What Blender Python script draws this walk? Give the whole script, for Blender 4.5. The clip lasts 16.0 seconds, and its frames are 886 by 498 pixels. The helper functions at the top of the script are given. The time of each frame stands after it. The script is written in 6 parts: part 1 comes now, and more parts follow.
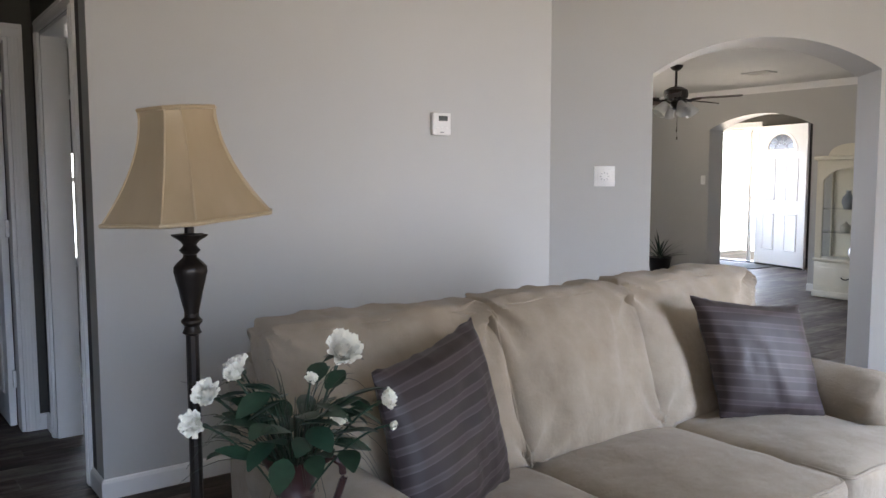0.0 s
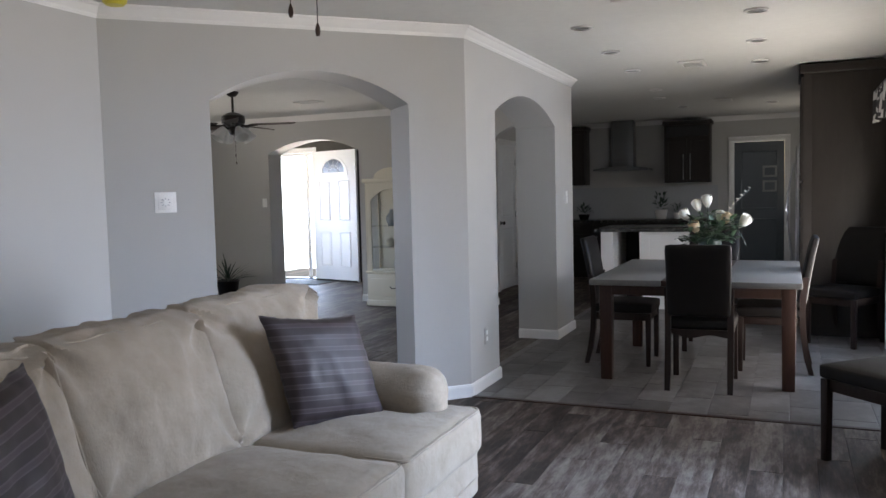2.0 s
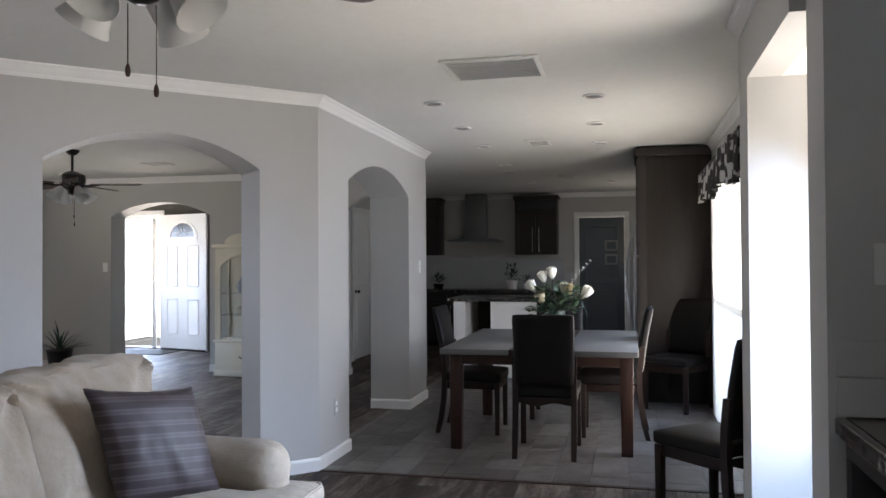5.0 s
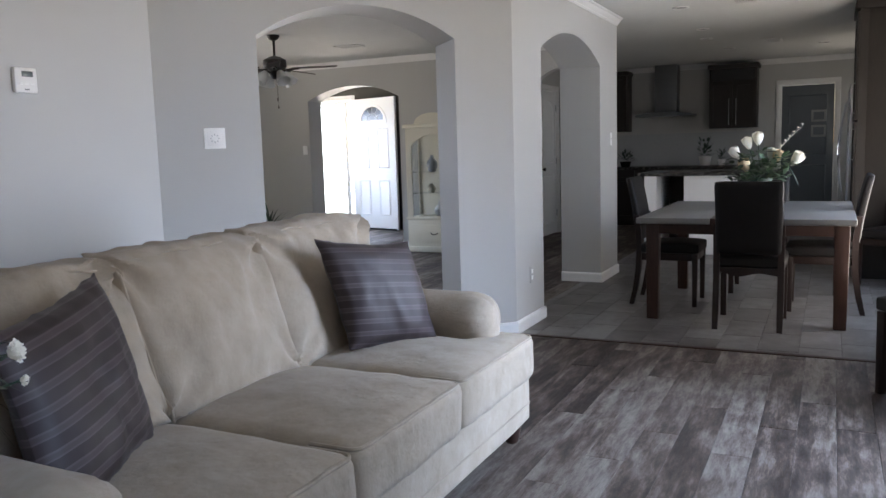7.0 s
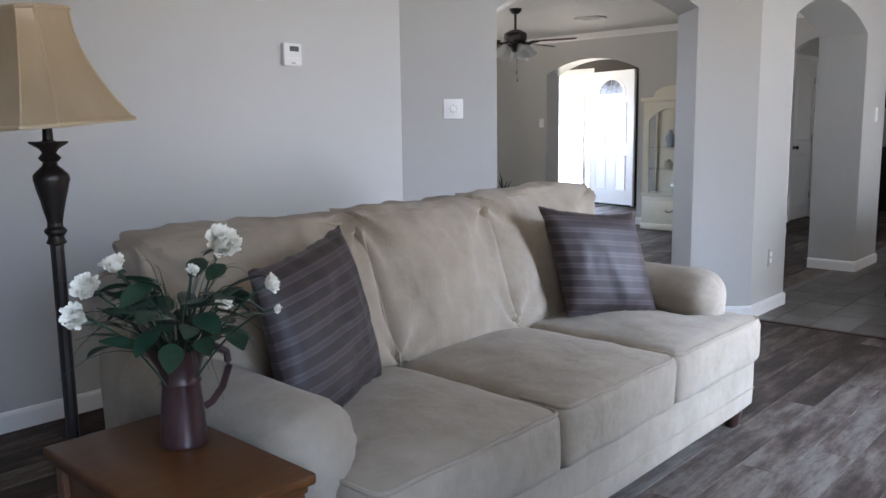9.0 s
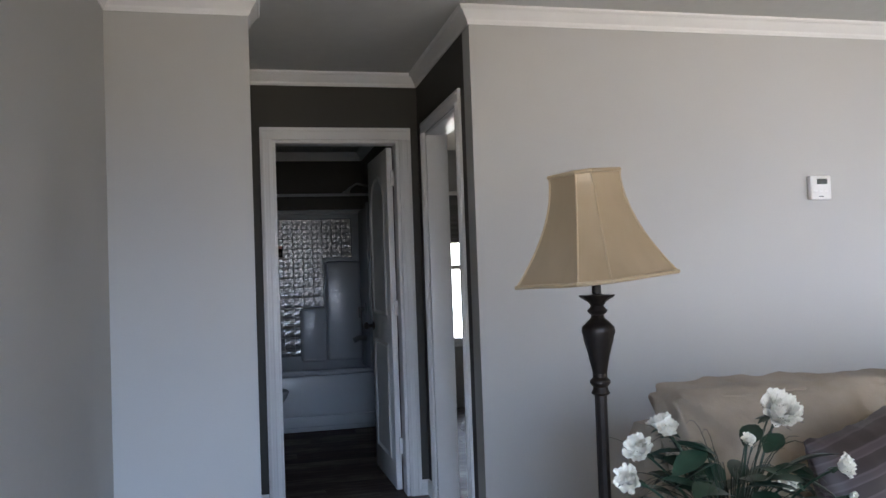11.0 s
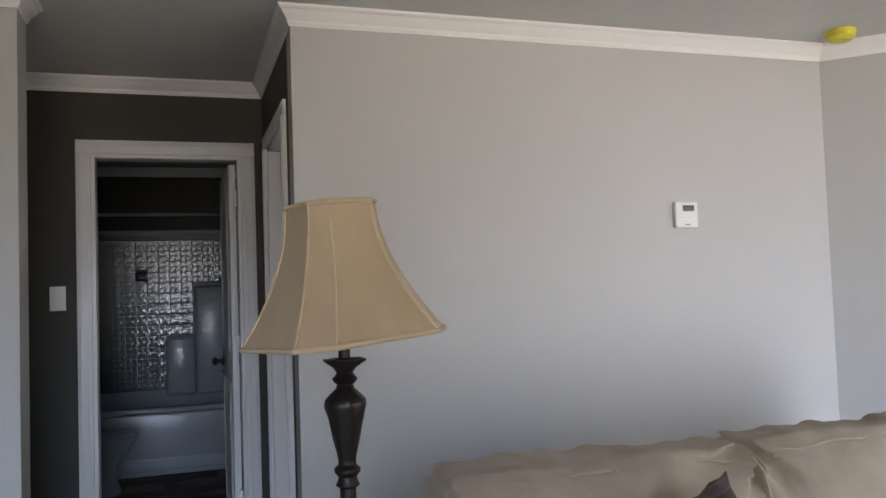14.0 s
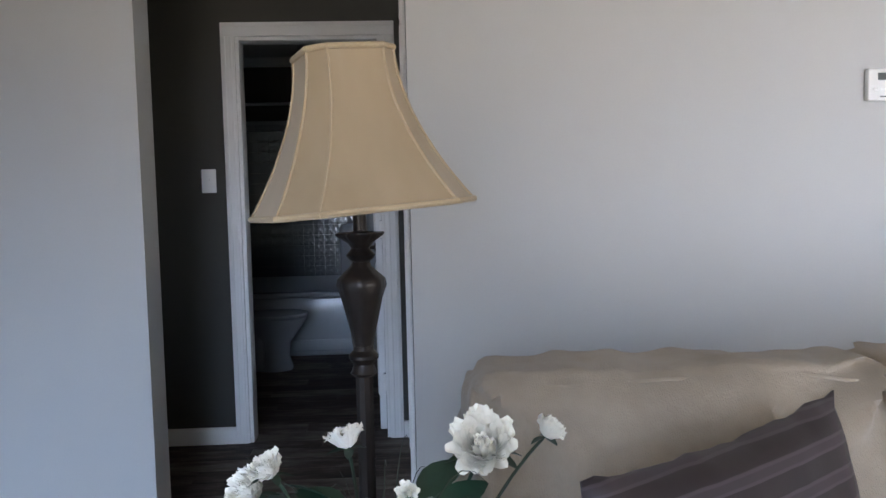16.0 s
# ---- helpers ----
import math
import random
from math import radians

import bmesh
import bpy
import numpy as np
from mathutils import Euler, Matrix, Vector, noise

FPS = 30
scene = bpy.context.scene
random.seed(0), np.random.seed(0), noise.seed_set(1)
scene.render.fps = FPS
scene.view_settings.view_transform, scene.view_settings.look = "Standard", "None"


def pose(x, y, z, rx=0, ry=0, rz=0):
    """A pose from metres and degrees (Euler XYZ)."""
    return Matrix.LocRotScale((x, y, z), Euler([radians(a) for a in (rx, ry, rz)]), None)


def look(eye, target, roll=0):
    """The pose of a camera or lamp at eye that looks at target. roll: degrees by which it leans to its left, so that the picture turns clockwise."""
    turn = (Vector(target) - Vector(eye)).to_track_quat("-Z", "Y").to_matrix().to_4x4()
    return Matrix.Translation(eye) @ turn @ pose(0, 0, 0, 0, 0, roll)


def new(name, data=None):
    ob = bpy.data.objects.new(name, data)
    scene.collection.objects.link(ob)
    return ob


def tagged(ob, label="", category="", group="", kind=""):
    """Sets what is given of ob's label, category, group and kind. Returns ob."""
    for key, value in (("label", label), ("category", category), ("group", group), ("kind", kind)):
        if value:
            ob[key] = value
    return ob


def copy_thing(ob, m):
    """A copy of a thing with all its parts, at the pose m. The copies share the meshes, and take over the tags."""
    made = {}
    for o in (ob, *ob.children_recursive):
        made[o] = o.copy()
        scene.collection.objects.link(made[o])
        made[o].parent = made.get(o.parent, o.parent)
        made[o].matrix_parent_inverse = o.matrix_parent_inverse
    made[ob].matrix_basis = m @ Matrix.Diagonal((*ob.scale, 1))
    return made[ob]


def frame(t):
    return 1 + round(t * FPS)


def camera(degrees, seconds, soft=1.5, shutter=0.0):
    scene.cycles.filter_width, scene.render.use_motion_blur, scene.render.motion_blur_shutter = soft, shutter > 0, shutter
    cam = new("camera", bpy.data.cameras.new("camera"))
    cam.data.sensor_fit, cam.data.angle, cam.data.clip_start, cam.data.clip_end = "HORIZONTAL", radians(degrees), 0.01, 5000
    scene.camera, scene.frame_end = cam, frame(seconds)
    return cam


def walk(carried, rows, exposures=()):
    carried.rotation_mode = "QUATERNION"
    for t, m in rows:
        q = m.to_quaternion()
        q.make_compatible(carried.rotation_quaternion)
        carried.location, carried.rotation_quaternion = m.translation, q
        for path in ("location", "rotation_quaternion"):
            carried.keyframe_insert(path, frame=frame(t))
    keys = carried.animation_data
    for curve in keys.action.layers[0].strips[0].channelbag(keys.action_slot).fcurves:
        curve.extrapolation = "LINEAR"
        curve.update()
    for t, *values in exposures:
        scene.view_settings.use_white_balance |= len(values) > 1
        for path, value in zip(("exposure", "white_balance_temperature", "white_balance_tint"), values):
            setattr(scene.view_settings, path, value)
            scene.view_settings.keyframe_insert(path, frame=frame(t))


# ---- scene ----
cam = camera(58.1, 16.0)
PATH = [
    (0, (0.305, 0.356, 1.341), (1.479, 1.965, 1.162), -0.1),
    (0.5, (0.320, 0.344, 1.353), (1.746, 1.737, 1.191), -0.9),
    (1, (0.282, 0.352, 1.355), (1.897, 1.524, 1.218), -1.1),
    (1.5, (0.267, 0.332, 1.351), (2.018, 1.29, 1.216), -1.3),
    (2, (0.26, 0.314, 1.349), (2.09, 1.107, 1.214), -1.4),
    (2.5, (0.256, 0.291, 1.347), (2.152, 0.913, 1.21), -1.1),
    (3, (0.255, 0.285, 1.344), (2.201, 0.727, 1.21), -0.5),
    (3.5, (0.277, 0.264, 1.361), (2.251, 0.576, 1.292), -0.6),
    (6, (0.281, 0.314, 1.308), (2.187, 0.919, 1.324), -0.9),
    (6.5, (0.259, 0.349, 1.246), (2.116, 1.078, 1.1), -1.5),
    (7, (0.223, 0.38, 1.235), (2.007, 1.251, 0.991), -1.7),
    (7.5, (0.192, 0.374, 1.216), (1.938, 1.3, 0.908), -1.3),
    (8, (0.177, 0.341, 1.209), (1.795, 1.469, 0.88), -0.9),
    (8.5, (0.171, 0.314, 1.212), (1.664, 1.6, 0.875), -0.6),
    (9, (0.179, 0.303, 1.214), (1.63, 1.647, 0.921), -0.8),
    (9.5, (0.146, 0.311, 1.216), (1.447, 1.811, 0.971), -1.0),
    (10, (0.118, 0.314, 1.193), (1.057, 2.068, 0.99), -1.9),
    (12.5, (0.267, 0.668, 1.411), (0.573, 2.616, 1.75), -1.9),
    (13, (0.424, 0.598, 1.383), (0.772, 2.551, 1.642), -2.1),
    (13.5, (0.539, 0.643, 1.37), (1.101, 2.555, 1.539), -2.2),
    (14, (0.66, 0.743, 1.337), (1.278, 2.643, 1.432), -2.0),
    (14.5, (0.809, 0.77, 1.317), (1.535, 2.634, 1.329), -2.5),
    (15, (0.956, 0.781, 1.3), (1.597, 2.675, 1.256), -2.1),
    (15.5, (1.019, 0.823, 1.274), (1.362, 2.79, 1.166), -1.4),
    (16, (1.029, 0.929, 1.271), (1.133, 2.921, 1.125), -1.3),
]
EXPOSURES = [(0.0, -0.15, 7064, 11.4), (1.0, -0.45, 6735, 10.6), (2.0, -0.45, 6524, 10.1), (2.5, -0.4, 6522, 10.1), (3.5, -0.33, 6519, 10.0), (6.0, -0.52, 6512, 10.0), (6.5, -0.31, 6510, 10.0), (7.0, -0.29, 6509, 10.0), (8.0, -0.1, 6506, 10.0), (9.0, -0.15, 6503, 10.0), (10.0, -0.1, 6500, 10.0), (12.5, 0.27, 6970, 10.6), (13.0, 0.2, 6986, 10.6), (14.0, -0.05, 7017, 10.7), (15.0, -0.4, 6782, 10.7), (15.5, -0.15, 6688, 10.5), (16.0, 0.2, 6594, 10.2)]
walk(cam, [(t, look(eye, target, roll)) for t, eye, target, roll in PATH], EXPOSURES)

# ---- world, sun, window light, fill light ----
SUN_DIR = Vector((-0.80, -0.12, -0.62)).normalized()
wd = bpy.data.worlds.new("world")
scene.world = wd
wd.use_nodes = True
sky = wd.node_tree.nodes.new("ShaderNodeTexSky")
sky.sky_type, sky.sun_disc = "NISHITA", False
sky.sun_elevation = math.asin(-SUN_DIR.z)
sky.sun_rotation = math.atan2(-SUN_DIR.x, -SUN_DIR.y)
wd.node_tree.links.new(sky.outputs[0], wd.node_tree.nodes["Background"].inputs[0])
wd.node_tree.nodes["Background"].inputs[1].default_value = 0.14
sun_data = bpy.data.lights.new("sun", "SUN")
sun_data.energy, sun_data.angle, sun_data.color = 4.0, radians(0.5), (1.0, 0.95, 0.88)
sun = new("sun", sun_data)
sun.matrix_world = look((0, 0, 12), Vector((0, 0, 12)) + SUN_DIR)


def window_light(name, at, toward, w, h, power, colour=(0.80, 0.90, 1.0)):
    d = bpy.data.lights.new(name, "AREA")
    d.shape, d.size, d.size_y, d.energy, d.color = "RECTANGLE", w, h, power, colour
    o = new(name, d)
    o.matrix_world = look(at, toward)
    return o


SKY_BLUE, GROUND_WARM = (0.475, 0.655, 1.0), (1.0, 0.89, 0.785)


def window_pair(name, x, y, z, w, h, sky_power, ground_power, inward, tilt=36, spread=100):
    """Light of the sky, falling, and of the sunlit ground, rising, through one window; inward: the way into the room."""
    n = Vector((*inward, 0)).normalized()
    rise = math.tan(radians(tilt))
    for kind, power, colour, k in (("sky", sky_power, SKY_BLUE, -1), ("ground", ground_power, GROUND_WARM, 1)):
        if not power:
            continue
        o = window_light(name + "_" + kind, (x, y, z), Vector((x, y, z)) + n + Vector((0, 0, k * rise)), w, h, power, colour)
        o.data.spread = radians(spread if k < 0 else spread + 30)


window_pair("window_light_back", 0.20, -0.84, 1.40, 1.25, 1.3, 52, 0, (-0.14, 1), 36, 82)
window_pair("window_light_back", 0.34, -0.84, 1.40, 1.25, 1.3, 0, 22, (0.28, 1), 36, 76)
window_pair("window_light_alcove", 3.43, -0.99, 1.15, 0.8, 1.85, 88, 42, (0, 1))
window_pair("window_light_patio", 6.45, -0.40, 1.0, 1.9, 1.7, 48, 90, (0, 1), 28, 140)
window_pair("window_light_bedroom", 2.1, 7.72, 1.2, 0.9, 1.2, 9, 6, (0, -1))
# added fill for the front room, from a side never in view
window_pair("front_fill_light", 6.6, 8.66, 1.4, 1.4, 1.2, 80, 60, (0, -1))
window_pair("door_light", 11.62, 7.89, 1.05, 0.7, 1.9, 70, 80, (-1, -0.2))
# added fill that brightens the open front door leaf; no known source
window_pair("foyer_fill_light", 10.4, 8.66, 1.4, 0.9, 1.2, 40, 18, (0, -1), 22, 90)
window_pair("window_light_kitchen", 11.6, -0.40, 1.54, 1.3, 0.85, 2.5, 7, (0, 1), 30, 130)


# ---- materials ----
def nodes_of(name):
    m = bpy.data.materials.new(name)
    m.use_nodes = True
    nt = m.node_tree
    return m, nt, nt.nodes["Principled BSDF"]


def ramp_of(nt, fac, stops):
    r = nt.nodes.new("ShaderNodeValToRGB")
    while len(r.color_ramp.elements) < len(stops):
        r.color_ramp.elements.new(0.5)
    for e, (p, c) in zip(r.color_ramp.elements, stops):
        e.position, e.color = p, (*c, 1)
    nt.links.new(fac, r.inputs[0])
    return r.outputs[0]


def noise_of(nt, vec, scale, detail=4.0, rough=0.55):
    n = nt.nodes.new("ShaderNodeTexNoise")
    n.inputs["Scale"].default_value, n.inputs["Detail"].default_value, n.inputs["Roughness"].default_value = scale, detail, rough
    nt.links.new(vec, n.inputs["Vector"])
    return n.outputs[0]


def coords(nt, scale=(1, 1, 1), shift=True, kind="Object"):
    tc = nt.nodes.new("ShaderNodeTexCoord")
    mp = nt.nodes.new("ShaderNodeMapping")
    mp.inputs["Scale"].default_value = scale
    nt.links.new(tc.outputs[kind], mp.inputs["Vector"])
    if shift:
        oi = nt.nodes.new("ShaderNodeObjectInfo")
        mu = nt.nodes.new("ShaderNodeVectorMath")
        mu.operation = "MULTIPLY"
        mu.inputs[1].default_value = (37.0, 53.0, 71.0)
        nt.links.new(oi.outputs["Random"], mu.inputs[0])
        nt.links.new(mu.outputs[0], mp.inputs["Location"])
    return mp.outputs[0]


def bump_to(nt, bsdf, height, strength, dist=0.002):
    b = nt.nodes.new("ShaderNodeBump")
    b.inputs["Strength"].default_value, b.inputs["Distance"].default_value = strength, dist
    nt.links.new(height, b.inputs["Height"])
    nt.links.new(b.outputs[0], bsdf.inputs["Normal"])


def mat(name, base, rough=0.6, metal=0.0, var=0.08, fine=60.0, coarse=2.0, bump=0.15, dist=0.001, sheen=0.0, coat=0.0, shift=True, stretch=(1, 1, 1)):
    """A surface with two scales of variation in colour and a fine relief."""
    m, nt, b = nodes_of(name)
    v = coords(nt, stretch, shift)
    n1, n2 = noise_of(nt, v, fine), noise_of(nt, v, coarse, 3.0)
    mix = nt.nodes.new("ShaderNodeMath")
    mix.operation = "ADD"
    nt.links.new(n1, mix.inputs[0])
    nt.links.new(n2, mix.inputs[1])
    half = nt.nodes.new("ShaderNodeMath")
    half.operation = "MULTIPLY"
    half.inputs[1].default_value = 0.5
    nt.links.new(mix.outputs[0], half.inputs[0])
    lo, hi = tuple(c * (1 - var) for c in base), tuple(min(1, c * (1 + var)) for c in base)
    nt.links.new(ramp_of(nt, half.outputs[0], [(0.3, lo), (0.7, hi)]), b.inputs["Base Color"])
    b.inputs["Roughness"].default_value, b.inputs["Metallic"].default_value = rough, metal
    b.inputs["Sheen Weight"].default_value, b.inputs["Coat Weight"].default_value = sheen, coat
    if bump:
        bump_to(nt, b, n1, bump, dist)
    return m


def fabric_material():
    """Ribbed chenille with soft creases and a nap that varies in patches."""
    m, nt, b = nodes_of("cream_chenille")
    v = coords(nt, (1, 1, 1))
    weave, nap, crease = noise_of(nt, coords(nt, (1, 1, 0.35)), 380, 2), noise_of(nt, v, 7, 4, 0.6), noise_of(nt, coords(nt, (1, 1, 1)), 8, 4, 0.55)
    wv = nt.nodes.new("ShaderNodeTexWave")
    wv.inputs["Scale"].default_value, wv.inputs["Distortion"].default_value, wv.inputs["Detail"].default_value = 75, 1.5, 1
    nt.links.new(v, wv.inputs["Vector"])
    nt.links.new(ramp_of(nt, nap, [(0.30, (0.262, 0.215, 0.163)), (0.70, (0.346, 0.288, 0.225))]), b.inputs["Base Color"])
    b.inputs["Roughness"].default_value, b.inputs["Sheen Weight"].default_value, b.inputs["Sheen Roughness"].default_value = 0.9, 0.12, 0.5
    s1 = nt.nodes.new("ShaderNodeMath")
    s1.operation = "MULTIPLY_ADD"
    nt.links.new(wv.outputs["Fac"], s1.inputs[0])
    s1.inputs[1].default_value = 0.10
    nt.links.new(weave, s1.inputs[2])
    b1 = nt.nodes.new("ShaderNodeBump")
    b1.inputs["Strength"].default_value, b1.inputs["Distance"].default_value = 0.8, 0.0018
    nt.links.new(s1.outputs[0], b1.inputs["Height"])
    b2 = nt.nodes.new("ShaderNodeBump")
    b2.inputs["Strength"].default_value, b2.inputs["Distance"].default_value = 0.7, 0.02
    nt.links.new(crease, b2.inputs["Height"])
    nt.links.new(b2.outputs[0], b1.inputs["Normal"])
    nt.links.new(b1.outputs[0], b.inputs["Normal"])
    return m


M_WALL = mat("wall_paint", (0.446, 0.440, 0.420), 0.62, var=0.025, fine=140, coarse=1.2, bump=0.12, shift=False)
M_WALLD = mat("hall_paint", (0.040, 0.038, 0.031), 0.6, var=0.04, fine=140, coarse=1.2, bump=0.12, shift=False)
M_CEIL = mat("ceiling_texture", (0.605, 0.605, 0.58), 0.85, var=0.04, fine=14, coarse=1.5, bump=0.22, dist=0.006, shift=False)
M_TRIM = mat("white_trim", (0.74, 0.73, 0.71), 0.35, var=0.02, fine=40, coarse=3, bump=0.03)
M_DOOR = mat("white_door_paint", (0.78, 0.78, 0.77), 0.4, var=0.02, fine=90, coarse=2, bump=0.06, stretch=(1, 1, 0.1))
M_PLASTIC = mat("white_plastic", (0.82, 0.82, 0.80), 0.3, var=0.01, fine=20, bump=0.0)
M_PLATE = mat("pearl_plate", (0.86, 0.85, 0.83), 0.22, var=0.04, fine=30, coarse=9, bump=0.02)
M_SOFA = fabric_material()
M_TABLEWOOD = mat("cherry_wood", (0.072, 0.026, 0.0075), 0.34, var=0.38, fine=22, coarse=5, bump=0.05, coat=0.04, stretch=(1, 8, 8))
M_DARKWOOD = mat("dark_wood", (0.036, 0.017, 0.012), 0.42, var=0.3, fine=25, coarse=6, bump=0.06, coat=0.1, stretch=(8, 8, 1))
M_CHAIRWOOD = mat("espresso_wood", (0.017, 0.0095, 0.0075), 0.45, var=0.3, fine=25, coarse=6, bump=0.06, stretch=(8, 8, 1))
M_LEATHER = mat("black_leather", (0.009, 0.0078, 0.0075), 0.5, var=0.25, fine=160, coarse=6, bump=0.25)
M_GREYTOP = mat("grey_table_top", (0.145, 0.143, 0.138), 0.35, var=0.14, fine=40, coarse=4, bump=0.04)
M_CAB = mat("espresso_cabinet", (0.024, 0.0195, 0.017), 0.45, var=0.2, fine=20, coarse=3, bump=0.05, stretch=(8, 8, 1))
M_BRONZE = mat("bronze_iron", (0.018, 0.014, 0.012), 0.38, 0.4, var=0.3, fine=60, coarse=9, bump=0.3)
M_STEEL = mat("brushed_steel", (0.45, 0.45, 0.46), 0.3, 1.0, var=0.06, fine=90, bump=0.05, stretch=(1, 1, 12))
M_DARKSTEEL = mat("dark_steel", (0.16, 0.165, 0.17), 0.35, 0.8, var=0.06, fine=90, bump=0.03, stretch=(1, 1, 12))
M_BLACKPL = mat("black_plastic", (0.012, 0.012, 0.013), 0.25, var=0.1, fine=40, bump=0.02)
M_CREAM = mat("cream_lacquer", (0.66, 0.62, 0.50), 0.4, var=0.05, fine=60, coarse=4, bump=0.05)
M_GREEN = mat("leaf_green", (0.012, 0.035, 0.020), 0.42, var=0.45, fine=50, coarse=8, bump=0.2)
M_FOLIAGE = mat("fresh_leaf_green", (0.040, 0.074, 0.034), 0.45, var=0.5, fine=50, coarse=8, bump=0.2)
M_GRASS = mat("dry_green_grass", (0.025, 0.034, 0.022), 0.5, var=0.3, fine=40, bump=0.05)
M_PETAL = mat("cream_white_petal", (0.86, 0.83, 0.73), 0.6, var=0.06, fine=80, coarse=14, bump=0.15, sheen=0.1)
M_PEACH = mat("peach_petal", (0.78, 0.62, 0.40), 0.6, var=0.08, fine=80, coarse=14, bump=0.15)
M_JUG = mat("oxblood_enamel", (0.038, 0.016, 0.0155), 0.32, 0.15, var=0.3, fine=24, coarse=7, bump=0.2, coat=0.2)
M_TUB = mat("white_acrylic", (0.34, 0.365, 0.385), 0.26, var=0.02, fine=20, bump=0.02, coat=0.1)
for _m, _k in ((M_TABLEWOOD, 0.3), (M_CHAIRWOOD, 0.3), (M_LEATHER, 0.2), (M_DARKWOOD, 0.3), (M_CAB, 0.3)):
    _m.node_tree.nodes["Principled BSDF"].inputs["Specular IOR Level"].default_value = _k
M_VENT = mat("grey_grille", (0.24, 0.24, 0.235), 0.5, var=0.05, fine=60, bump=0.03)
M_GROUND = mat("dry_ground", (0.30, 0.26, 0.20), 0.9, var=0.3, fine=3, coarse=0.2, bump=0.3, shift=False)


def plank_material():
    """Weathered grey-brown boards with worn whitish patches and dark streaks along the grain."""
    m, nt, b = nodes_of("weathered_plank")
    streak = noise_of(nt, coords(nt, (1.3, 11.0, 1.0)), 2.0, 9, 0.72)
    patch = noise_of(nt, coords(nt, (1.0, 3.4, 1.0)), 2.9, 11, 0.74)
    patch.node.inputs["Distortion"].default_value = 0.15
    grain = noise_of(nt, coords(nt, (7, 70, 1)), 2.0, 6, 0.7)
    oi = nt.nodes.new("ShaderNodeObjectInfo")

    def madd(x, k, y):
        a = nt.nodes.new("ShaderNodeMath")
        a.operation = "MULTIPLY_ADD"
        nt.links.new(x, a.inputs[0])
        a.inputs[1].default_value = k
        if isinstance(y, float):
            a.inputs[2].default_value = y
        else:
            nt.links.new(y, a.inputs[2])
        return a.outputs[0]

    total = madd(oi.outputs["Random"], 0.26, madd(grain, 0.36, madd(patch, 1.35, madd(streak, 0.80, -1.045))))
    col = ramp_of(nt, total, [(0.12, (0.018, 0.011, 0.008)), (0.29, (0.050, 0.034, 0.026)), (0.40, (0.094, 0.072, 0.058)), (0.52, (0.138, 0.115, 0.098)), (0.78, (0.215, 0.190, 0.168))])
    nt.links.new(col, b.inputs["Base Color"])
    nt.links.new(ramp_of(nt, grain, [(0.3, (0.54,) * 3), (0.7, (0.72,) * 3)]), b.inputs["Roughness"])
    b.inputs["Specular IOR Level"].default_value = 0.3
    bump_to(nt, b, grain, 0.25, 0.001)
    return m


def tile_material():
    m, nt, b = nodes_of("slate_tile")
    v = coords(nt, (1, 1, 1))
    n1, n2 = noise_of(nt, v, 4.0, 8, 0.7), noise_of(nt, v, 45, 4, 0.6)
    oi = nt.nodes.new("ShaderNodeObjectInfo")
    a = nt.nodes.new("ShaderNodeMath")
    a.operation = "MULTIPLY_ADD"
    nt.links.new(oi.outputs["Random"], a.inputs[0])
    a.inputs[1].default_value = 0.22
    nt.links.new(n1, a.inputs[2])
    col = ramp_of(nt, a.outputs[0], [(0.38, (0.040, 0.034, 0.030)), (0.60, (0.092, 0.082, 0.076)), (0.82, (0.180, 0.170, 0.162))])
    nt.links.new(col, b.inputs["Base Color"])
    b.inputs["Roughness"].default_value = 0.38
    bump_to(nt, b, n2, 0.15, 0.001)
    return m


M_PLANK, M_TILE = plank_material(), tile_material()
M_GROUT = mat("grout", (0.06, 0.054, 0.05), 0.85, var=0.1, fine=60, bump=0.1, shift=False)


def glass_material(name="window_glass", tint=(0.95, 0.97, 0.97), rough=0.0):
    m, nt, b = nodes_of(name)
    b.inputs["Base Color"].default_value = (*tint, 1)
    b.inputs["Roughness"].default_value = rough
    b.inputs["Transmission Weight"].default_value = 1.0
    b.inputs["IOR"].default_value = 1.45
    return m


M_GLASS = glass_material()


def glow_material(name, colour, strength):
    m, nt, b = nodes_of(name)
    b.inputs["Base Color"].default_value = (0.8, 0.8, 0.8, 1)
    b.inputs["Emission Color"].default_value = (*colour, 1)
    b.inputs["Emission Strength"].default_value = strength
    return m


M_DAYLIGHT = glow_material("daylight_outside", (0.95, 0.98, 1.0), 5.0)


# ---- mesh helpers ----
def mesh_ob(name, bm, material, parent=None, label="", smooth=None):
    """One mesh object from a bmesh; smooth: the angle up to which edges are shaded soft."""
    bmesh.ops.recalc_face_normals(bm, faces=bm.faces[:])
    me = bpy.data.meshes.new(name)
    if smooth is not None:
        for f in bm.faces:
            f.smooth = True
        for e in bm.edges:
            e.smooth = len(e.link_faces) == 2 and e.calc_face_angle(0) < radians(smooth)
    bm.to_mesh(me)
    bm.free()
    for m in material if isinstance(material, (list, tuple)) else (material,):
        me.materials.append(m)
    ob = new(name, me)
    if parent is not None:
        ob.parent = parent
    if label:
        tagged(ob, label)
    return ob


def part(name, bm, material, parent, label="", smooth=35):
    return mesh_ob(name, bm, material, parent, label, smooth)


def thing(name, m, label, category, group=""):
    ob = new(name)
    ob.empty_display_size = 0.1
    ob.matrix_world = m
    return tagged(ob, label, category, group)


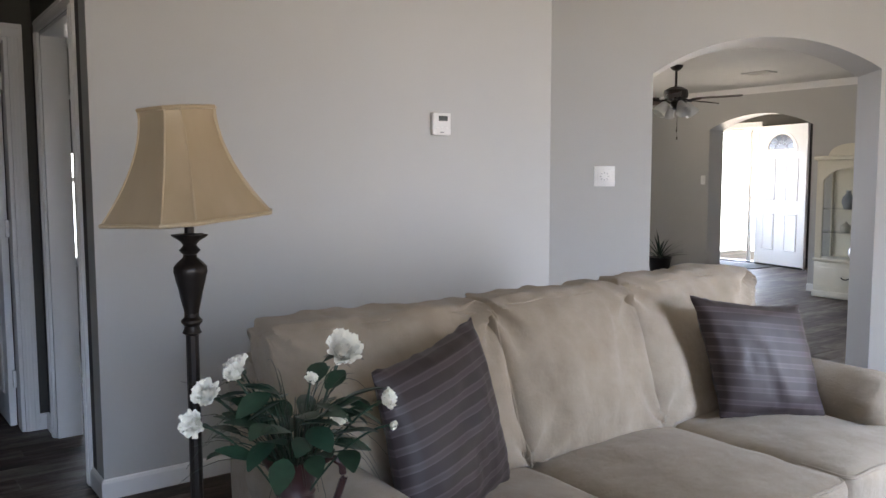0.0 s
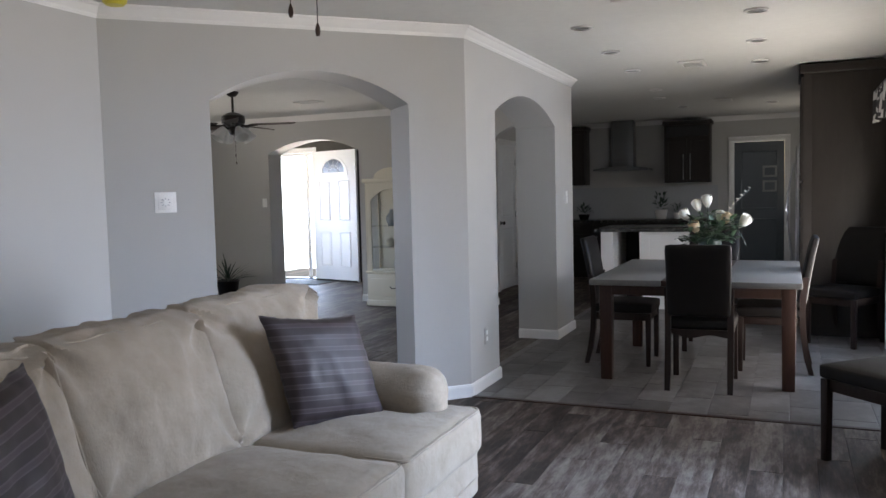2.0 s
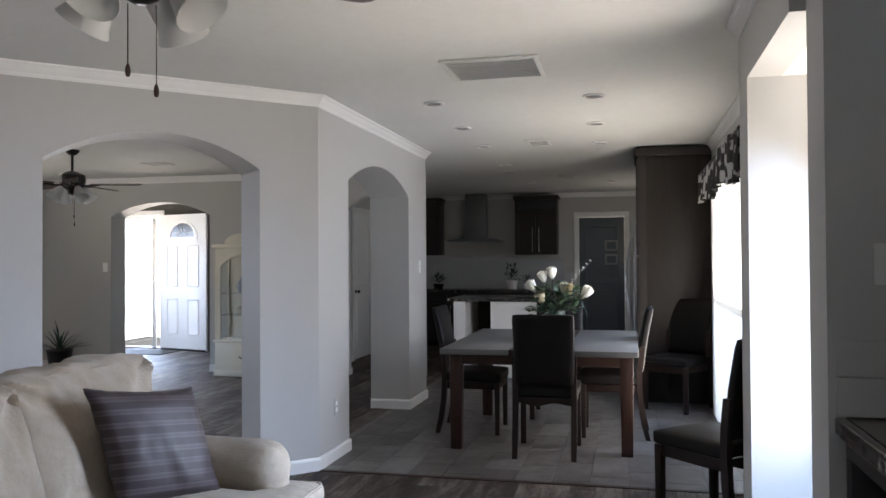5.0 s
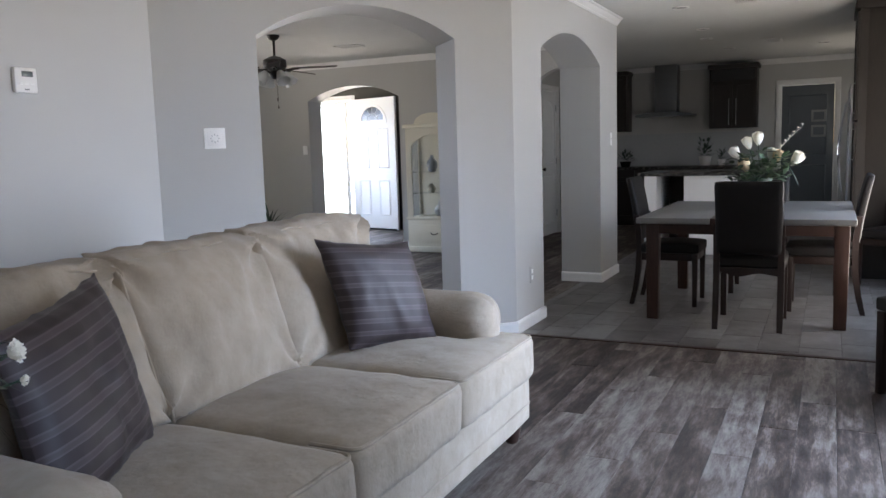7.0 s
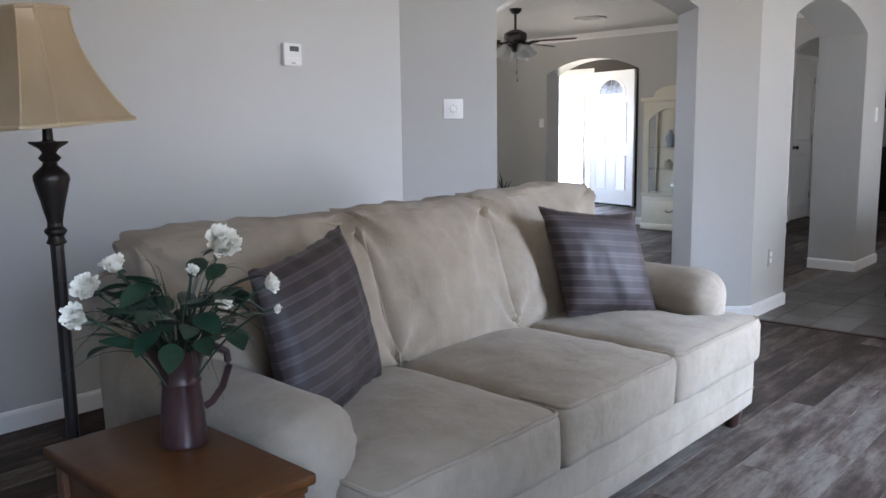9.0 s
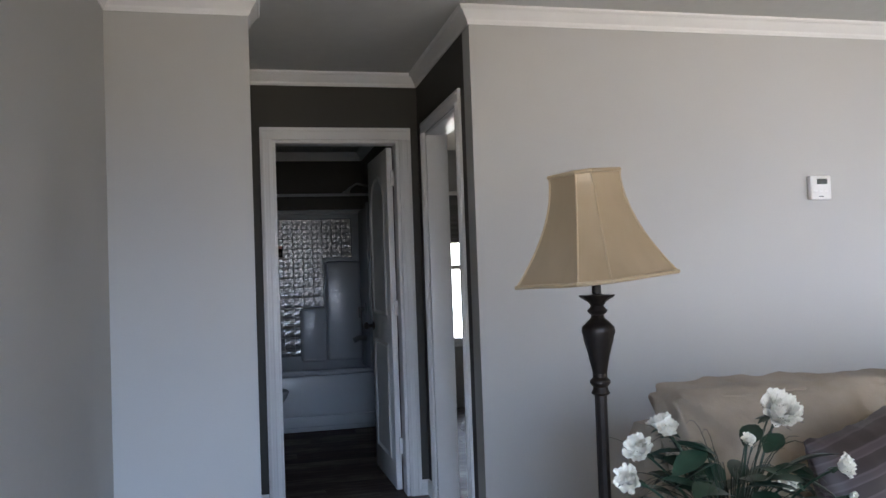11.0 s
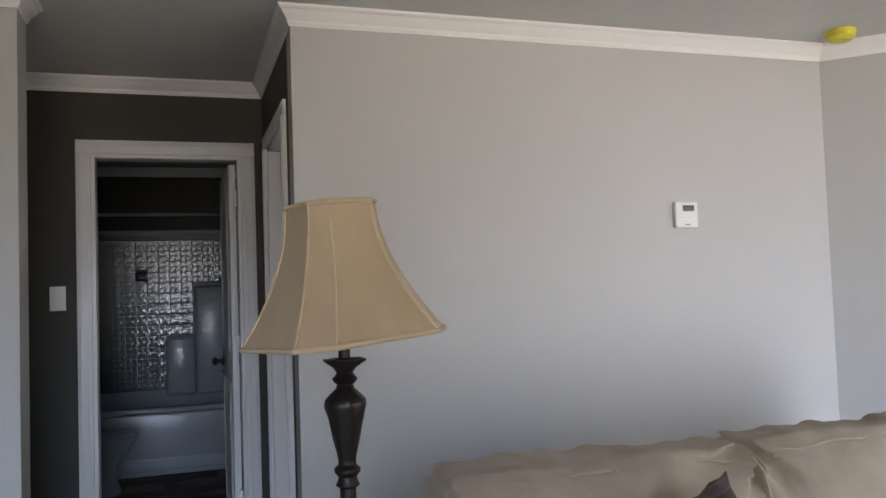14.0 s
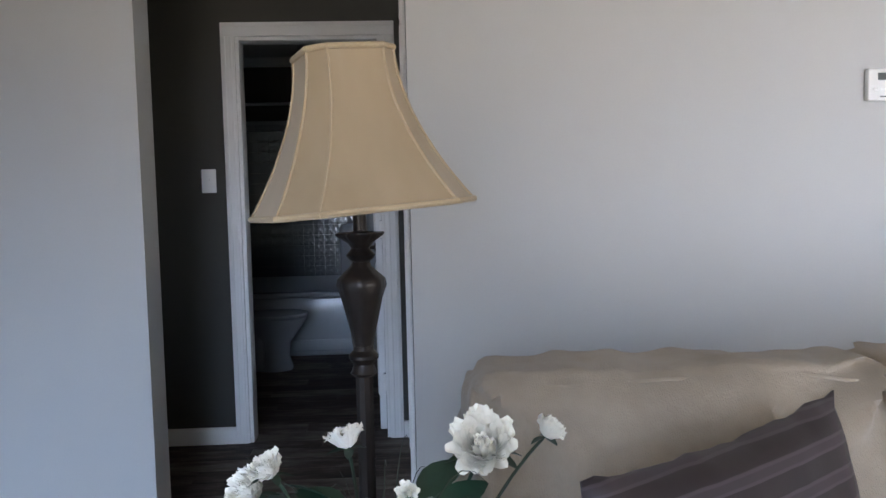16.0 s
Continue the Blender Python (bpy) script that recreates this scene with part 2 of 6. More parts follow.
def add_box(bm, lo, hi, bevel=0.0, seg=2, rot=None):
    lo, hi = Vector(lo), Vector(hi)
    g = bmesh.ops.create_cube(bm, size=1)
    vs = g["verts"]
    for v in vs:
        v.co = Vector([(lo[i] + hi[i]) / 2 + v.co[i] * (hi[i] - lo[i]) for i in range(3)])
    if bevel:
        es = list({e for v in vs for e in v.link_edges})
        r = bmesh.ops.bevel(bm, geom=es, offset=bevel, segments=seg, affect="EDGES", profile=0.5)
        vs = r["verts"]
    if rot is not None:
        bmesh.ops.transform(bm, matrix=rot, verts=vs)
    return vs


def box_bm(lo, hi, bevel=0.0, seg=2, rot=None):
    bm = bmesh.new()
    add_box(bm, lo, hi, bevel, seg, rot)
    return bm


def add_lathe(bm, prof, n=24, at=(0, 0, 0), closed=True):
    """Turns a profile of (radius, height) round the z axis."""
    rings = []
    for r, z in prof:
        rings.append([bm.verts.new((at[0] + max(r, 1e-4) * math.cos(2 * math.pi * k / n), at[1] + max(r, 1e-4) * math.sin(2 * math.pi * k / n), at[2] + z)) for k in range(n)])
    for a, b in zip(rings, rings[1:]):
        for k in range(n):
            bm.faces.new((a[k], a[(k + 1) % n], b[(k + 1) % n], b[k]))
    if closed:
        bm.faces.new(rings[0][::-1])
        bm.faces.new(rings[-1])
    return [v for r in rings for v in r]


def lathe_bm(prof, n=24, at=(0, 0, 0), closed=True):
    bm = bmesh.new()
    add_lathe(bm, prof, n, at, closed)
    return bm


def add_tube(bm, pts, radius, n=8, taper=1.0, flat=1.0):
    """A tube along points; taper: the end radius over the first."""
    pts = [Vector(p) for p in pts]
    rings, up = [], Vector((0.013, 0.027, 1))
    for i, p in enumerate(pts):
        d = (pts[min(i + 1, len(pts) - 1)] - pts[max(i - 1, 0)]).normalized()
        a = d.cross(up)
        a = a.normalized() if a.length > 1e-3 else Vector((1, 0, 0))
        b = d.cross(a)
        r = radius * (1 + (taper - 1) * i / max(1, len(pts) - 1))
        rings.append([bm.verts.new(p + r * (a * math.cos(2 * math.pi * k / n) + flat * b * math.sin(2 * math.pi * k / n))) for k in range(n)])
    for x, y in zip(rings, rings[1:]):
        for k in range(n):
            bm.faces.new((x[k], x[(k + 1) % n], y[(k + 1) % n], y[k]))
    bm.faces.new(rings[0][::-1])
    bm.faces.new(rings[-1])


def tube_bm(pts, radius, n=8, taper=1.0):
    bm = bmesh.new()
    add_tube(bm, pts, radius, n, taper)
    return bm


def add_prism(bm, outline, place, depth):
    """Extrudes a flat outline of (s, z); place(s, z, d) gives the point at depth d."""
    a = [bm.verts.new(place(s, z, 0.0)) for s, z in outline]
    b = [bm.verts.new(place(s, z, depth)) for s, z in outline]
    bm.faces.new(a)
    bm.faces.new(b[::-1])
    n = len(a)
    for k in range(n):
        bm.faces.new((a[k], b[k], b[(k + 1) % n], a[(k + 1) % n]))


def arch_points(s0, s1, spring, rise, n=18):
    """Points of a segmental arch from (s0, spring) up and over to (s1, spring)."""
    w = s1 - s0
    r = (w * w / 4 + rise * rise) / (2 * rise)
    c = spring + rise - r
    a = math.asin(w / 2 / r)
    return [((s0 + s1) / 2 + r * math.sin(-a + 2 * a * k / n), c + r * math.cos(-a + 2 * a * k / n)) for k in range(n + 1)]


CEILING = 2.44


def wall(name, p0, p1, thick, openings=(), label="", material=None, top=CEILING, material_back=None):
    """A wall from p0 to p1, thick to the left of that way. openings: (s0, s1, height, rise) from the floor, or (s0, s1, top, 0, sill) for windows."""
    p0, p1 = Vector((*p0, 0)), Vector((*p1, 0))
    d = (p1 - p0).normalized()
    nrm = Vector((-d.y, d.x, 0))
    length = (p1 - p0).length
    place = lambda s, z, k: p0 + d * s + nrm * k + Vector((0, 0, z))
    bm = bmesh.new()
    cuts = sorted(openings)
    s = 0.0
    for o in cuts:
        if o[0] > s + 1e-4:
            add_prism(bm, [(s, 0), (o[0], 0), (o[0], top), (s, top)], place, thick)
        if len(o) > 4 and o[4] > 0:
            add_prism(bm, [(o[0], 0), (o[1], 0), (o[1], o[4]), (o[0], o[4])], place, thick)
        head = arch_points(o[0], o[1], o[2], o[3]) if o[3] else [(o[0], o[2]), (o[1], o[2])]
        add_prism(bm, head + [(o[1], top), (o[0], top)], place, thick)
        s = o[1]
    if s < length - 1e-4:
        add_prism(bm, [(s, 0), (length, 0), (length, top), (s, top)], place, thick)
    bmesh.ops.remove_doubles(bm, verts=bm.verts[:], dist=1e-5)
    ob = mesh_ob(name, bm, material or M_WALL, None, "", 30)
    return tagged(ob, label or "greige painted drywall wall", "wall", kind="structure")


def sweep(name, path, profile, material, label, category="trim"):
    """Sweeps a profile of (out, z) along a floor path with mitred corners; out is to the right of the way."""
    pts = [Vector(p) for p in path]
    bm = bmesh.new()
    rings = []
    for i, p in enumerate(pts):
        d0 = (p - pts[i - 1]).normalized() if i else (pts[1] - p).normalized()
        d1 = (pts[i + 1] - p).normalized() if i < len(pts) - 1 else d0
        n0, n1 = Vector((d0.y, -d0.x)), Vector((d1.y, -d1.x))
        b = (n0 + n1)
        b = b / b.length
        b = b / max(0.2, b.dot(n0))
        rings.append([bm.verts.new((p.x + b.x * o, p.y + b.y * o, z)) for o, z in profile])
    k = len(profile)
    for a, b in zip(rings, rings[1:]):
        for j in range(k):
            bm.faces.new((a[j], a[(j + 1) % k], b[(j + 1) % k], b[j]))
    bm.faces.new(rings[0])
    bm.faces.new(rings[-1][::-1])
    ob = mesh_ob(name, bm, material, None, "", 20)
    return tagged(ob, label, category, kind="structure")


# ---- large structure ----
X_LEFT, Y_SOFA, Y_BACK = -0.44, 3.80, -0.90
CORNER_A, CORNER_B, PILLAR_X = (3.60, 3.80), (5.15, 2.25), 7.95
THICK = 0.37
Y_DINE, X_KITCHEN, X_FRONT, Y_NORTH = -0.48, 13.2, 9.30, 8.8

wall("wall_west", (X_LEFT, Y_BACK), (X_LEFT, Y_SOFA + 0.17), 0.12)
wall("wall_sofa_left", (X_LEFT, Y_SOFA), (0.12, Y_SOFA), 0.17)
wall("wall_sofa", (1.065, Y_SOFA), (3.60, Y_SOFA), 0.12)
wall("wall_arch_diagonal", CORNER_A, CORNER_B, THICK, [(0.58, 1.80, 1.93, 0.19)], "greige drywall wall with a broad arched opening")
wall("wall_arch_dining", CORNER_B, (PILLAR_X, 2.25), THICK, [(0.57, 2.18, 1.94, 0.18)], "greige drywall wall with an arched opening and pillar")
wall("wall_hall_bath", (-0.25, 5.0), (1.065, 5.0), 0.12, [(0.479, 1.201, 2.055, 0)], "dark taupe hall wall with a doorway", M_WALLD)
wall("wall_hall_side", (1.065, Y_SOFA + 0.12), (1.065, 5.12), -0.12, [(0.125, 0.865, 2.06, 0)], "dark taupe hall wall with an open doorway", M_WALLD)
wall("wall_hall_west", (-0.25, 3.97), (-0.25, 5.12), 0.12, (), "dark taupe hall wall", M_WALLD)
wall("wall_back", (3.0, Y_BACK), (X_LEFT, Y_BACK), 0.14, [(1.96, 3.36, 2.12, 0, 0.66)], "greige drywall wall with a wide window opening")
wall("wall_media_stub", (2.75, Y_BACK), (2.75, -0.27), -0.22, (), "greige end wall beside the media counter")
wall("wall_alcove_head", (4.15, -0.22), (2.97, -0.22), 0.14, [(0.25, 1.18, 2.13, 0)], "greige drywall wall with the alcove opening")
wall("wall_alcove_far", (3.90, -0.36), (3.90, -1.05), 0.25, (), "greige alcove side wall in strong daylight")
wall("wall_alcove_window", (4.15, -1.05), (2.75, -1.05), 0.14, [(0.30, 1.14, 2.05, 0, 0.12)], "alcove outer wall with a tall window opening")
wall("wall_dining_south", (X_KITCHEN, Y_DINE), (4.15, Y_DINE), 0.14, [(0.9, 2.3, 2.0, 0, 1.08), (5.75, 7.75, 2.04, 0)], "greige dining wall with the patio doorway")
wall("wall_kitchen_end", (X_KITCHEN, 4.6), (X_KITCHEN, Y_DINE), 0.14, [(3.515, 4.255, 2.06, 0)], "greige kitchen end wall")
wall("wall_front_room", (X_FRONT, Y_NORTH), (X_FRONT, 3.96), 0.30, [(2.02, 3.42, 1.95, 0.17)], "greige wall with an arched opening to the foyer")
wall("wall_passage_arch", (X_FRONT, 3.96), (X_FRONT, 2.62), 0.12, [(0.40, 1.18, 1.97, 0.19)], "greige wall with an arched opening to the passage")
wall("wall_passage_north", (9.6, 3.96), (X_KITCHEN, 3.96), 0.12, [(1.04, 1.82, 2.04, 0)], "greige passage wall with a door")
wall("wall_front_west", (3.72, 3.92), (3.72, Y_NORTH), 0.12)
wall("wall_north", (3.6, Y_NORTH), (12.0, Y_NORTH), 0.14, [(2.2, 3.7, 2.05, 0, 0.8), (6.3, 7.3, 2.05, 0, 0.8)], "greige front room wall with openings for two added windows")
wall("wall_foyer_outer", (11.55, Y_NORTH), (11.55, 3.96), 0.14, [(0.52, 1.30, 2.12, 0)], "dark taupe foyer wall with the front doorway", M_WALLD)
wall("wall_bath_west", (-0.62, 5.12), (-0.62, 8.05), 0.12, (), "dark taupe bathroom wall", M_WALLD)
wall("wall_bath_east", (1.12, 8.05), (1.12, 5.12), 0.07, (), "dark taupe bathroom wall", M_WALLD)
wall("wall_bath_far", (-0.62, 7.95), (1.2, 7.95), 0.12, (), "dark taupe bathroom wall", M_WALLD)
wall("wall_bedroom_far", (1.19, 7.8), (3.72, 7.8), 0.14, [(0.35, 1.45, 2.05, 0, 0.6)], "grey bedroom wall with a window opening")

bm = box_bm((-0.7, -1.3, CEILING), (13.4, 9.0, CEILING + 0.1))
tagged(mesh_ob("ceiling", bm, M_CEIL), "off-white lightly textured drywall ceiling", "ceiling", kind="structure")
bm = box_bm((2.97, -1.05, 2.13), (3.90, -0.36, 2.25))
tagged(mesh_ob("ceiling_alcove", bm, M_TRIM), "white alcove ceiling at door height", "ceiling", kind="structure")
floor = tagged(mesh_ob("floor", box_bm((-0.7, -1.3, -0.12), (13.4, 9.0, -0.004)), M_GROUT), "weathered grey-brown plank floor and slate tile", "floor", kind="structure")
bm = bmesh.new()
bmesh.ops.create_grid(bm, x_segments=8, y_segments=8, size=900)
bmesh.ops.translate(bm, verts=bm.verts[:], vec=(0, 0, -0.45))
tagged(mesh_ob("ground", bm, M_GROUND), "pale dry ground outside the house", "ground", kind="structure")


# ---- soft furnishing helpers ----
def add_soft_box(bm, lo, hi, r, cuts=9, bulge=0.02, wrinkle=0.004, seed=0.0, warp=None):
    """A cushion: a rounded box, swollen in the middle of its faces, slightly creased."""
    lo, hi = Vector(lo), Vector(hi)
    c, h = (lo + hi) / 2, (hi - lo) / 2
    before = set(bm.verts)
    g = bmesh.ops.create_cube(bm, size=2)
    es = list({e for v in g["verts"] for e in v.link_edges})
    bmesh.ops.subdivide_edges(bm, edges=es, cuts=cuts, use_grid_fill=True)
    vs = [v for v in bm.verts if v not in before]
    for v in vs:
        u = v.co.copy()
        p = Vector([u[i] * h[i] for i in range(3)])
        q = Vector([max(-h[i] + r, min(h[i] - r, p[i])) for i in range(3)])
        d = p - q
        p = q + (d.normalized() * r if d.length > 1e-6 else d)
        for i in range(3):
            o, k = (i + 1) % 3, (i + 2) % 3
            if abs(u[i]) > 0.999 and h[i] < min(h[o], h[k]) * 1.01:
                p[i] += math.copysign(bulge * (1 - u[o] ** 2) * (1 - u[k] ** 2), u[i])
        w = c + p
        w += p.normalized() * (noise.noise(w * 7 + Vector((seed, seed, 0))) * wrinkle + noise.noise(Vector((w.x * 30, w.y * 12, w.z * 12)) + Vector((0, seed, seed))) * wrinkle * 0.45)
        v.co = warp(w) if warp else w
    return vs


def soft_bm(*a, **k):
    bm = bmesh.new()
    add_soft_box(bm, *a, **k)
    return bm


# ---- living room: sofa ----
def build_sofa():
    s = thing("sofa", pose(2.25, 1.95, 0), "cream chenille three-seat sofa with rolled arms and loose cushions", "sofa")
    o = Vector((2.25, 1.95, 0))
    loc = lambda x, y, z: (x - o.x, y - o.y, z)
    part("base", soft_bm(loc(1.17, 1.505, 0.085), loc(3.34, 2.42, 0.29), 0.02, cuts=10, bulge=0.0, wrinkle=0.003), M_SOFA, s)
    part("skirt_welt", tube_bm([loc(1.19, 1.504, 0.165), loc(2.2, 1.503, 0.163), loc(3.318, 1.504, 0.165), loc(3.334, 1.51, 0.165), loc(3.341, 1.53, 0.165), loc(3.341, 1.95, 0.165), loc(3.341, 2.39, 0.165)], 0.003), M_SOFA, s)
    part("back_frame", soft_bm(loc(1.12, 2.34, 0.20), loc(3.38, 2.56, 0.86), 0.07, cuts=10, bulge=0.01, wrinkle=0.004), M_SOFA, s)
    for side, x0, x1, zc in ((1, 1.105, 1.325, 0.525), (-1, 3.06, 3.285, 0.545)):
        xc, r = (x0 + x1) / 2, (x1 - x0) / 2
        bm = bmesh.new()
        prof = []
        for k in range(27):
            a = math.radians(-35 + 250 * k / 26)
            prof.append((math.cos(a) * r, zc + math.sin(a) * r))
        prof += [(-0.085, 0.40), (-0.085, 0.10), (0.085, 0.10), (0.085, 0.40)]
        ys = [1.585, 1.590, 1.605, 1.63, 1.665, 1.70, 1.74, 1.80, 1.95, 2.10, 2.25, 2.36]
        inset = [0.085, 0.060, 0.036, 0.016, 0.004, 0.0, 0.001, 0.002, 0.0, 0.002, 0.0, 0.0]
        rings = []
        for y, q in zip(ys, inset):
            ring = []
            for px, pz in prof:
                f = 1 - q / r
                sag = 0.028 * max(0.0, (y - 1.75)) * 0.6
                p = Vector((xc + px * f, y, zc + (pz - zc) * (f if pz > 0.42 else 1) + sag))
                p += Vector((px, 0, pz - zc)).normalized() * noise.noise(p * 11) * 0.004
                if pz > zc - 0.05:
                    ang = math.atan2(pz - zc, px)
                    p += Vector((px, 0, pz - zc)).normalized() * 0.006 * math.sin(ang * 13 + 3 * noise.noise(Vector((ang * 2, side, 0)))) * math.exp(-((y - 1.655) / 0.05) ** 2)
                ring.append(bm.verts.new(p - o))
            rings.append(ring)
        n = len(prof)
        for a, b in zip(rings, rings[1:]):
            for k in range(n):
                bm.faces.new((a[k], a[(k + 1) % n], b[(k + 1) % n], b[k]))
        bm.faces.new(rings[0])
        bm.faces.new(rings[-1][::-1])
        part("arm", bm, M_SOFA, s, smooth=55)

    def ear(side, edge, reach):
        def f(p):
            k = max(0.0, min(1.0, (1.665 - p.y) / 0.05))
            k = k * k * (3 - 2 * k)
            u = (p.x - 1.9) / (1.33 - 1.9) if side < 0 else (p.x - 2.57) / (3.13 - 2.57)
            u = max(0.0, min(1.0, (u - 0.5) / 0.5))
            p = p.copy()
            p.x += side * reach * k * u
            return p - o
        return f

    def edge_welt(parent, x0, x1, y, top, warp):
        """A cord sewn along the front top edge and round both front corners of a seat cushion."""
        r, q = 0.04, 0.04 * 0.745
        path = [(x0 + r - q, y + 0.16), (x0 + r - q, y + 0.10)]
        path += [(x0 + r - q * math.cos(radians(a)), y + r - q * math.sin(radians(a))) for a in range(0, 91, 18)]
        path += [(x0 + r + (x1 - x0 - 2 * r) * k / 16, y + r - q) for k in range(1, 16)]
        path += [(x1 - r + q * math.sin(radians(a)), y + r - q * math.cos(radians(a))) for a in range(0, 91, 18)]
        path += [(x1 - r + q, y + 0.10), (x1 - r + q, y + 0.16)]
        part("welt", tube_bm([warp(Vector((px, py, top - r + q + 0.0015 * math.sin(px * 40)))) for px, py in path], 0.006, 6), M_SOFA, parent)

    c1 = part("seat_cushion", soft_bm((1.335, 1.455, 0.285), (1.897, 2.20, 0.475), 0.04, cuts=20, bulge=0.034, wrinkle=0.008, seed=3, warp=ear(-1, 0, 0.125)), M_SOFA, s, smooth=60)
    c2 = part("seat_cushion", soft_bm((1.903, 1.46, 0.285), (2.567, 2.20, 0.475), 0.04, cuts=20, bulge=0.034, wrinkle=0.008, seed=8, warp=lambda p: p - o), M_SOFA, s, smooth=60)
    c3 = part("seat_cushion", soft_bm((2.573, 1.465, 0.285), (3.13, 2.20, 0.475), 0.04, cuts=20, bulge=0.034, wrinkle=0.008, seed=15, warp=ear(1, 0, 0.18)), M_SOFA, s, smooth=60)
    edge_welt(c1, 1.335, 1.897, 1.455, 0.475, ear(-1, 0, 0.125))
    edge_welt(c2, 1.903, 2.567, 1.46, 0.475, lambda p: p - o)
    edge_welt(c3, 2.573, 3.13, 1.465, 0.475, ear(1, 0, 0.18))
    for k, (x0, x1, top) in enumerate(((1.17, 1.895, 0.955), (1.88, 2.515, 0.965), (2.485, 3.24, 0.975))):
        def lean(p, x0=x0, x1=x1, k=k, top=top):
            p = p.copy()
            t = (p.z - 0.46) / (top - 0.46)
            p.y += 0.20 * t
            u = (p.x - (x0 + x1) / 2) / ((x1 - x0) / 2)
            p.z += 0.012 * t * noise.noise(Vector((p.x * 6, 2.0 * k, 0))) - 0.010 * t * t * (u * u) ** 2
            g = max(0.0, min(1.0, (t - 0.62) / 0.3))
            gather = math.sin(p.x * 62 + 5 * noise.noise(Vector((p.x * 5, k * 3.0, 0)))) * (0.4 + 0.6 * abs(noise.noise(Vector((p.x * 8, k * 7.0, 2)))) * 2)
            p.y += 0.009 * g * gather
            p.z += 0.003 * g * gather
            for cx, cz, amp in ((x0, top, 0.036), (x1, top, 0.046), (x0, 0.47, 0.024), (x1, 0.47, 0.024)):
                dx, dz = p.x - cx, p.z - cz
                d = math.hypot(dx, dz)
                p.y += amp * math.exp(-d / 0.15) * min(1.0, d / 0.05) * math.sin(math.atan2(abs(dz), abs(dx)) * 7.5 + 3 * noise.noise(Vector((dx * 4, dz * 4, k + amp * 90))) + k)
            p.x += 0.02 * t * u + (-0.05 + 0.05 * k) * t * 0.4
            return p - o
        c = part("back_cushion", soft_bm((x0, 2.065, 0.455), (x1, 2.25, top), 0.045, cuts=40, bulge=0.06, wrinkle=0.016, seed=21 + 9 * k, warp=lean), M_SOFA, s, smooth=60)
        pts = [Vector(loc(x0 + 0.03 + (x1 - x0 - 0.06) * j / 20, 2.08 + 0.19, top - 0.022 - 0.012 * abs(j / 10 - 1) ** 3)) for j in range(21)]
        pts = [p + Vector((0, 0.005 * math.sin(j * 1.3), 0.004 * math.sin(j * 0.9 + k))) for j, p in enumerate(pts)]
        part("cushion_welt", tube_bm(pts, 0.004, 6), M_SOFA, c)
        for side in (-1, 1):
            u = side * 0.955
            pts = []
            for j in range(13):
                t = j / 12
                q = Vector(((x0 + x1) / 2 + u * (x1 - x0) / 2, 2.082 - 0.004 * math.sin(math.pi * t), 0.475 + (top - 0.525) * t))
                pts.append(lean(q))
            part("side_welt", tube_bm(pts, 0.004, 6), M_SOFA, c)
    for x, y in ((1.24, 1.57), (3.27, 1.57), (1.24, 2.38), (3.27, 2.38)):
        part("foot", lathe_bm([(0.022, 0.0), (0.03, 0.01), (0.042, 0.07), (0.045, 0.10)], 14, loc(x, y, 0)), M_DARKWOOD, s, "dark wooden bun foot")
    return s


build_sofa()


def stripe_material():
    m, nt, b = nodes_of("striped_satin")
    tc = nt.nodes.new("ShaderNodeTexCoord")
    sep = nt.nodes.new("ShaderNodeSeparateXYZ")
    nt.links.new(tc.outputs["Object"], sep.inputs[0])
    mu = nt.nodes.new("ShaderNodeMath")
    mu.operation = "MULTIPLY"
    mu.inputs[1].default_value = 1 / 0.045
    nt.links.new(sep.outputs["Y"], mu.inputs[0])
    fr = nt.nodes.new("ShaderNodeMath")
    fr.operation = "FRACT"
    nt.links.new(mu.outputs[0], fr.inputs[0])
    dark, mid, light = (0.024, 0.0155, 0.0165), (0.047, 0.034, 0.038), (0.070, 0.055, 0.060)
    col = ramp_of(nt, fr.outputs[0], [(0.0, dark), (0.46, dark), (0.48, light), (0.54, light), (0.57, mid), (0.77, mid), (0.80, light), (0.87, light), (0.90, dark)])
    nt.links.new(col, b.inputs["Base Color"])
    b.inputs["Roughness"].default_value = 0.55
    b.inputs["Sheen Weight"].default_value = 0.03
    n = noise_of(nt, coords(nt, (1, 1, 1)), 300, 3)
    bump_to(nt, b, n, 0.2, 0.0008)
    return m


M_STRIPE = stripe_material()


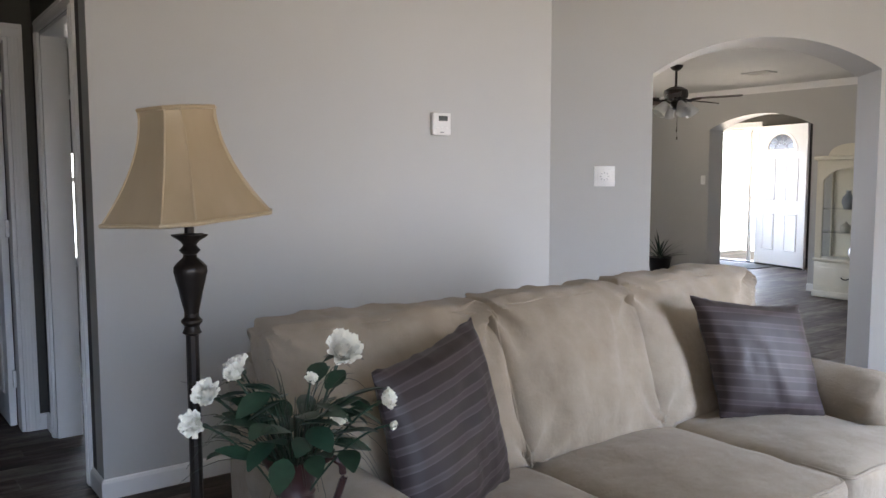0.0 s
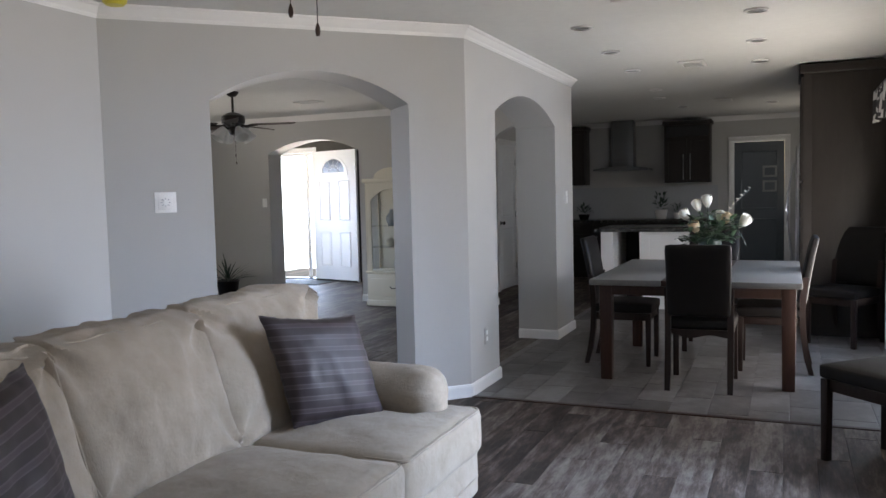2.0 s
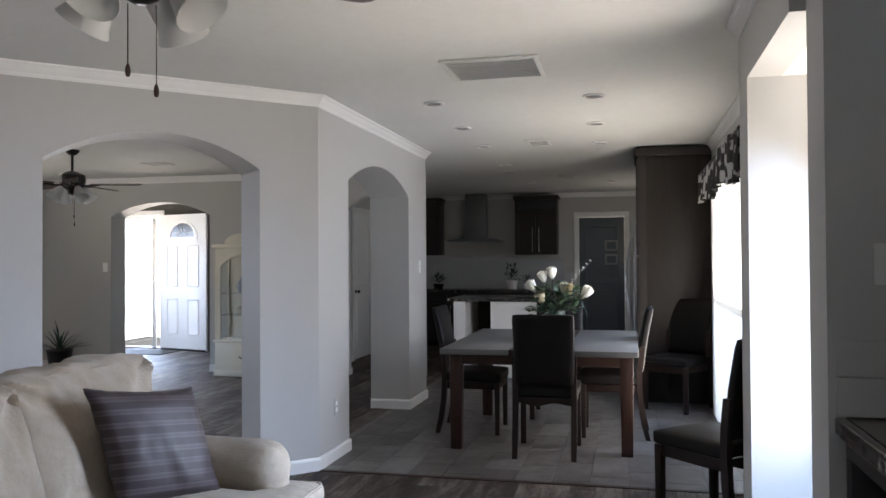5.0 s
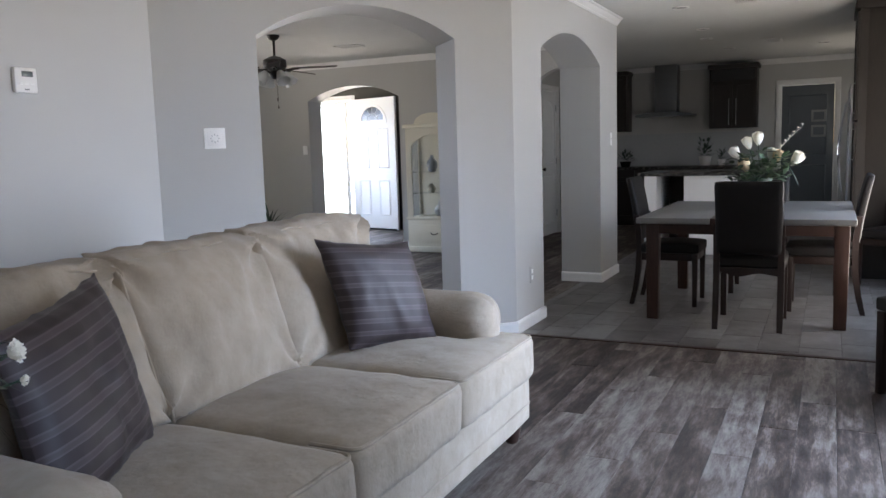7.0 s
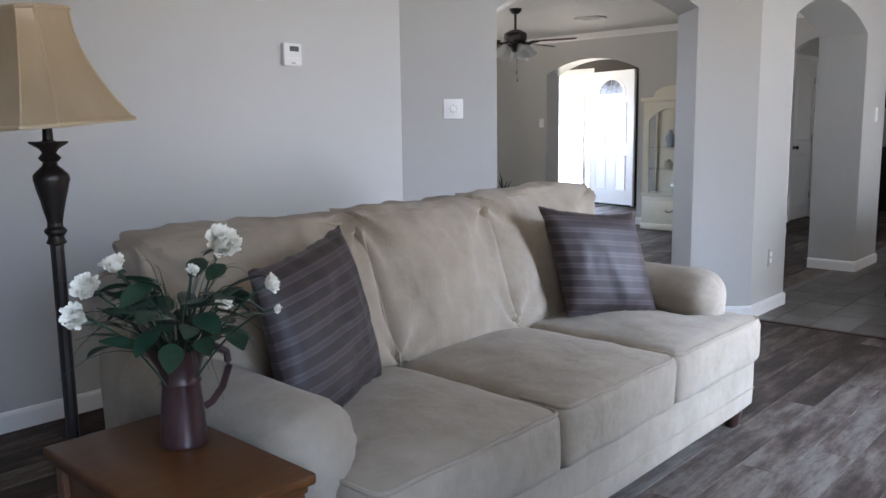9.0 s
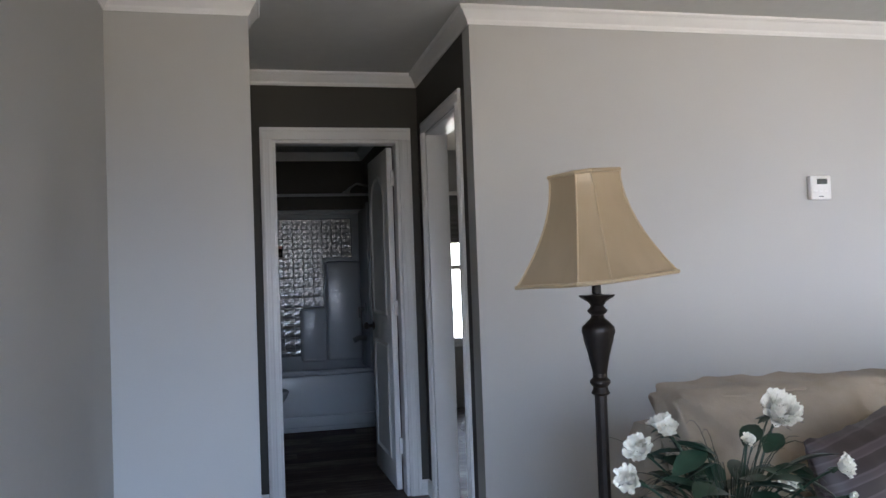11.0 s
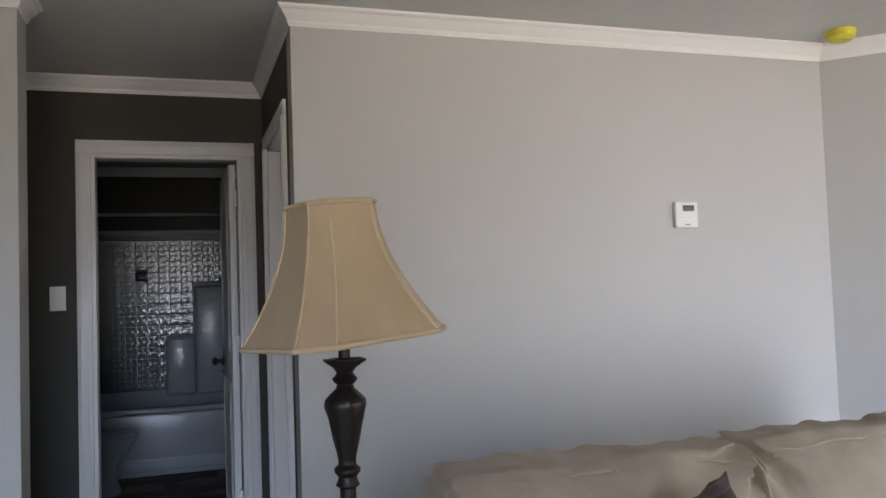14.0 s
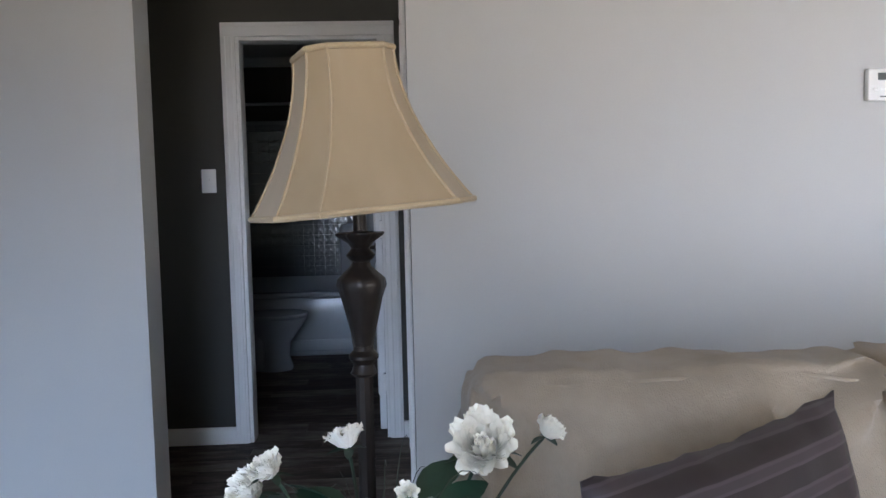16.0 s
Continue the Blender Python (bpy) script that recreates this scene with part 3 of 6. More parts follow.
def throw_pillow(m, w, h, label, seed, slump=0.0):
    """A knife-edged pillow in its own x-y plane, front along +z."""
    bm = bmesh.new()
    n = 22
    sides = []
    for sgn in (1, -1):
        g = []
        for i in range(n + 1):
            row = []
            for j in range(n + 1):
                u, v = 2 * i / n - 1, 2 * j / n - 1
                x = u * w / 2 * (1 - 0.075 * (1 - v * v))
                y = v * h / 2 * (1 - 0.075 * (1 - u * u))
                f = max(0.0, (1 - u ** 2) * (1 - v ** 2))
                z = sgn * (0.085 * f ** 0.45 + 0.002)
                z += sgn * f ** 0.5 * (0.020 * noise.noise(Vector((u * 1.6 + seed, v * 1.6, sgn))) + 0.011 * noise.noise(Vector((u * 4 + seed, v * 2.2, sgn))) + 0.005 * noise.noise(Vector((u * 9 + seed, v * 6, sgn))))
                edge = max(abs(u), abs(v))
                x += 0.006 * noise.noise(Vector((v * 6, seed, 0))) * edge
                y += 0.006 * noise.noise(Vector((u * 6, seed, 4))) * edge
                row.append(bm.verts.new((x - slump * y, y, z)))
            g.append(row)
        sides.append(g)
        for i in range(n):
            for j in range(n):
                bm.faces.new((g[i][j], g[i + 1][j], g[i + 1][j + 1], g[i][j + 1]))
    a, b = sides
    rim = [(i, 0) for i in range(n)] + [(n, j) for j in range(n)] + [(i, n) for i in range(n, 0, -1)] + [(0, j) for j in range(n, 0, -1)]
    for k, (i, j) in enumerate(rim):
        i2, j2 = rim[(k + 1) % len(rim)]
        bm.faces.new((a[i][j], a[i2][j2], b[i2][j2], b[i][j]))
    ob = mesh_ob("throw_pillow", bm, M_STRIPE, None, "", 60)
    ob.matrix_world = m
    return tagged(ob, label, "pillow", "throw pillows on the sofa")


def frame_of(centre, right, up):
    """A pose from a centre, a way to the right and a way up."""
    r = Vector(right).normalized()
    n = r.cross(Vector(up)).normalized()
    u = n.cross(r)
    m = Matrix((r, u, n)).transposed().to_4x4()
    m.translation = centre
    return m


throw_pillow(frame_of((2.86, 1.945, 0.69), (0.405, -0.19, -0.05), (-0.03, 0.11, 0.42)), 0.43, 0.42, "dark plum striped satin throw pillow against the back cushion", 2.0, 0.30)
throw_pillow(frame_of((1.496, 1.974, 0.692), (0.45, 0.20, 0.055), (0.0, 0.15, 0.42)), 0.50, 0.455, "dark plum striped satin throw pillow beside the arm", 7.0, -0.19)


# ---- side table, jug of flowers, lamp ----
def build_side_table():
    x0, x1, y0, y1, top = 0.783, 1.088, 1.487, 2.035, 0.56
    t = thing("side_table", pose((x0 + x1) / 2, (y0 + y1) / 2, 0), "narrow cherry-stained wooden side table beside the sofa", "table")
    o = Vector(((x0 + x1) / 2, (y0 + y1) / 2, 0))
    L = lambda x, y, z: (x - o.x, y - o.y, z)
    part("tabletop", box_bm(L(x0, y0, top - 0.024), L(x1, y1, top), 0.006, 3), M_TABLEWOOD, t)
    part("top_moulding", box_bm(L(x0 + 0.012, y0 + 0.012, top - 0.042), L(x1 - 0.012, y1 - 0.012, top - 0.024), 0.005), M_TABLEWOOD, t)
    b = part("body", box_bm(L(x0 + 0.03, y0 + 0.03, 0.20), L(x1 - 0.03, y1 - 0.03, top - 0.042), 0.003), M_TABLEWOOD, t)
    d = part("drawer_front", box_bm(L(x0 + 0.06, y0 + 0.018, 0.38), L(x1 - 0.06, y0 + 0.03, top - 0.065), 0.004), M_TABLEWOOD, t)
    part("drawer_bead", box_bm(L(x0 + 0.075, y0 + 0.013, 0.395), L(x1 - 0.075, y0 + 0.02, top - 0.08), 0.003), M_TABLEWOOD, d)
    part("knob", lathe_bm([(0.006, 0), (0.006, 0.012), (0.014, 0.018), (0.012, 0.028), (0.0, 0.03)], 12), M_BRONZE, d, "dark bronze knob").matrix_basis = pose(0, y0 + 0.013 - o.y, 0.44, 90)
    part("shelf", box_bm(L(x0 + 0.03, y0 + 0.03, 0.12), L(x1 - 0.03, y1 - 0.03, 0.14), 0.003), M_TABLEWOOD, t)
    for x in (x0 + 0.035, x1 - 0.035):
        for y in (y0 + 0.035, y1 - 0.035):
            part("leg", box_bm(L(x - 0.018, y - 0.018, 0), L(x + 0.018, y + 0.018, top - 0.043), 0.003), M_TABLEWOOD, t)


build_side_table()


def leaf_bm(bm, base, tip, width, bend=0.25, side=Vector((0, 0, 1)), cup=0.15):
    """A pointed oval leaf, folded along its rib, from base to tip."""
    base, tip = Vector(base), Vector(tip)
    d = tip - base
    a = d.cross(side)
    a = a.normalized() if a.length > 1e-5 else Vector((1, 0, 0))
    up = a.cross(d).normalized()
    rows = []
    for k in range(6):
        t = k / 5
        w = width * (math.sin(math.pi * min(1, t * 0.94 + 0.03)) ** 0.8) * (1 - 0.25 * t)
        c = base + d * t + up * (bend * d.length * (t - t * t))
        rows.append((bm.verts.new(c - a * w / 2 + up * w * cup), bm.verts.new(c), bm.verts.new(c + a * w / 2 + up * w * cup)))
    for p, q in zip(rows, rows[1:]):
        bm.faces.new((p[0], p[1], q[1], q[0]))
        bm.faces.new((p[1], p[2], q[2], q[1]))


def rose_bm(bm, at, facing, r, rnd, layers=5):
    """A full, ruffled blossom of cupped petals round its heart, opening along facing."""
    at, f = Vector(at), Vector(facing).normalized()
    m = f.to_track_quat("Z", "Y").to_matrix()
    for l in range(layers):
        t = (l + 1) / layers
        n = 6 + l
        for k in range(n):
            a = 2 * math.pi * (k + 0.5 * (l % 2)) / n + rnd.uniform(-0.25, 0.25)
            open_ = radians(-58 + 104 * t + rnd.uniform(-15, 15))
            length = r * (0.52 + 0.30 * t) * rnd.uniform(0.85, 1.12)
            w = r * (0.38 + 0.22 * t) * rnd.uniform(0.85, 1.15)
            rows = []
            rad, h = r * (0.08 + 0.30 * t), r * (0.14 - 0.22 * t)
            for i in range(6):
                s = i / 5
                ang = open_ * (0.15 + 0.95 * s)
                if i:
                    rad += length / 5 * math.sin(ang)
                    h += length / 5 * math.cos(ang)
                row = []
                for j in (-1.0, -0.55, 0.0, 0.55, 1.0):
                    half = w / 2 * math.sin(math.pi * (0.16 + 0.66 * s)) * j
                    cup = 0.16 * r * j * j * (1 - 0.5 * s)
                    ruf = rnd.uniform(-1, 1) * 0.11 * r * s * s
                    wrap = half / max(rad, 0.35 * r)
                    q = Vector(((rad - cup * 0.3) * math.cos(a + wrap * 0.8), (rad - cup * 0.3) * math.sin(a + wrap * 0.8), h + cup * 0.7 + ruf))
                    row.append(bm.verts.new(at + m @ (q if i else Vector((0, 0, -0.15 * r)))))
                rows.append(row)
            for p, q in zip(rows, rows[1:]):
                for j in range(4):
                    bm.faces.new((p[j], p[j + 1], q[j + 1], q[j]))
    bmesh.ops.remove_doubles(bm, verts=bm.verts[:], dist=1e-6)


def arc(p, q, lift, n=7, side=Vector((0, 0, 0))):
    p, q = Vector(p), Vector(q)
    return [p.lerp(q, k / n) + (Vector((0, 0, lift)) + side) * 4 * (k / n) * (1 - k / n) for k in range(n + 1)]


JUG = Vector((0.998, 1.825, 0.56))


def build_jug():
    rnd = random.Random(5)
    j = thing("pitcher", Matrix.Translation(JUG), "oxblood enamelled metal pitcher on the side table", "pitcher")
    outer = [(0.0, 0.0), (0.052, 0.0), (0.054, 0.004), (0.052, 0.012), (0.047, 0.09), (0.041, 0.150), (0.0425, 0.154), (0.0425, 0.160), (0.041, 0.164), (0.046, 0.19), (0.058, 0.232), (0.060, 0.238), (0.057, 0.236), (0.044, 0.19), (0.038, 0.16), (0.043, 0.09), (0.047, 0.01), (0.0, 0.008)]
    bm = lathe_bm(outer, 32, closed=False)
    for v in bm.verts:
        if v.co.z > 0.17:
            k = (v.co.z - 0.17) / 0.07
            lip = max(0.0, -v.co.x * 0.9 + v.co.y * 0.3) / 0.06
            v.co += Vector((-0.022, 0.008, 0.016)) * k * lip ** 2
        v.co += Vector((v.co.x, v.co.y, 0)) * (0.04 * noise.noise(v.co * 25) - 0.05)
        v.co.z *= 0.89
    part("body", bm, M_JUG, j, smooth=50)
    part("shoulder_bead", lathe_bm([(0.0385, 0.1335), (0.0415, 0.1350), (0.0425, 0.1375), (0.0415, 0.1400), (0.0385, 0.1415)], 28, closed=False), M_JUG, j, smooth=60)
    hx = Vector((0.86, -0.50, 0))
    pts = [hx * 0.046 + Vector((0, 0, 0.215)), hx * 0.075 + Vector((0, 0, 0.232)), hx * 0.097 + Vector((0, 0, 0.215)), hx * 0.100 + Vector((0, 0, 0.18)), hx * 0.085 + Vector((0, 0, 0.13)), hx * 0.062 + Vector((0, 0, 0.095)), hx * 0.046 + Vector((0, 0, 0.085))]
    fine = []
    for a, b in zip(pts, pts[1:]):
        fine += [a.lerp(b, k / 3) for k in range(3)]
    part("handle", tube_bm([Vector((p.x, p.y, p.z * 0.89)) for p in fine + [pts[-1]]], 0.008, 8), M_JUG, j)
    # bouquet
    o = JUG + Vector((0, 0, 0.185))
    b = thing("bouquet", Matrix.Translation(o), "artificial cream-white roses with dark green leaves in the pitcher", "flowers")
    heads = [((1.12, 1.84, 0.968), 0.052, (-0.15, -0.75, 0.6)), ((1.225, 2.02, 0.925), 0.030, (0.5, -0.2, 0.7)), ((1.03, 1.81, 0.93), 0.018, (-0.2, -0.8, 0.5)), ((1.115, 1.665, 0.905), 0.027, (0.4, -0.8, 0.3)), ((1.128, 1.660, 0.855), 0.015, (0.4, -0.8, -0.1)),
             ((0.845, 1.885, 0.91), 0.038, (-0.6, -0.5, 0.5)), ((0.805, 1.85, 0.868), 0.034, (-0.7, -0.6, 0.2)), ((0.95, 1.99, 0.93), 0.034, (-0.3, 0.3, 0.9)), ((0.875, 1.825, 0.955), 0.028, (-0.4, -0.4, 0.8)), ((1.03, 1.70, 0.87), 0.022, (0.0, -0.6, 0.8))]
    for p, r, f in heads:
        p = Vector(p)
        bm = bmesh.new()
        rose_bm(bm, p - o, f, r * 0.95, rnd, 12 if r > 0.025 else 7)
        h = part("rose", bm, M_PETAL, b, smooth=80)
        stem = arc(Vector((rnd.uniform(-0.02, 0.02), rnd.uniform(-0.02, 0.02), -0.1)), p - o, 0.02, 8, Vector((0, 0, 0.02)))
        part("stem", tube_bm(stem, 0.0024, 6), M_GREEN, b)
        bm = bmesh.new()
        for k in range(4):
            a = k * 1.57 + rnd.random()
            leaf_bm(bm, p - o - Vector(f).normalized() * r * 0.1, p - o + Vector((math.cos(a), math.sin(a), -0.3)) * r * 0.9, r * 0.45, 0.1)
        part("calyx", bm, M_GREEN, h)
    for k in range(64):
        a = rnd.uniform(0, 6.283)
        q = rnd.uniform(0.25, 1.0)
        reach = rnd.uniform(0.04, 0.15)
        base = Vector((math.cos(a), math.sin(a), 0)) * reach * (0.95 if math.cos(a) < 0.2 else 0.8) + Vector((0.0, -0.03, rnd.uniform(0.065, 0.19) - reach * 0.22))
        out = Vector((math.cos(a + rnd.uniform(-0.8, 0.8)), math.sin(a + rnd.uniform(-0.8, 0.8)), rnd.uniform(-0.6, 0.45))).normalized()
        bm = bmesh.new()
        leaf_bm(bm, base, base + out * rnd.uniform(0.062, 0.100), rnd.uniform(0.040, 0.062), rnd.uniform(0.05, 0.3), Vector((rnd.uniform(-0.4, 0.4), rnd.uniform(-0.4, 0.4), 1)), 0.12)
        part("leaf", bm, M_GREEN, b, smooth=80)
        if k % 2 == 0:
            part("twig", tube_bm(arc((0, 0, -0.04), base, 0.02, 5), 0.0015, 5), M_GREEN, b)
    bm = bmesh.new()
    for k in range(85):
        a = rnd.uniform(0, 6.283)
        reach, up = rnd.uniform(0.03, 0.24), rnd.uniform(-0.04, 0.20)
        pts = arc((0.01 * math.cos(a), 0.01 * math.sin(a), -0.03), Vector((math.cos(a) * reach, math.sin(a) * reach, up)), rnd.uniform(0.04, 0.10), 8)
        add_tube(bm, pts, 0.0014, 4, 0.25)
    tagged(part("grass", bm, M_GRASS, b), kind="stuff")


build_jug()


def satin_material():
    m, nt, b = nodes_of("gold_satin")
    v = coords(nt, (1, 1, 0.12))
    n1, n2 = noise_of(nt, v, 260, 3), noise_of(nt, v, 9, 3)
    nt.links.new(ramp_of(nt, n2, [(0.3, (0.42, 0.325, 0.205)), (0.7, (0.49, 0.385, 0.255))]), b.inputs["Base Color"])
    b.inputs["Roughness"].default_value = 0.30
    b.inputs["Metallic"].default_value = 0.35
    b.inputs["Sheen Weight"].default_value = 0.15
    b.inputs["Anisotropic"].default_value = 0.5
    bump_to(nt, b, n1, 0.12, 0.0006)
    return m


M_SHADE = satin_material()
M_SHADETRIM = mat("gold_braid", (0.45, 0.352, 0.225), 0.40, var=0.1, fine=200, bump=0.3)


def build_lamp():
    at = Vector((0.958, 2.315, 0))
    l = thing("floor_lamp", Matrix.Translation(at) @ pose(0, 0, 0, 0, 0, -115 - 45), "bronze floor lamp with a gold satin bell shade", "lamp")
    z0, z1, n = 1.242, 1.508, 12

    def octagon(a, c):
        return [(a, -a + c), (a, a - c), (a - c, a), (-a + c, a), (-a, a - c), (-a, -a + c), (-a + c, -a), (a - c, -a)]

    def size(t):
        return 0.166 + (0.074 - 0.166) * (1 - (1 - t) ** 1.75), 0.054 + (0.026 - 0.054) * t

    bm = bmesh.new()
    rings = []
    for sgn, rows in ((0.0, range(n + 1)), (0.002, range(n, -1, -1))):
        for k in rows:
            a, c = size(k / n)
            rings.append([bm.verts.new((x * (1 - sgn / a), y * (1 - sgn / a), z0 + (z1 - z0) * k / n)) for x, y in octagon(a, c)])
    for a, b in zip(rings, rings[1:] + rings[:1]):
        for k in range(8):
            bm.faces.new((a[k], a[(k + 1) % 8], b[(k + 1) % 8], b[k]))
    shade = part("shade", bm, M_SHADE, l, "gold satin bell shade", 30)
    for t, r in ((0.0, 0.0055), (1.0, 0.0055)):
        a, c = size(t)
        pts = [Vector((x, y, z0 + (z1 - z0) * t)) for x, y in octagon(a + 0.001, c)]
        part("binding", tube_bm(pts + pts[:1], r, 8), M_SHADETRIM, shade)
    for k in range(8):
        pts = []
        for i in range(n + 1):
            a, c = size(i / n)
            x, y = octagon(a + 0.0008, c)[k]
            pts.append((x, y, z0 + (z1 - z0) * i / n))
        part("seam", tube_bm(pts, 0.0026, 6), M_SHADETRIM, shade)
    bm = bmesh.new()
    for k in range(3):
        a = 2 * math.pi * k / 3
        add_tube(bm, [(0.008 * math.cos(a), 0.008 * math.sin(a), 1.49), (0.074 * math.cos(a), 0.074 * math.sin(a), 1.498)], 0.0016, 6)
    part("spider", bm, M_BRONZE, shade)
    turn = Matrix.Rotation(radians(160), 4, "Z")
    pivot = Matrix.Translation((0, 0, z0))
    shade.matrix_basis = pivot @ turn @ Matrix.Rotation(radians(-4.5), 4, "Y") @ turn.inverted() @ pivot.inverted()
    part("finial", lathe_bm([(0.004, 1.47), (0.009, 1.482), (0.010, 1.49), (0.005, 1.498), (0.0, 1.50)], 12), M_BRONZE, l)
    part("pole", lathe_bm([(0.0165, 0.03), (0.016, 0.5), (0.0155, 0.955), (0.0155, 0.96)], 10), M_BRONZE, l)
    part("lower_knop", lathe_bm([(0.016, 0.950), (0.024, 0.956), (0.020, 0.964), (0.018, 0.972), (0.026, 0.982), (0.026, 0.988), (0.018, 0.996), (0.018, 1.004)], 18), M_BRONZE, l)
    urn = lathe_bm([(0.016, 0.998), (0.018, 1.010), (0.025, 1.045), (0.035, 1.088), (0.041, 1.110), (0.040, 1.122), (0.028, 1.134), (0.017, 1.144), (0.014, 1.156)], 24)
    for v in urn.verts:
        a = math.atan2(v.co.y, v.co.x)
        v.co += Vector((v.co.x, v.co.y, 0)) * 0.07 * math.sin(a * 8 + v.co.z * 60)
    part("urn", urn, M_BRONZE, l, "carved leaf urn", 60)
    cup = lathe_bm([(0.014, 1.150), (0.022, 1.157), (0.026, 1.163), (0.020, 1.169), (0.016, 1.175), (0.022, 1.184), (0.038, 1.198), (0.038, 1.202), (0.024, 1.200), (0.012, 1.205), (0.011, 1.25)], 24)
    for v in cup.verts:
        if v.co.z > 1.185 and v.co.xy.length > 0.03:
            v.co += Vector((v.co.x, v.co.y, 0)) * 0.16 * math.cos(math.atan2(v.co.y, v.co.x) * 8)
    part("cup", cup, M_BRONZE, l, smooth=50)
    part("stem", lathe_bm([(0.010, 1.20), (0.010, 1.34), (0.017, 1.345), (0.017, 1.40), (0.006, 1.41), (0.004, 1.49)], 12), M_BRONZE, l)
    part("foot", lathe_bm([(0.0, 0.0), (0.125, 0.0), (0.128, 0.008), (0.12, 0.018), (0.08, 0.026), (0.04, 0.036), (0.022, 0.055), (0.0, 0.056)], 32), M_BRONZE, l)


build_lamp()


# ---- dining area ----
def build_dining_table():
    x0, x1, y0, y1, h = 5.74, 7.42, 0.225, 1.585, 0.738
    t = thing("dining_table", pose((x0 + x1) / 2, (y0 + y1) / 2, 0), "dark wooden dining table with grey stone-look top panels", "table")
    o = Vector(((x0 + x1) / 2, (y0 + y1) / 2, 0))
    L = lambda x, y, z: (x - o.x, y - o.y, z)
    ym = (y0 + y1) / 2
    part("top_panel", box_bm(L(x0, ym + 0.195, h - 0.04), L(x1, y1, h), 0.006), M_GREYTOP, t, "grey stone-look panel")
    part("top_panel", box_bm(L(x0, y0, h - 0.04), L(x1, ym - 0.195, h), 0.006), M_GREYTOP, t, "grey stone-look panel")
    part("centre_board", box_bm(L(x0, ym - 0.194, h - 0.04), L(x1, ym + 0.194, h - 0.001), 0.003), M_DARKWOOD, t, "dark wooden centre board")
    for lo, hi in (((x0 + 0.16, y0 + 0.06, h - 0.125), (x0 + 0.185, y1 - 0.06, h - 0.04)), ((x1 - 0.185, y0 + 0.06, h - 0.125), (x1 - 0.16, y1 - 0.06, h - 0.04)), ((x0 + 0.16, y0 + 0.055, h - 0.125), (x1 - 0.16, y0 + 0.08, h - 0.041)), ((x0 + 0.16, y1 - 0.08, h - 0.125), (x1 - 0.16, y1 - 0.055, h - 0.041))):
        part("apron", box_bm(L(*lo), L(*hi), 0.003), M_DARKWOOD, t)
    for x in (x0 + 0.2, x1 - 0.2):
        for y in (y0 + 0.08, y1 - 0.08):
            bm = box_bm(L(x - 0.045, y - 0.045, 0), L(x + 0.045, y + 0.045, h - 0.041), 0.005)
            for v in bm.verts:
                if v.co.z < 0.3:
                    v.co.x += (x - o.x - v.co.x) * 0.12
                    v.co.y += (y - o.y - v.co.y) * 0.12
            part("leg", bm, M_DARKWOOD, t)


build_dining_table()


def build_chair():
    """A dining chair at the origin that faces +x."""
    c = thing("dining_chair", pose(0, 0, 0), "dark wooden dining chair upholstered in black leather", "chair", "chairs of the dining table")
    part("seat", soft_bm((-0.20, -0.225, 0.405), (0.245, 0.225, 0.482), 0.022, cuts=8, bulge=0.014, wrinkle=0.002), M_LEATHER, c, "black leather seat", 60)

    def rake(p):
        k = max(0.0, (p.z - 0.45) / 0.55)
        p = p.copy()
        p.x += -0.035 * k - 0.055 * k * k
        return p
    part("backrest", soft_bm((-0.232, -0.205, 0.50), (-0.182, 0.205, 0.985), 0.02, cuts=10, bulge=0.006, wrinkle=0.002, warp=lambda p: rake(p + Vector((0, 0.012 * p.y / 0.2 * (p.z - 0.5), 0)))), M_LEATHER, c, "black leather back", 60)
    bm = bmesh.new()
    out = [(-0.2, 0.41)] + [(-0.2 + 0.4 * k / 16, 0.372 - 0.012 * math.cos(k / 16 * 6.283 * 1.5) - 0.01 * math.sin(math.pi * k / 16)) for k in range(17)] + [(0.2, 0.41)]
    add_prism(bm, out, lambda s, z, d: Vector((-0.212 + d, s, z)), 0.02)
    part("rear_apron", bm, M_CHAIRWOOD, c)
    part("front_apron", box_bm((0.205, -0.19, 0.35), (0.225, 0.19, 0.406), 0.002), M_CHAIRWOOD, c)
    for y in (-0.205, 0.185):
        part("side_apron", box_bm((-0.19, y, 0.35), (0.21, y + 0.02, 0.406), 0.002), M_CHAIRWOOD, c)
    for y in (-0.2, 0.2):
        bm = box_bm((0.19, y - 0.02, 0), (0.232, y + 0.02, 0.407), 0.003)
        for v in bm.verts:
            if v.co.z < 0.2:
                v.co.x += (0.211 - v.co.x) * 0.25
        part("front_leg", bm, M_CHAIRWOOD, c)
        bm = bmesh.new()
        pts = [(-0.265, y, 0.0), (-0.235, y, 0.12), (-0.212, y, 0.28), (-0.205, y, 0.43), (-0.21, y, 0.56), (-0.226, y, 0.70)]
        rings = []
        for px, py, pz in pts:
            w = 0.017 if pz < 0.1 else 0.020
            rings.append([bm.verts.new((px + a * w, py + b * w, pz)) for a, b in ((-1, -1), (1, -1), (1, 1), (-1, 1))])
        for a, b in zip(rings, rings[1:]):
            for k in range(4):
                bm.faces.new((a[k], a[(k + 1) % 4], b[(k + 1) % 4], b[k]))
        bm.faces.new(rings[0])
        bm.faces.new(rings[-1])
        part("rear_leg", bm, M_CHAIRWOOD, c)
    return c


chair = build_chair()
chair.matrix_world = pose(5.98, 0.855, 0)
for x, y, a in ((6.62, 1.50, -90), (6.66, 0.42, 90), (7.30, 0.90, 180), (7.83, -0.13, 148), (4.52, -0.155, 44)):
    copy_thing(chair, pose(x, y, 0, 0, 0, a))
tagged(chair, "black leather dining chair tucked in at the table's end")


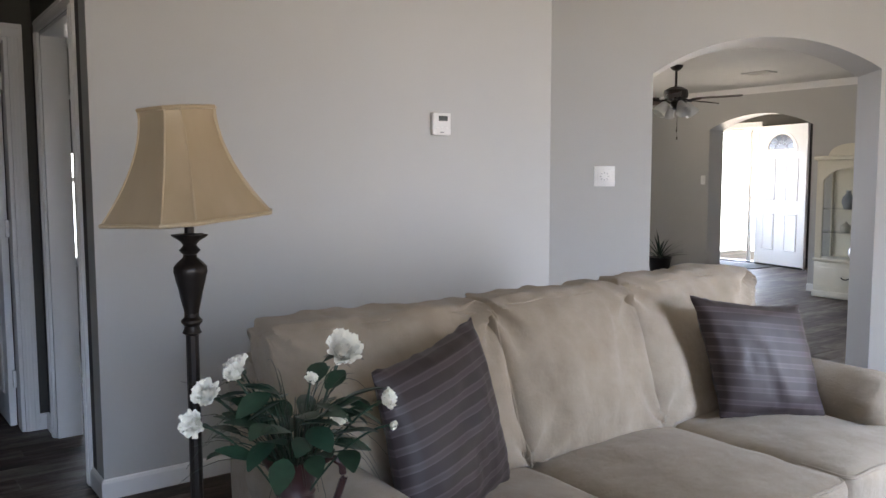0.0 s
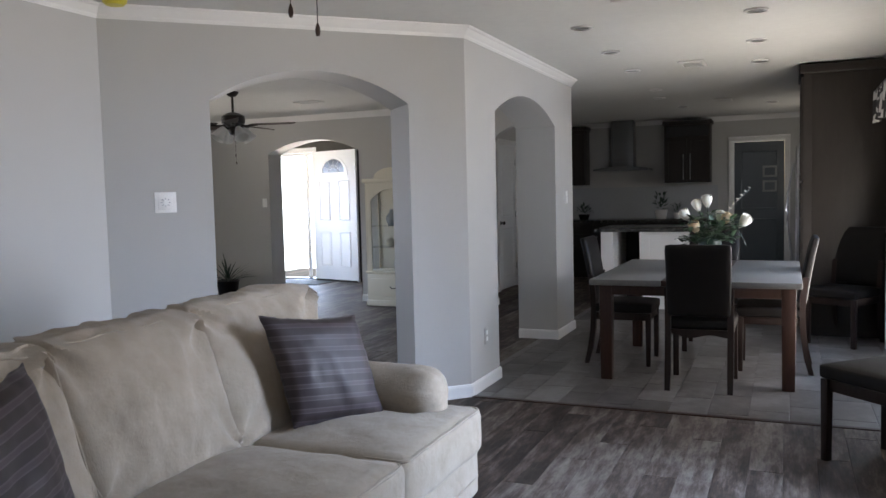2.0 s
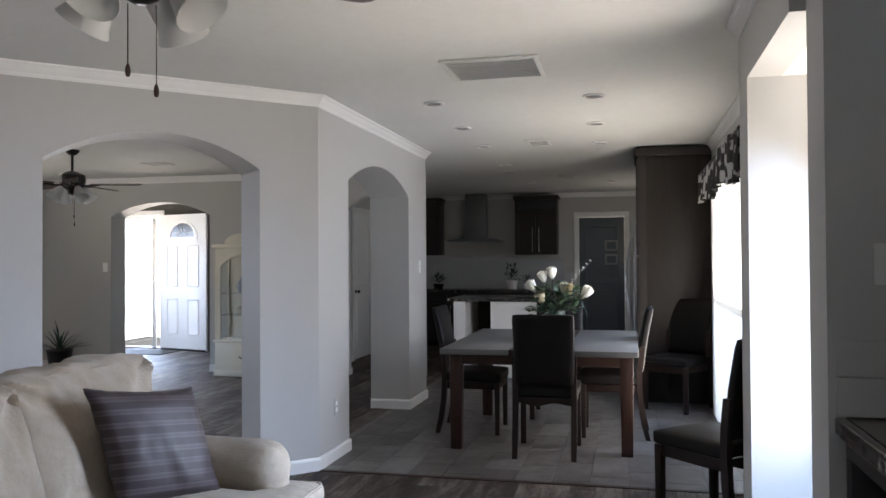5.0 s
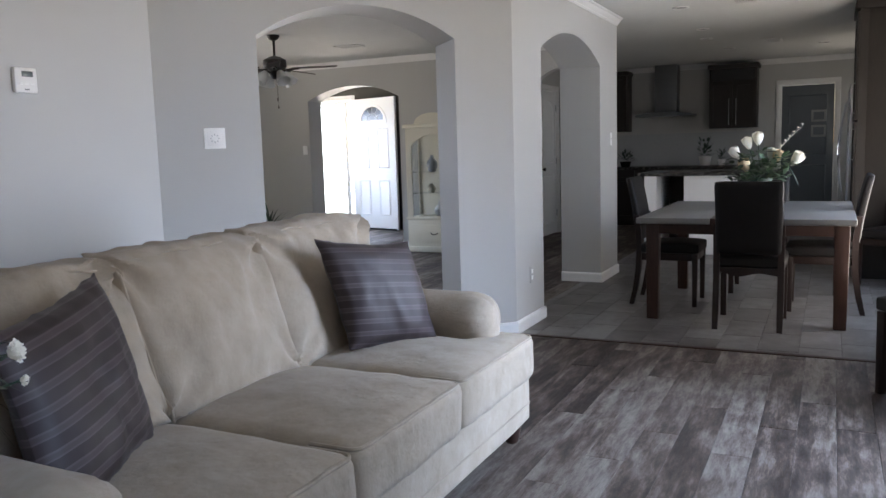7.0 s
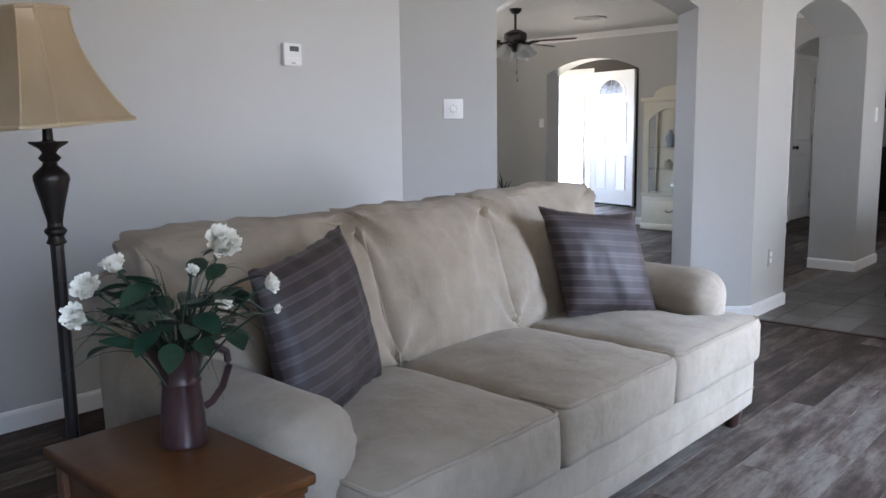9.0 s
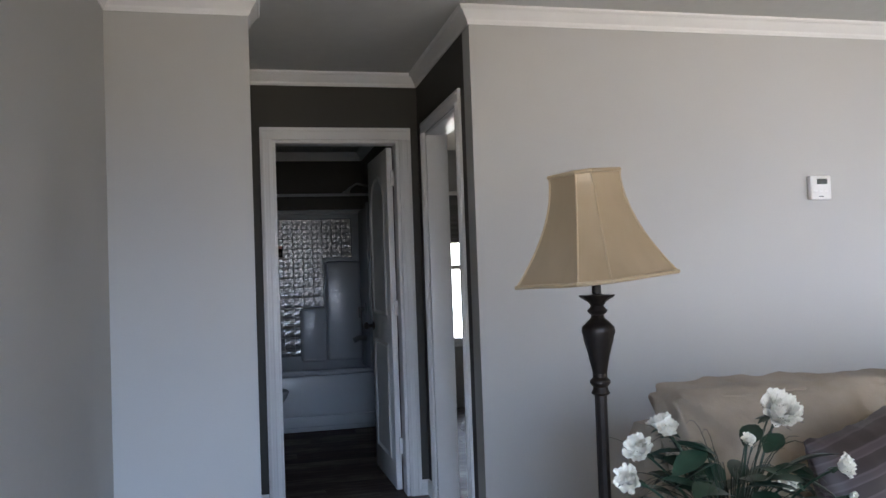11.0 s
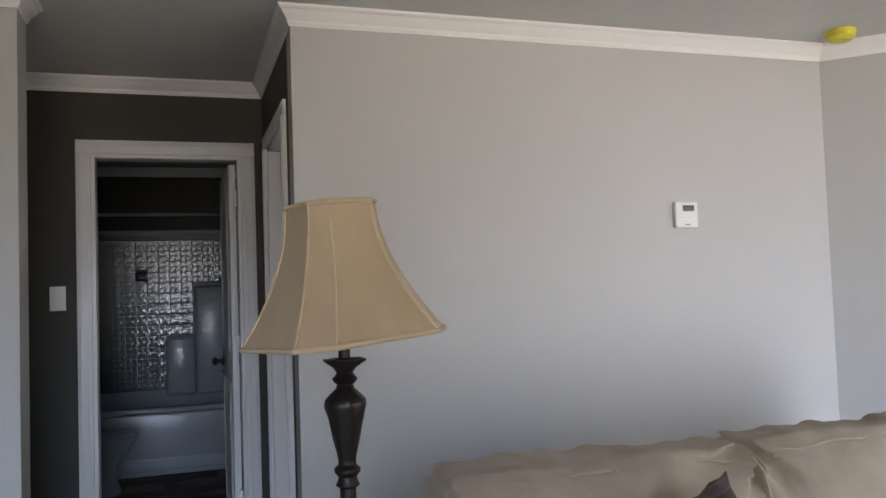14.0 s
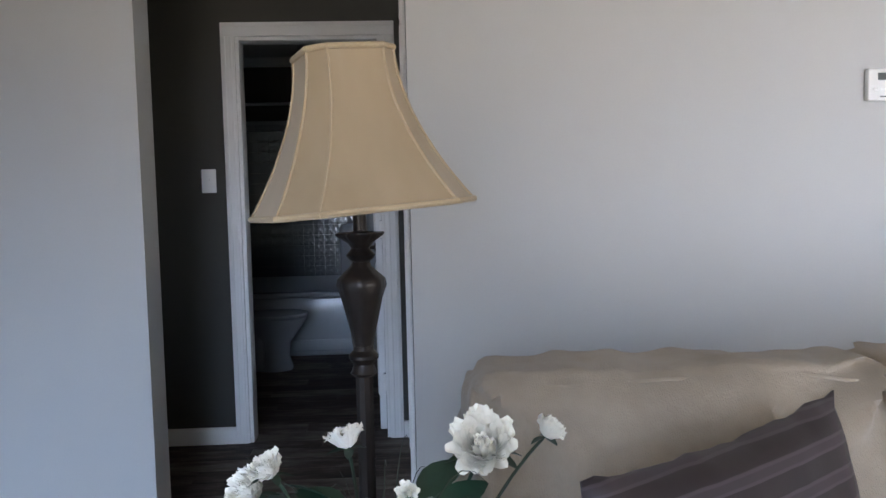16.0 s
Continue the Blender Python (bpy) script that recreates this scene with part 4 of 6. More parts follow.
def build_centrepiece():
    rnd = random.Random(11)
    o = Vector((6.42, 0.84, 0.738))
    v = thing("vase", Matrix.Translation(o), "dark green glazed vase on the dining table", "vase")
    part("bowl", lathe_bm([(0.0, 0.0), (0.06, 0.0), (0.07, 0.03), (0.085, 0.14), (0.080, 0.24), (0.074, 0.24), (0.078, 0.14), (0.062, 0.03), (0.0, 0.01)], 28, closed=False), M_GREEN, v)
    b = thing("rose_arrangement", Matrix.Translation(o + Vector((0, 0, 0.235))), "white and peach rosebuds with green leaves in a vase", "flowers")
    heads = [((0.0, 0.02, 0.28), 0.05, M_PETAL), ((0.02, 0.09, 0.25), 0.048, M_PETAL), ((-0.02, 0.17, 0.18), 0.05, M_PETAL), ((-0.05, 0.10, 0.09), 0.052, M_PEACH), ((0.0, -0.11, 0.15), 0.05, M_PEACH), ((0.0, -0.235, 0.13), 0.055, M_PETAL), ((0.02, -0.07, 0.17), 0.045, M_PETAL)]
    for p, r, m in heads:
        bm = bmesh.new()
        f = Vector((p[0] * 2 - 0.15, p[1] * 1.5, 0.45))
        for l in range(3):
            for k in range(4 + l):
                a = 6.283 * k / (4 + l) + l
                q = f.to_track_quat("Z", "Y").to_matrix()
                rows = []
                for i in range(5):
                    s = i / 4
                    rad = r * (0.24 + 0.12 * l) * math.sin(math.pi * (0.12 + 0.50 * s)) * (1.25 + 0.25 * l * s)
                    rows.append([bm.verts.new(Vector(p) + q @ Vector((rad * math.cos(a + j), rad * math.sin(a + j), (s - 0.5) * r * (2.3 - 0.25 * l) - 0.12 * r * abs(j))) if i else Vector(p) + q @ Vector((0, 0, -1.15 * r))) for j in (-0.62, -0.2, 0.2, 0.62)])
                for x, y in zip(rows, rows[1:]):
                    for j in range(3):
                        bm.faces.new((x[j], x[j + 1], y[j + 1], y[j]))
        bmesh.ops.remove_doubles(bm, verts=bm.verts[:], dist=1e-6)
        part("rosebud", bm, m, b, "", 80)
        part("stem", tube_bm(arc((0, 0, -0.1), p, 0.03, 6), 0.003, 6), M_GREEN, b)
    for k in range(190):
        a = rnd.uniform(0, 6.283)
        reach = rnd.uniform(0.02, 0.20)
        base = Vector((math.cos(a) * reach, math.sin(a) * reach, rnd.uniform(-0.04, 0.21) * (1 - 1.6 * reach)))
        out = Vector((math.cos(a) + rnd.uniform(-1, 1), math.sin(a) + rnd.uniform(-1, 1), rnd.uniform(-0.5, 0.7))).normalized()
        bm = bmesh.new()
        leaf_bm(bm, base, base + out * rnd.uniform(0.055, 0.095), rnd.uniform(0.036, 0.055), 0.2)
        part("leaf", bm, M_FOLIAGE, b, smooth=80)
    bm = bmesh.new()
    pts = arc((0, -0.05, 0.1), (0.0, -0.27, 0.36), 0.02, 8)
    add_tube(bm, pts, 0.0018, 5, 0.5)
    for k, p in enumerate(pts[3:]):
        rose_bm(bm, p + Vector((0, 0, 0.012)), (0, -0.3, 1), 0.012, rnd, 2)
    part("blossom_twig", bm, M_PETAL, b)
    part("curved_stem", tube_bm(arc((0, -0.02, -0.02), (0, -0.25, -0.05), 0.15, 10), 0.004, 6), M_GREEN, b)


build_centrepiece()


# ---- patio door, blinds, valance ----
def build_patio():
    w = thing("patio_door", pose(6.45, Y_DINE - 0.09, 0), "white framed sliding patio door with bright daylight", "door")
    part("frame", box_bm((-1.0, -0.03, 0), (-0.95, 0.03, 2.04), 0.003), M_TRIM, w)
    part("frame", box_bm((0.95, -0.03, 0), (1.0, 0.03, 2.04), 0.003), M_TRIM, w)
    part("head", box_bm((-0.95, -0.03, 1.99), (0.95, 0.03, 2.04), 0.003), M_TRIM, w)
    part("stile", box_bm((-0.03, -0.028, 0.03), (0.03, 0.028, 1.99), 0.003), M_TRIM, w)
    part("sill", box_bm((-0.95, -0.03, 0), (0.95, 0.03, 0.03), 0.003), M_TRIM, w)
    g = part("pane", box_bm((-0.95, -0.004, 0.03), (-0.03, 0.004, 1.99)), M_GLASS, w)
    g2 = part("pane", box_bm((0.03, -0.004, 0.03), (0.95, 0.004, 1.99)), M_GLASS, w)
    g.visible_shadow = g2.visible_shadow = False
    m, nt, b = nodes_of("translucent_blind")
    b.inputs["Base Color"].default_value = (0.86, 0.86, 0.84, 1)
    b.inputs["Roughness"].default_value = 0.7
    tr = nt.nodes.new("ShaderNodeBsdfTranslucent")
    mx = nt.nodes.new("ShaderNodeMixShader")
    mx.inputs[0].default_value = 0.6
    nt.links.new(b.outputs[0], mx.inputs[1])
    nt.links.new(tr.outputs[0], mx.inputs[2])
    nt.links.new(mx.outputs[0], nt.nodes["Material Output"].inputs[0])
    v = thing("vertical_blind", pose(6.45, Y_DINE + 0.055, 0), "white vertical blinds across the patio door", "blinds")
    part("head_rail", box_bm((-1.1, -0.02, 2.04), (1.1, 0.03, 2.08), 0.004), M_TRIM, v)
    slat = None
    for k in range(22):
        bm = bmesh.new()
        for a, bb in ((0.0, 1.0),):
            pts = [(-0.045 + 0.018 * i, 0.007 * math.sin(math.pi * i / 5)) for i in range(6)]
            lo = [bm.verts.new((x, y, 0.02)) for x, y in pts]
            hi = [bm.verts.new((x, y, 2.04)) for x, y in pts]
            for i in range(5):
                bm.faces.new((lo[i], lo[i + 1], hi[i + 1], hi[i]))
        if slat is None:
            slat = part("slat", bm, m, v)
            slat.matrix_basis = pose(-1.05, 0, 0, 0, 0, 16)
        else:
            bm.free()
            o = new("slat", slat.data)
            o.parent = v
            o.matrix_basis = pose(-1.05 + 0.1 * k, 0, 0, 0, 0, 16)
    # valance
    m2, nt, b = nodes_of("leaf_print_cloth")
    n = noise_of(nt, coords(nt, (1, 1, 1.4), False), 9.0, 1.0, 0.4)
    nt.links.new(ramp_of(nt, n, [(0.0, (0.02, 0.018, 0.018)), (0.55, (0.02, 0.018, 0.018)), (0.58, (0.40, 0.38, 0.355)), (1.0, (0.55, 0.53, 0.5))]), b.inputs["Base Color"])
    b.inputs["Roughness"].default_value = 0.85
    va = thing("valance", pose(6.45, Y_DINE + 0.10, 0), "black and grey leaf-print gathered valance over the patio door", "curtain")
    bm = bmesh.new()
    rows = []
    for i in range(121):
        x = -1.28 + 2.56 * i / 120
        row = []
        for j in range(9):
            z = 2.125 - 0.27 * j / 8 - (0.035 * math.sin(x * 5.0) if j > 5 else 0)
            y = 0.035 + 0.028 * math.sin(i * 0.9) * (0.35 + 0.65 * j / 8) + 0.02 * noise.noise(Vector((x * 4, z * 3, 0)))
            row.append(bm.verts.new((x, y, z)))
        rows.append(row)
    for a, c in zip(rows, rows[1:]):
        for j in range(8):
            bm.faces.new((a[j], a[j + 1], c[j + 1], c[j]))
    cloth = part("cloth", bm, m2, va, smooth=80)
    sol = cloth.modifiers.new("thick", "SOLIDIFY")
    sol.thickness = 0.003
    part("rod", tube_bm([(-1.33, 0.035, 2.11), (1.33, 0.035, 2.11)], 0.011, 10), M_BRONZE, va)
    for x in (-1.3, 1.3):
        part("bracket", box_bm((x - 0.01, -0.10, 2.095), (x + 0.01, 0.04, 2.125), 0.002), M_BRONZE, va)


build_patio()


# ---- kitchen ----
def shaker_door(name, parent, lo, hi, material, axis_out, handle=None):
    """A recessed-panel cabinet front on a face x=const or y=const; axis_out: the outward step (dx, dy)."""
    dx, dy = axis_out
    lo, hi = Vector(lo), Vector(hi)
    bm = bmesh.new()
    along = "y" if dx else "x"
    s = 0.055

    def slab(a0, a1, z0, z1, d):
        if along == "y":
            add_box(bm, (min(lo.x, lo.x + dx * d), a0, z0), (max(lo.x, lo.x + dx * d), a1, z1), 0.0015, 1)
        else:
            add_box(bm, (a0, min(lo.y, lo.y + dy * d), z0), (a1, max(lo.y, lo.y + dy * d), z1), 0.0015, 1)
    a0, a1 = (lo.y, hi.y) if along == "y" else (lo.x, hi.x)
    slab(a0, a0 + s, lo.z, hi.z, 1.0)
    slab(a1 - s, a1, lo.z, hi.z, 1.0)
    slab(a0 + s, a1 - s, lo.z, lo.z + s, 1.0)
    slab(a0 + s, a1 - s, hi.z - s, hi.z, 1.0)
    slab(a0 + s, a1 - s, lo.z + s, hi.z - s, 0.4)
    d = part(name, bm, material, parent)
    if handle:
        ha, z0, z1 = handle
        p = [(lo.x + dx * 1.0, ha, z0), (lo.x + dx * 2.6, ha, z0 + 0.004), (lo.x + dx * 2.6, ha, z1 - 0.004), (lo.x + dx * 1.0, ha, z1)] if along == "y" else [(ha, lo.y + dy, z0), (ha, lo.y + dy * 2.6, z0 + 0.004), (ha, lo.y + dy * 2.6, z1 - 0.004), (ha, lo.y + dy, z1)]
        part("handle", tube_bm(p, 0.006, 8), M_STEEL, d, "steel bar handle")
    return d


def granite_material():
    m, nt, b = nodes_of("dark_granite")
    v = coords(nt, (1, 1, 1), False)
    vo = nt.nodes.new("ShaderNodeTexVoronoi")
    vo.inputs["Scale"].default_value = 26
    nt.links.new(v, vo.inputs["Vector"])
    n = noise_of(nt, v, 16, 6, 0.7)
    a = nt.nodes.new("ShaderNodeMath")
    a.operation = "MULTIPLY"
    nt.links.new(n, a.inputs[0])
    a.inputs[1].default_value = 1.0
    nt.links.new(ramp_of(nt, a.outputs[0], [(0.38, (0.014, 0.013, 0.012)), (0.52, (0.045, 0.042, 0.039)), (0.60, (0.13, 0.122, 0.115)), (0.70, (0.42, 0.40, 0.38))]), b.inputs["Base Color"])
    b.inputs["Roughness"].default_value = 0.16
    return m


M_GRANITE = granite_material()
M_SPLASH = mat("grey_tile", (0.42, 0.43, 0.44), 0.25, var=0.05, fine=30, bump=0.03)


def upper_cabinet(y0, y1, z0, z1, label, doors, painted_niche=False):
    xw, xf = X_KITCHEN, X_KITCHEN - 0.34
    c = thing("upper_cabinet", pose(xw, (y0 + y1) / 2, z0), label, "cabinet", "kitchen wall cabinets")
    ym = (y0 + y1) / 2
    h = z1 - z0
    part("body", box_bm((xf - xw, y0 - ym, 0), (0, y1 - ym, h), 0.002), M_CAB, c)
    part("cornice", box_bm((xf - xw - 0.035, y0 - ym - 0.025, h - 0.002), (0, y1 - ym + 0.025, h + 0.06), 0.012, 3), M_CAB, c)
    w = (y1 - y0) / doors
    dz = h - (0.20 if painted_niche else 0.01)
    for k in range(doors):
        a = y0 - ym + w * k
        side = a + w - 0.05 if k < doors / 2 else a + 0.05
        shaker_door("door", c, (xf - xw, a + 0.004, 0.006), (xf - xw, a + w - 0.004, dz), M_CAB, (-0.02, 0), (side, 0.05, 0.42))
    if painted_niche:
        # flat black panel paints the niche's inner shade; the body stays closed
        part("open_niche", box_bm((xf - xw - 0.003, y0 - ym + 0.03, dz + 0.02), (xf - xw + 0.003, y1 - ym - 0.03, h - 0.02)), M_BLACKPL, c)


upper_cabinet(1.385, 2.05, 1.45, 2.32, "espresso-stained wall cabinet with two doors and steel handles", 2, True)
upper_cabinet(3.28, 3.98, 1.45, 2.32, "espresso-stained wall cabinet beside the range hood", 2)


def build_hood():
    h = thing("range_hood", pose(X_KITCHEN, 2.70, 1.66), "dark steel chimney range hood on the kitchen wall", "range hood")
    part("chimney", box_bm((-0.28, -0.165, 0.05), (0, 0.165, 0.78), 0.003), M_DARKSTEEL, h)
    bm = bmesh.new()
    out = [(-0.42, 0.0)] + [(-0.42 + 0.84 * k / 14, 0.03 + 0.035 * math.sin(math.pi * k / 14)) for k in range(15)] + [(0.42, 0.0)]
    add_prism(bm, out, lambda s, z, d: Vector((-0.48 + d, s, z)), 0.48)
    part("canopy", bm, M_DARKSTEEL, h)


build_hood()


def base_cabinet(y0, y1, label):
    c = thing("base_cabinet", pose(X_KITCHEN, (y0 + y1) / 2, 0), label, "cabinet", "kitchen base cabinets")
    h = (y1 - y0) / 2
    part("body", box_bm((-0.60, -h, 0.09), (0, h, 0.865), 0.002), M_CAB, c)
    part("plinth", box_bm((-0.54, -h, 0), (0, h, 0.09)), M_CAB, c)
    shaker_door("door", c, (-0.60, -h + 0.004, 0.10), (-0.60, h - 0.004, 0.68), M_CAB, (-0.02, 0), (h - 0.06, 0.46, 0.64))
    shaker_door("drawer", c, (-0.60, -h + 0.004, 0.69), (-0.60, h - 0.004, 0.86), M_CAB, (-0.02, 0))


for y in (1.30, 1.80, 2.30, 3.10, 3.60):
    base_cabinet(y, y + (0.5 if y != 2.30 else 0.8), "espresso-stained kitchen base cabinet")
tagged(mesh_ob("kitchen_worktop", box_bm((X_KITCHEN - 0.64, 1.28, 0.865), (X_KITCHEN, 4.12, 0.905), 0.006), M_GRANITE, None, "", 30), "dark speckled granite worktop along the kitchen wall", "worktop")
sp = tagged(mesh_ob("backsplash", box_bm((X_KITCHEN - 0.012, 1.30, 0.905), (X_KITCHEN - 0.001, 4.10, 1.40)), M_SPLASH), "pale grey tiled kitchen backsplash", "tiles", kind="structure")


def build_island():
    x0, x1, y0, y1 = 9.38, 10.35, 0.85, 2.36
    i = thing("kitchen_island", pose((x0 + x1) / 2, (y0 + y1) / 2, 0), "white panelled kitchen island with an open end and granite top", "island")
    o = Vector(((x0 + x1) / 2, (y0 + y1) / 2, 0))
    L = lambda x, y, z: (x - o.x, y - o.y, z)
    part("cabinet_body", box_bm(L(x0 + 0.06, y0 + 0.05, 0.0), L(x1 - 0.04, 1.86, 0.88), 0.004), M_TRIM, i, "white painted body")
    part("end_leg", box_bm(L(x0 + 0.06, 2.16, 0), L(x1 - 0.04, 2.30, 0.88), 0.006), M_TRIM, i, "white end panel")
    part("worktop", box_bm(L(x0, y0, 0.88), L(x1, y1, 0.92), 0.008, 3), M_GRANITE, i, "speckled granite top")
    part("shelf", box_bm(L(x0 + 0.2, 1.86, 0.40), L(x1 - 0.04, 2.16, 0.43), 0.002), M_CAB, i)
    part("rear_panel", box_bm(L(x1 - 0.1, 1.86, 0.0), L(x1 - 0.08, 2.16, 0.88)), M_CAB, i)
    for a in (y0 + 0.10, (y0 + 1.86) / 2 + 0.03):
        shaker_door("side_panel", i, L(x0 + 0.06, a, 0.10), L(x0 + 0.06, a + 0.42, 0.84), M_TRIM, (-0.012, 0))


build_island()


def potted_plant(at, r, h, label, seed, pot=M_TRIM, n=40):
    rnd = random.Random(seed)
    p = thing("potted_plant", Matrix.Translation(at), label, "plant")
    part("pot", lathe_bm([(0.0, 0.0), (r * 0.42, 0.0), (r * 0.55, h * 0.3), (r * 0.58, h * 0.32), (r * 0.5, h * 0.3), (0, h * 0.28)], 18, closed=False), pot, p)
    for k in range(n):
        a, e = rnd.uniform(0, 6.283), rnd.uniform(0.1, 1.2)
        q = Vector((math.cos(a) * math.cos(e), math.sin(a) * math.cos(e), math.sin(e)))
        base = Vector((0, 0, h * 0.3)) + Vector((q.x * r, q.y * r, q.z * h * 0.7)) * rnd.uniform(0.2, 0.9)
        bm = bmesh.new()
        leaf_bm(bm, base, base + q * r * rnd.uniform(0.3, 0.6), r * rnd.uniform(0.14, 0.26), 0.2)
        part("leaf", bm, M_GREEN, p, smooth=80)


potted_plant((12.85, 2.10, 0.905), 0.17, 0.42, "small potted plant on the kitchen worktop", 3)
potted_plant((12.85, 1.86, 0.905), 0.10, 0.26, "small potted plant on the kitchen worktop", 4)
potted_plant((12.85, 3.30, 0.905), 0.16, 0.25, "bushy potted plant on the kitchen worktop", 6, M_BLACKPL)


def build_tall_cabinet():
    x0, x1, y0, y1 = 8.12, 8.95, Y_DINE, 0.19
    c = thing("tall_cabinet", pose((x0 + x1) / 2, y0, 0), "tall espresso-stained pantry cabinet beside the fridge", "cabinet")
    o = Vector(((x0 + x1) / 2, y0, 0))
    L = lambda x, y, z: (x - o.x, y - o.y, z)
    part("body", box_bm(L(x0, y0 + 0.002, 0), L(x1, y1, 2.34), 0.002), M_CAB, c)
    part("cornice", box_bm(L(x0 - 0.03, y0 + 0.003, 2.34), L(x1, y1 + 0.035, 2.425), 0.014, 3), M_CAB, c)
    part("end_stile", box_bm(L(x0 - 0.006, y1 - 0.07, 0), L(x0, y1, 2.34)), M_CAB, c)
    shaker_door("upper_door", c, L(x0 + 0.01, y1, 1.40), L(x1 - 0.01, y1, 2.32), M_CAB, (0, 0.02), (-0.28, 1.46, 1.72))
    shaker_door("lower_door", c, L(x0 + 0.01, y1, 0.10), L(x1 - 0.01, y1, 1.38), M_CAB, (0, 0.02), (-0.28, 1.05, 1.32))


build_tall_cabinet()


def build_fridge():
    f = thing("fridge", pose(9.43, Y_DINE, 0), "brushed steel fridge with bowed handles beside the pantry cabinet", "fridge")
    part("body", box_bm((-0.45, 0.02, 0.02), (0.45, 0.66, 1.74), 0.008), M_DARKSTEEL, f)
    for x0, x1, hx in ((-0.445, -0.01, -0.06), (0.01, 0.445, 0.06)):
        d = part("door", box_bm((x0, 0.662, 0.06), (x1, 0.72, 1.73), 0.012, 3), M_STEEL, f)
        pts = [(hx, 0.72, 0.55)] + [(hx, 0.745 + 0.055 * math.sin(math.pi * k / 10), 0.58 + 1.0 * k / 10) for k in range(11)] + [(hx, 0.72, 1.61)]
        part("handle", tube_bm(pts, 0.013, 10), M_STEEL, d, "bowed steel handle")
    for x in (-0.4, 0.4):
        part("foot", box_bm((x - 0.03, 0.1, 0), (x + 0.03, 0.6, 0.02)), M_BLACKPL, f)


build_fridge()


def casing(parent, width, height, depth_y, w=0.062, t=0.016, material=None):
    """Door casing round an opening centred at x=0 on the face y=depth_y, proud towards -y."""
    m = material or M_TRIM
    for x0, x1 in ((-width / 2 - w, -width / 2), (width / 2, width / 2 + w)):
        bm = box_bm((x0, depth_y - t, 0), (x1, depth_y, height), 0.003)
        add_box(bm, (x0 + 0.012, depth_y - t - 0.005, 0.001), (x0 + 0.024, depth_y - t + 0.002, height), 0.002)
        add_box(bm, (x1 - 0.024, depth_y - t - 0.005, 0.001), (x1 - 0.012, depth_y - t + 0.002, height), 0.002)
        part("casing", bm, m, parent)
    bm = box_bm((-width / 2 - w, depth_y - t, height), (width / 2 + w, depth_y, height + w), 0.003)
    add_box(bm, (-width / 2 - w + 0.012, depth_y - t - 0.005, height + w - 0.024), (width / 2 + w - 0.012, depth_y - t + 0.002, height + w - 0.012), 0.002)
    part("head_casing", bm, m, parent)


def jambs(parent, width, height, y0, y1):
    for x0, x1 in ((-width / 2, -width / 2 + 0.018), (width / 2 - 0.018, width / 2)):
        part("jamb", box_bm((x0, y0, 0), (x1, y1, height), 0.001), M_TRIM, parent)
    part("head_jamb", box_bm((-width / 2 + 0.018, y0, height - 0.018), (width / 2 - 0.018, y1, height), 0.001), M_TRIM, parent)


def door_leaf(parent, w, h, material, panels, t=0.035, name="leaf"):
    """A moulded panel door from x=0 to w in the plane y=0..t; panels: (x0, x1, z0, z1, arch rise)."""
    bm = box_bm((0, 0, 0.008), (w, t, h), 0.002)
    leaf = part(name, bm, material, parent)
    for x0, x1, z0, z1, rise in panels:
        for y, sg in ((0.0, -1), (t, 1)):
            bm = bmesh.new()
            for inset, proud, y2 in ((0.0, 0.005, 0), (0.03, 0.003, 0)):
                a0, a1, b0, b1 = x0 + inset, x1 - inset, z0 + inset, z1 - inset
                out = [(a0, b0), (a1, b0)] + ([(x, z) for x, z in arch_points(a0, a1, b1 - rise, rise, 10)][::-1] if rise else [(a1, b1), (a0, b1)])
                if inset:
                    add_prism(bm, out, lambda s, z, d: Vector((s, y + sg * d, z)), 0.004)
                else:
                    inner = [((s - (a0 + a1) / 2) * (1 - 0.05 / (a1 - a0)) + (a0 + a1) / 2, (z - (b0 + b1) / 2) * (1 - 0.05 / (b1 - b0)) + (b0 + b1) / 2) for s, z in out]
                    n = len(out)
                    o3 = [bm.verts.new((s, y, z)) for s, z in out]
                    m3 = [bm.verts.new(((s + q) / 2, y + sg * 0.009, (z + zz) / 2)) for (s, z), (q, zz) in zip(out, inner)]
                    i3 = [bm.verts.new((q, y, zz)) for q, zz in inner]
                    for k in range(n):
                        k2 = (k + 1) % n
                        bm.faces.new((o3[k], o3[k2], m3[k2], m3[k]))
                        bm.faces.new((m3[k], m3[k2], i3[k2], i3[k]))
            part("panel", bm, material, leaf)
    return leaf


def lever(parent, x, z, y, sg):
    bm = lathe_bm([(0.0, 0.0), (0.027, 0.0), (0.027, 0.008), (0.012, 0.014), (0.011, 0.035), (0.024, 0.045), (0.026, 0.058), (0.016, 0.068), (0.0, 0.07)], 16)
    k = part("knob", bm, M_BRONZE, parent, "dark bronze knob")
    k.matrix_basis = pose(x, y, z, 90 * (1 if sg < 0 else -1))


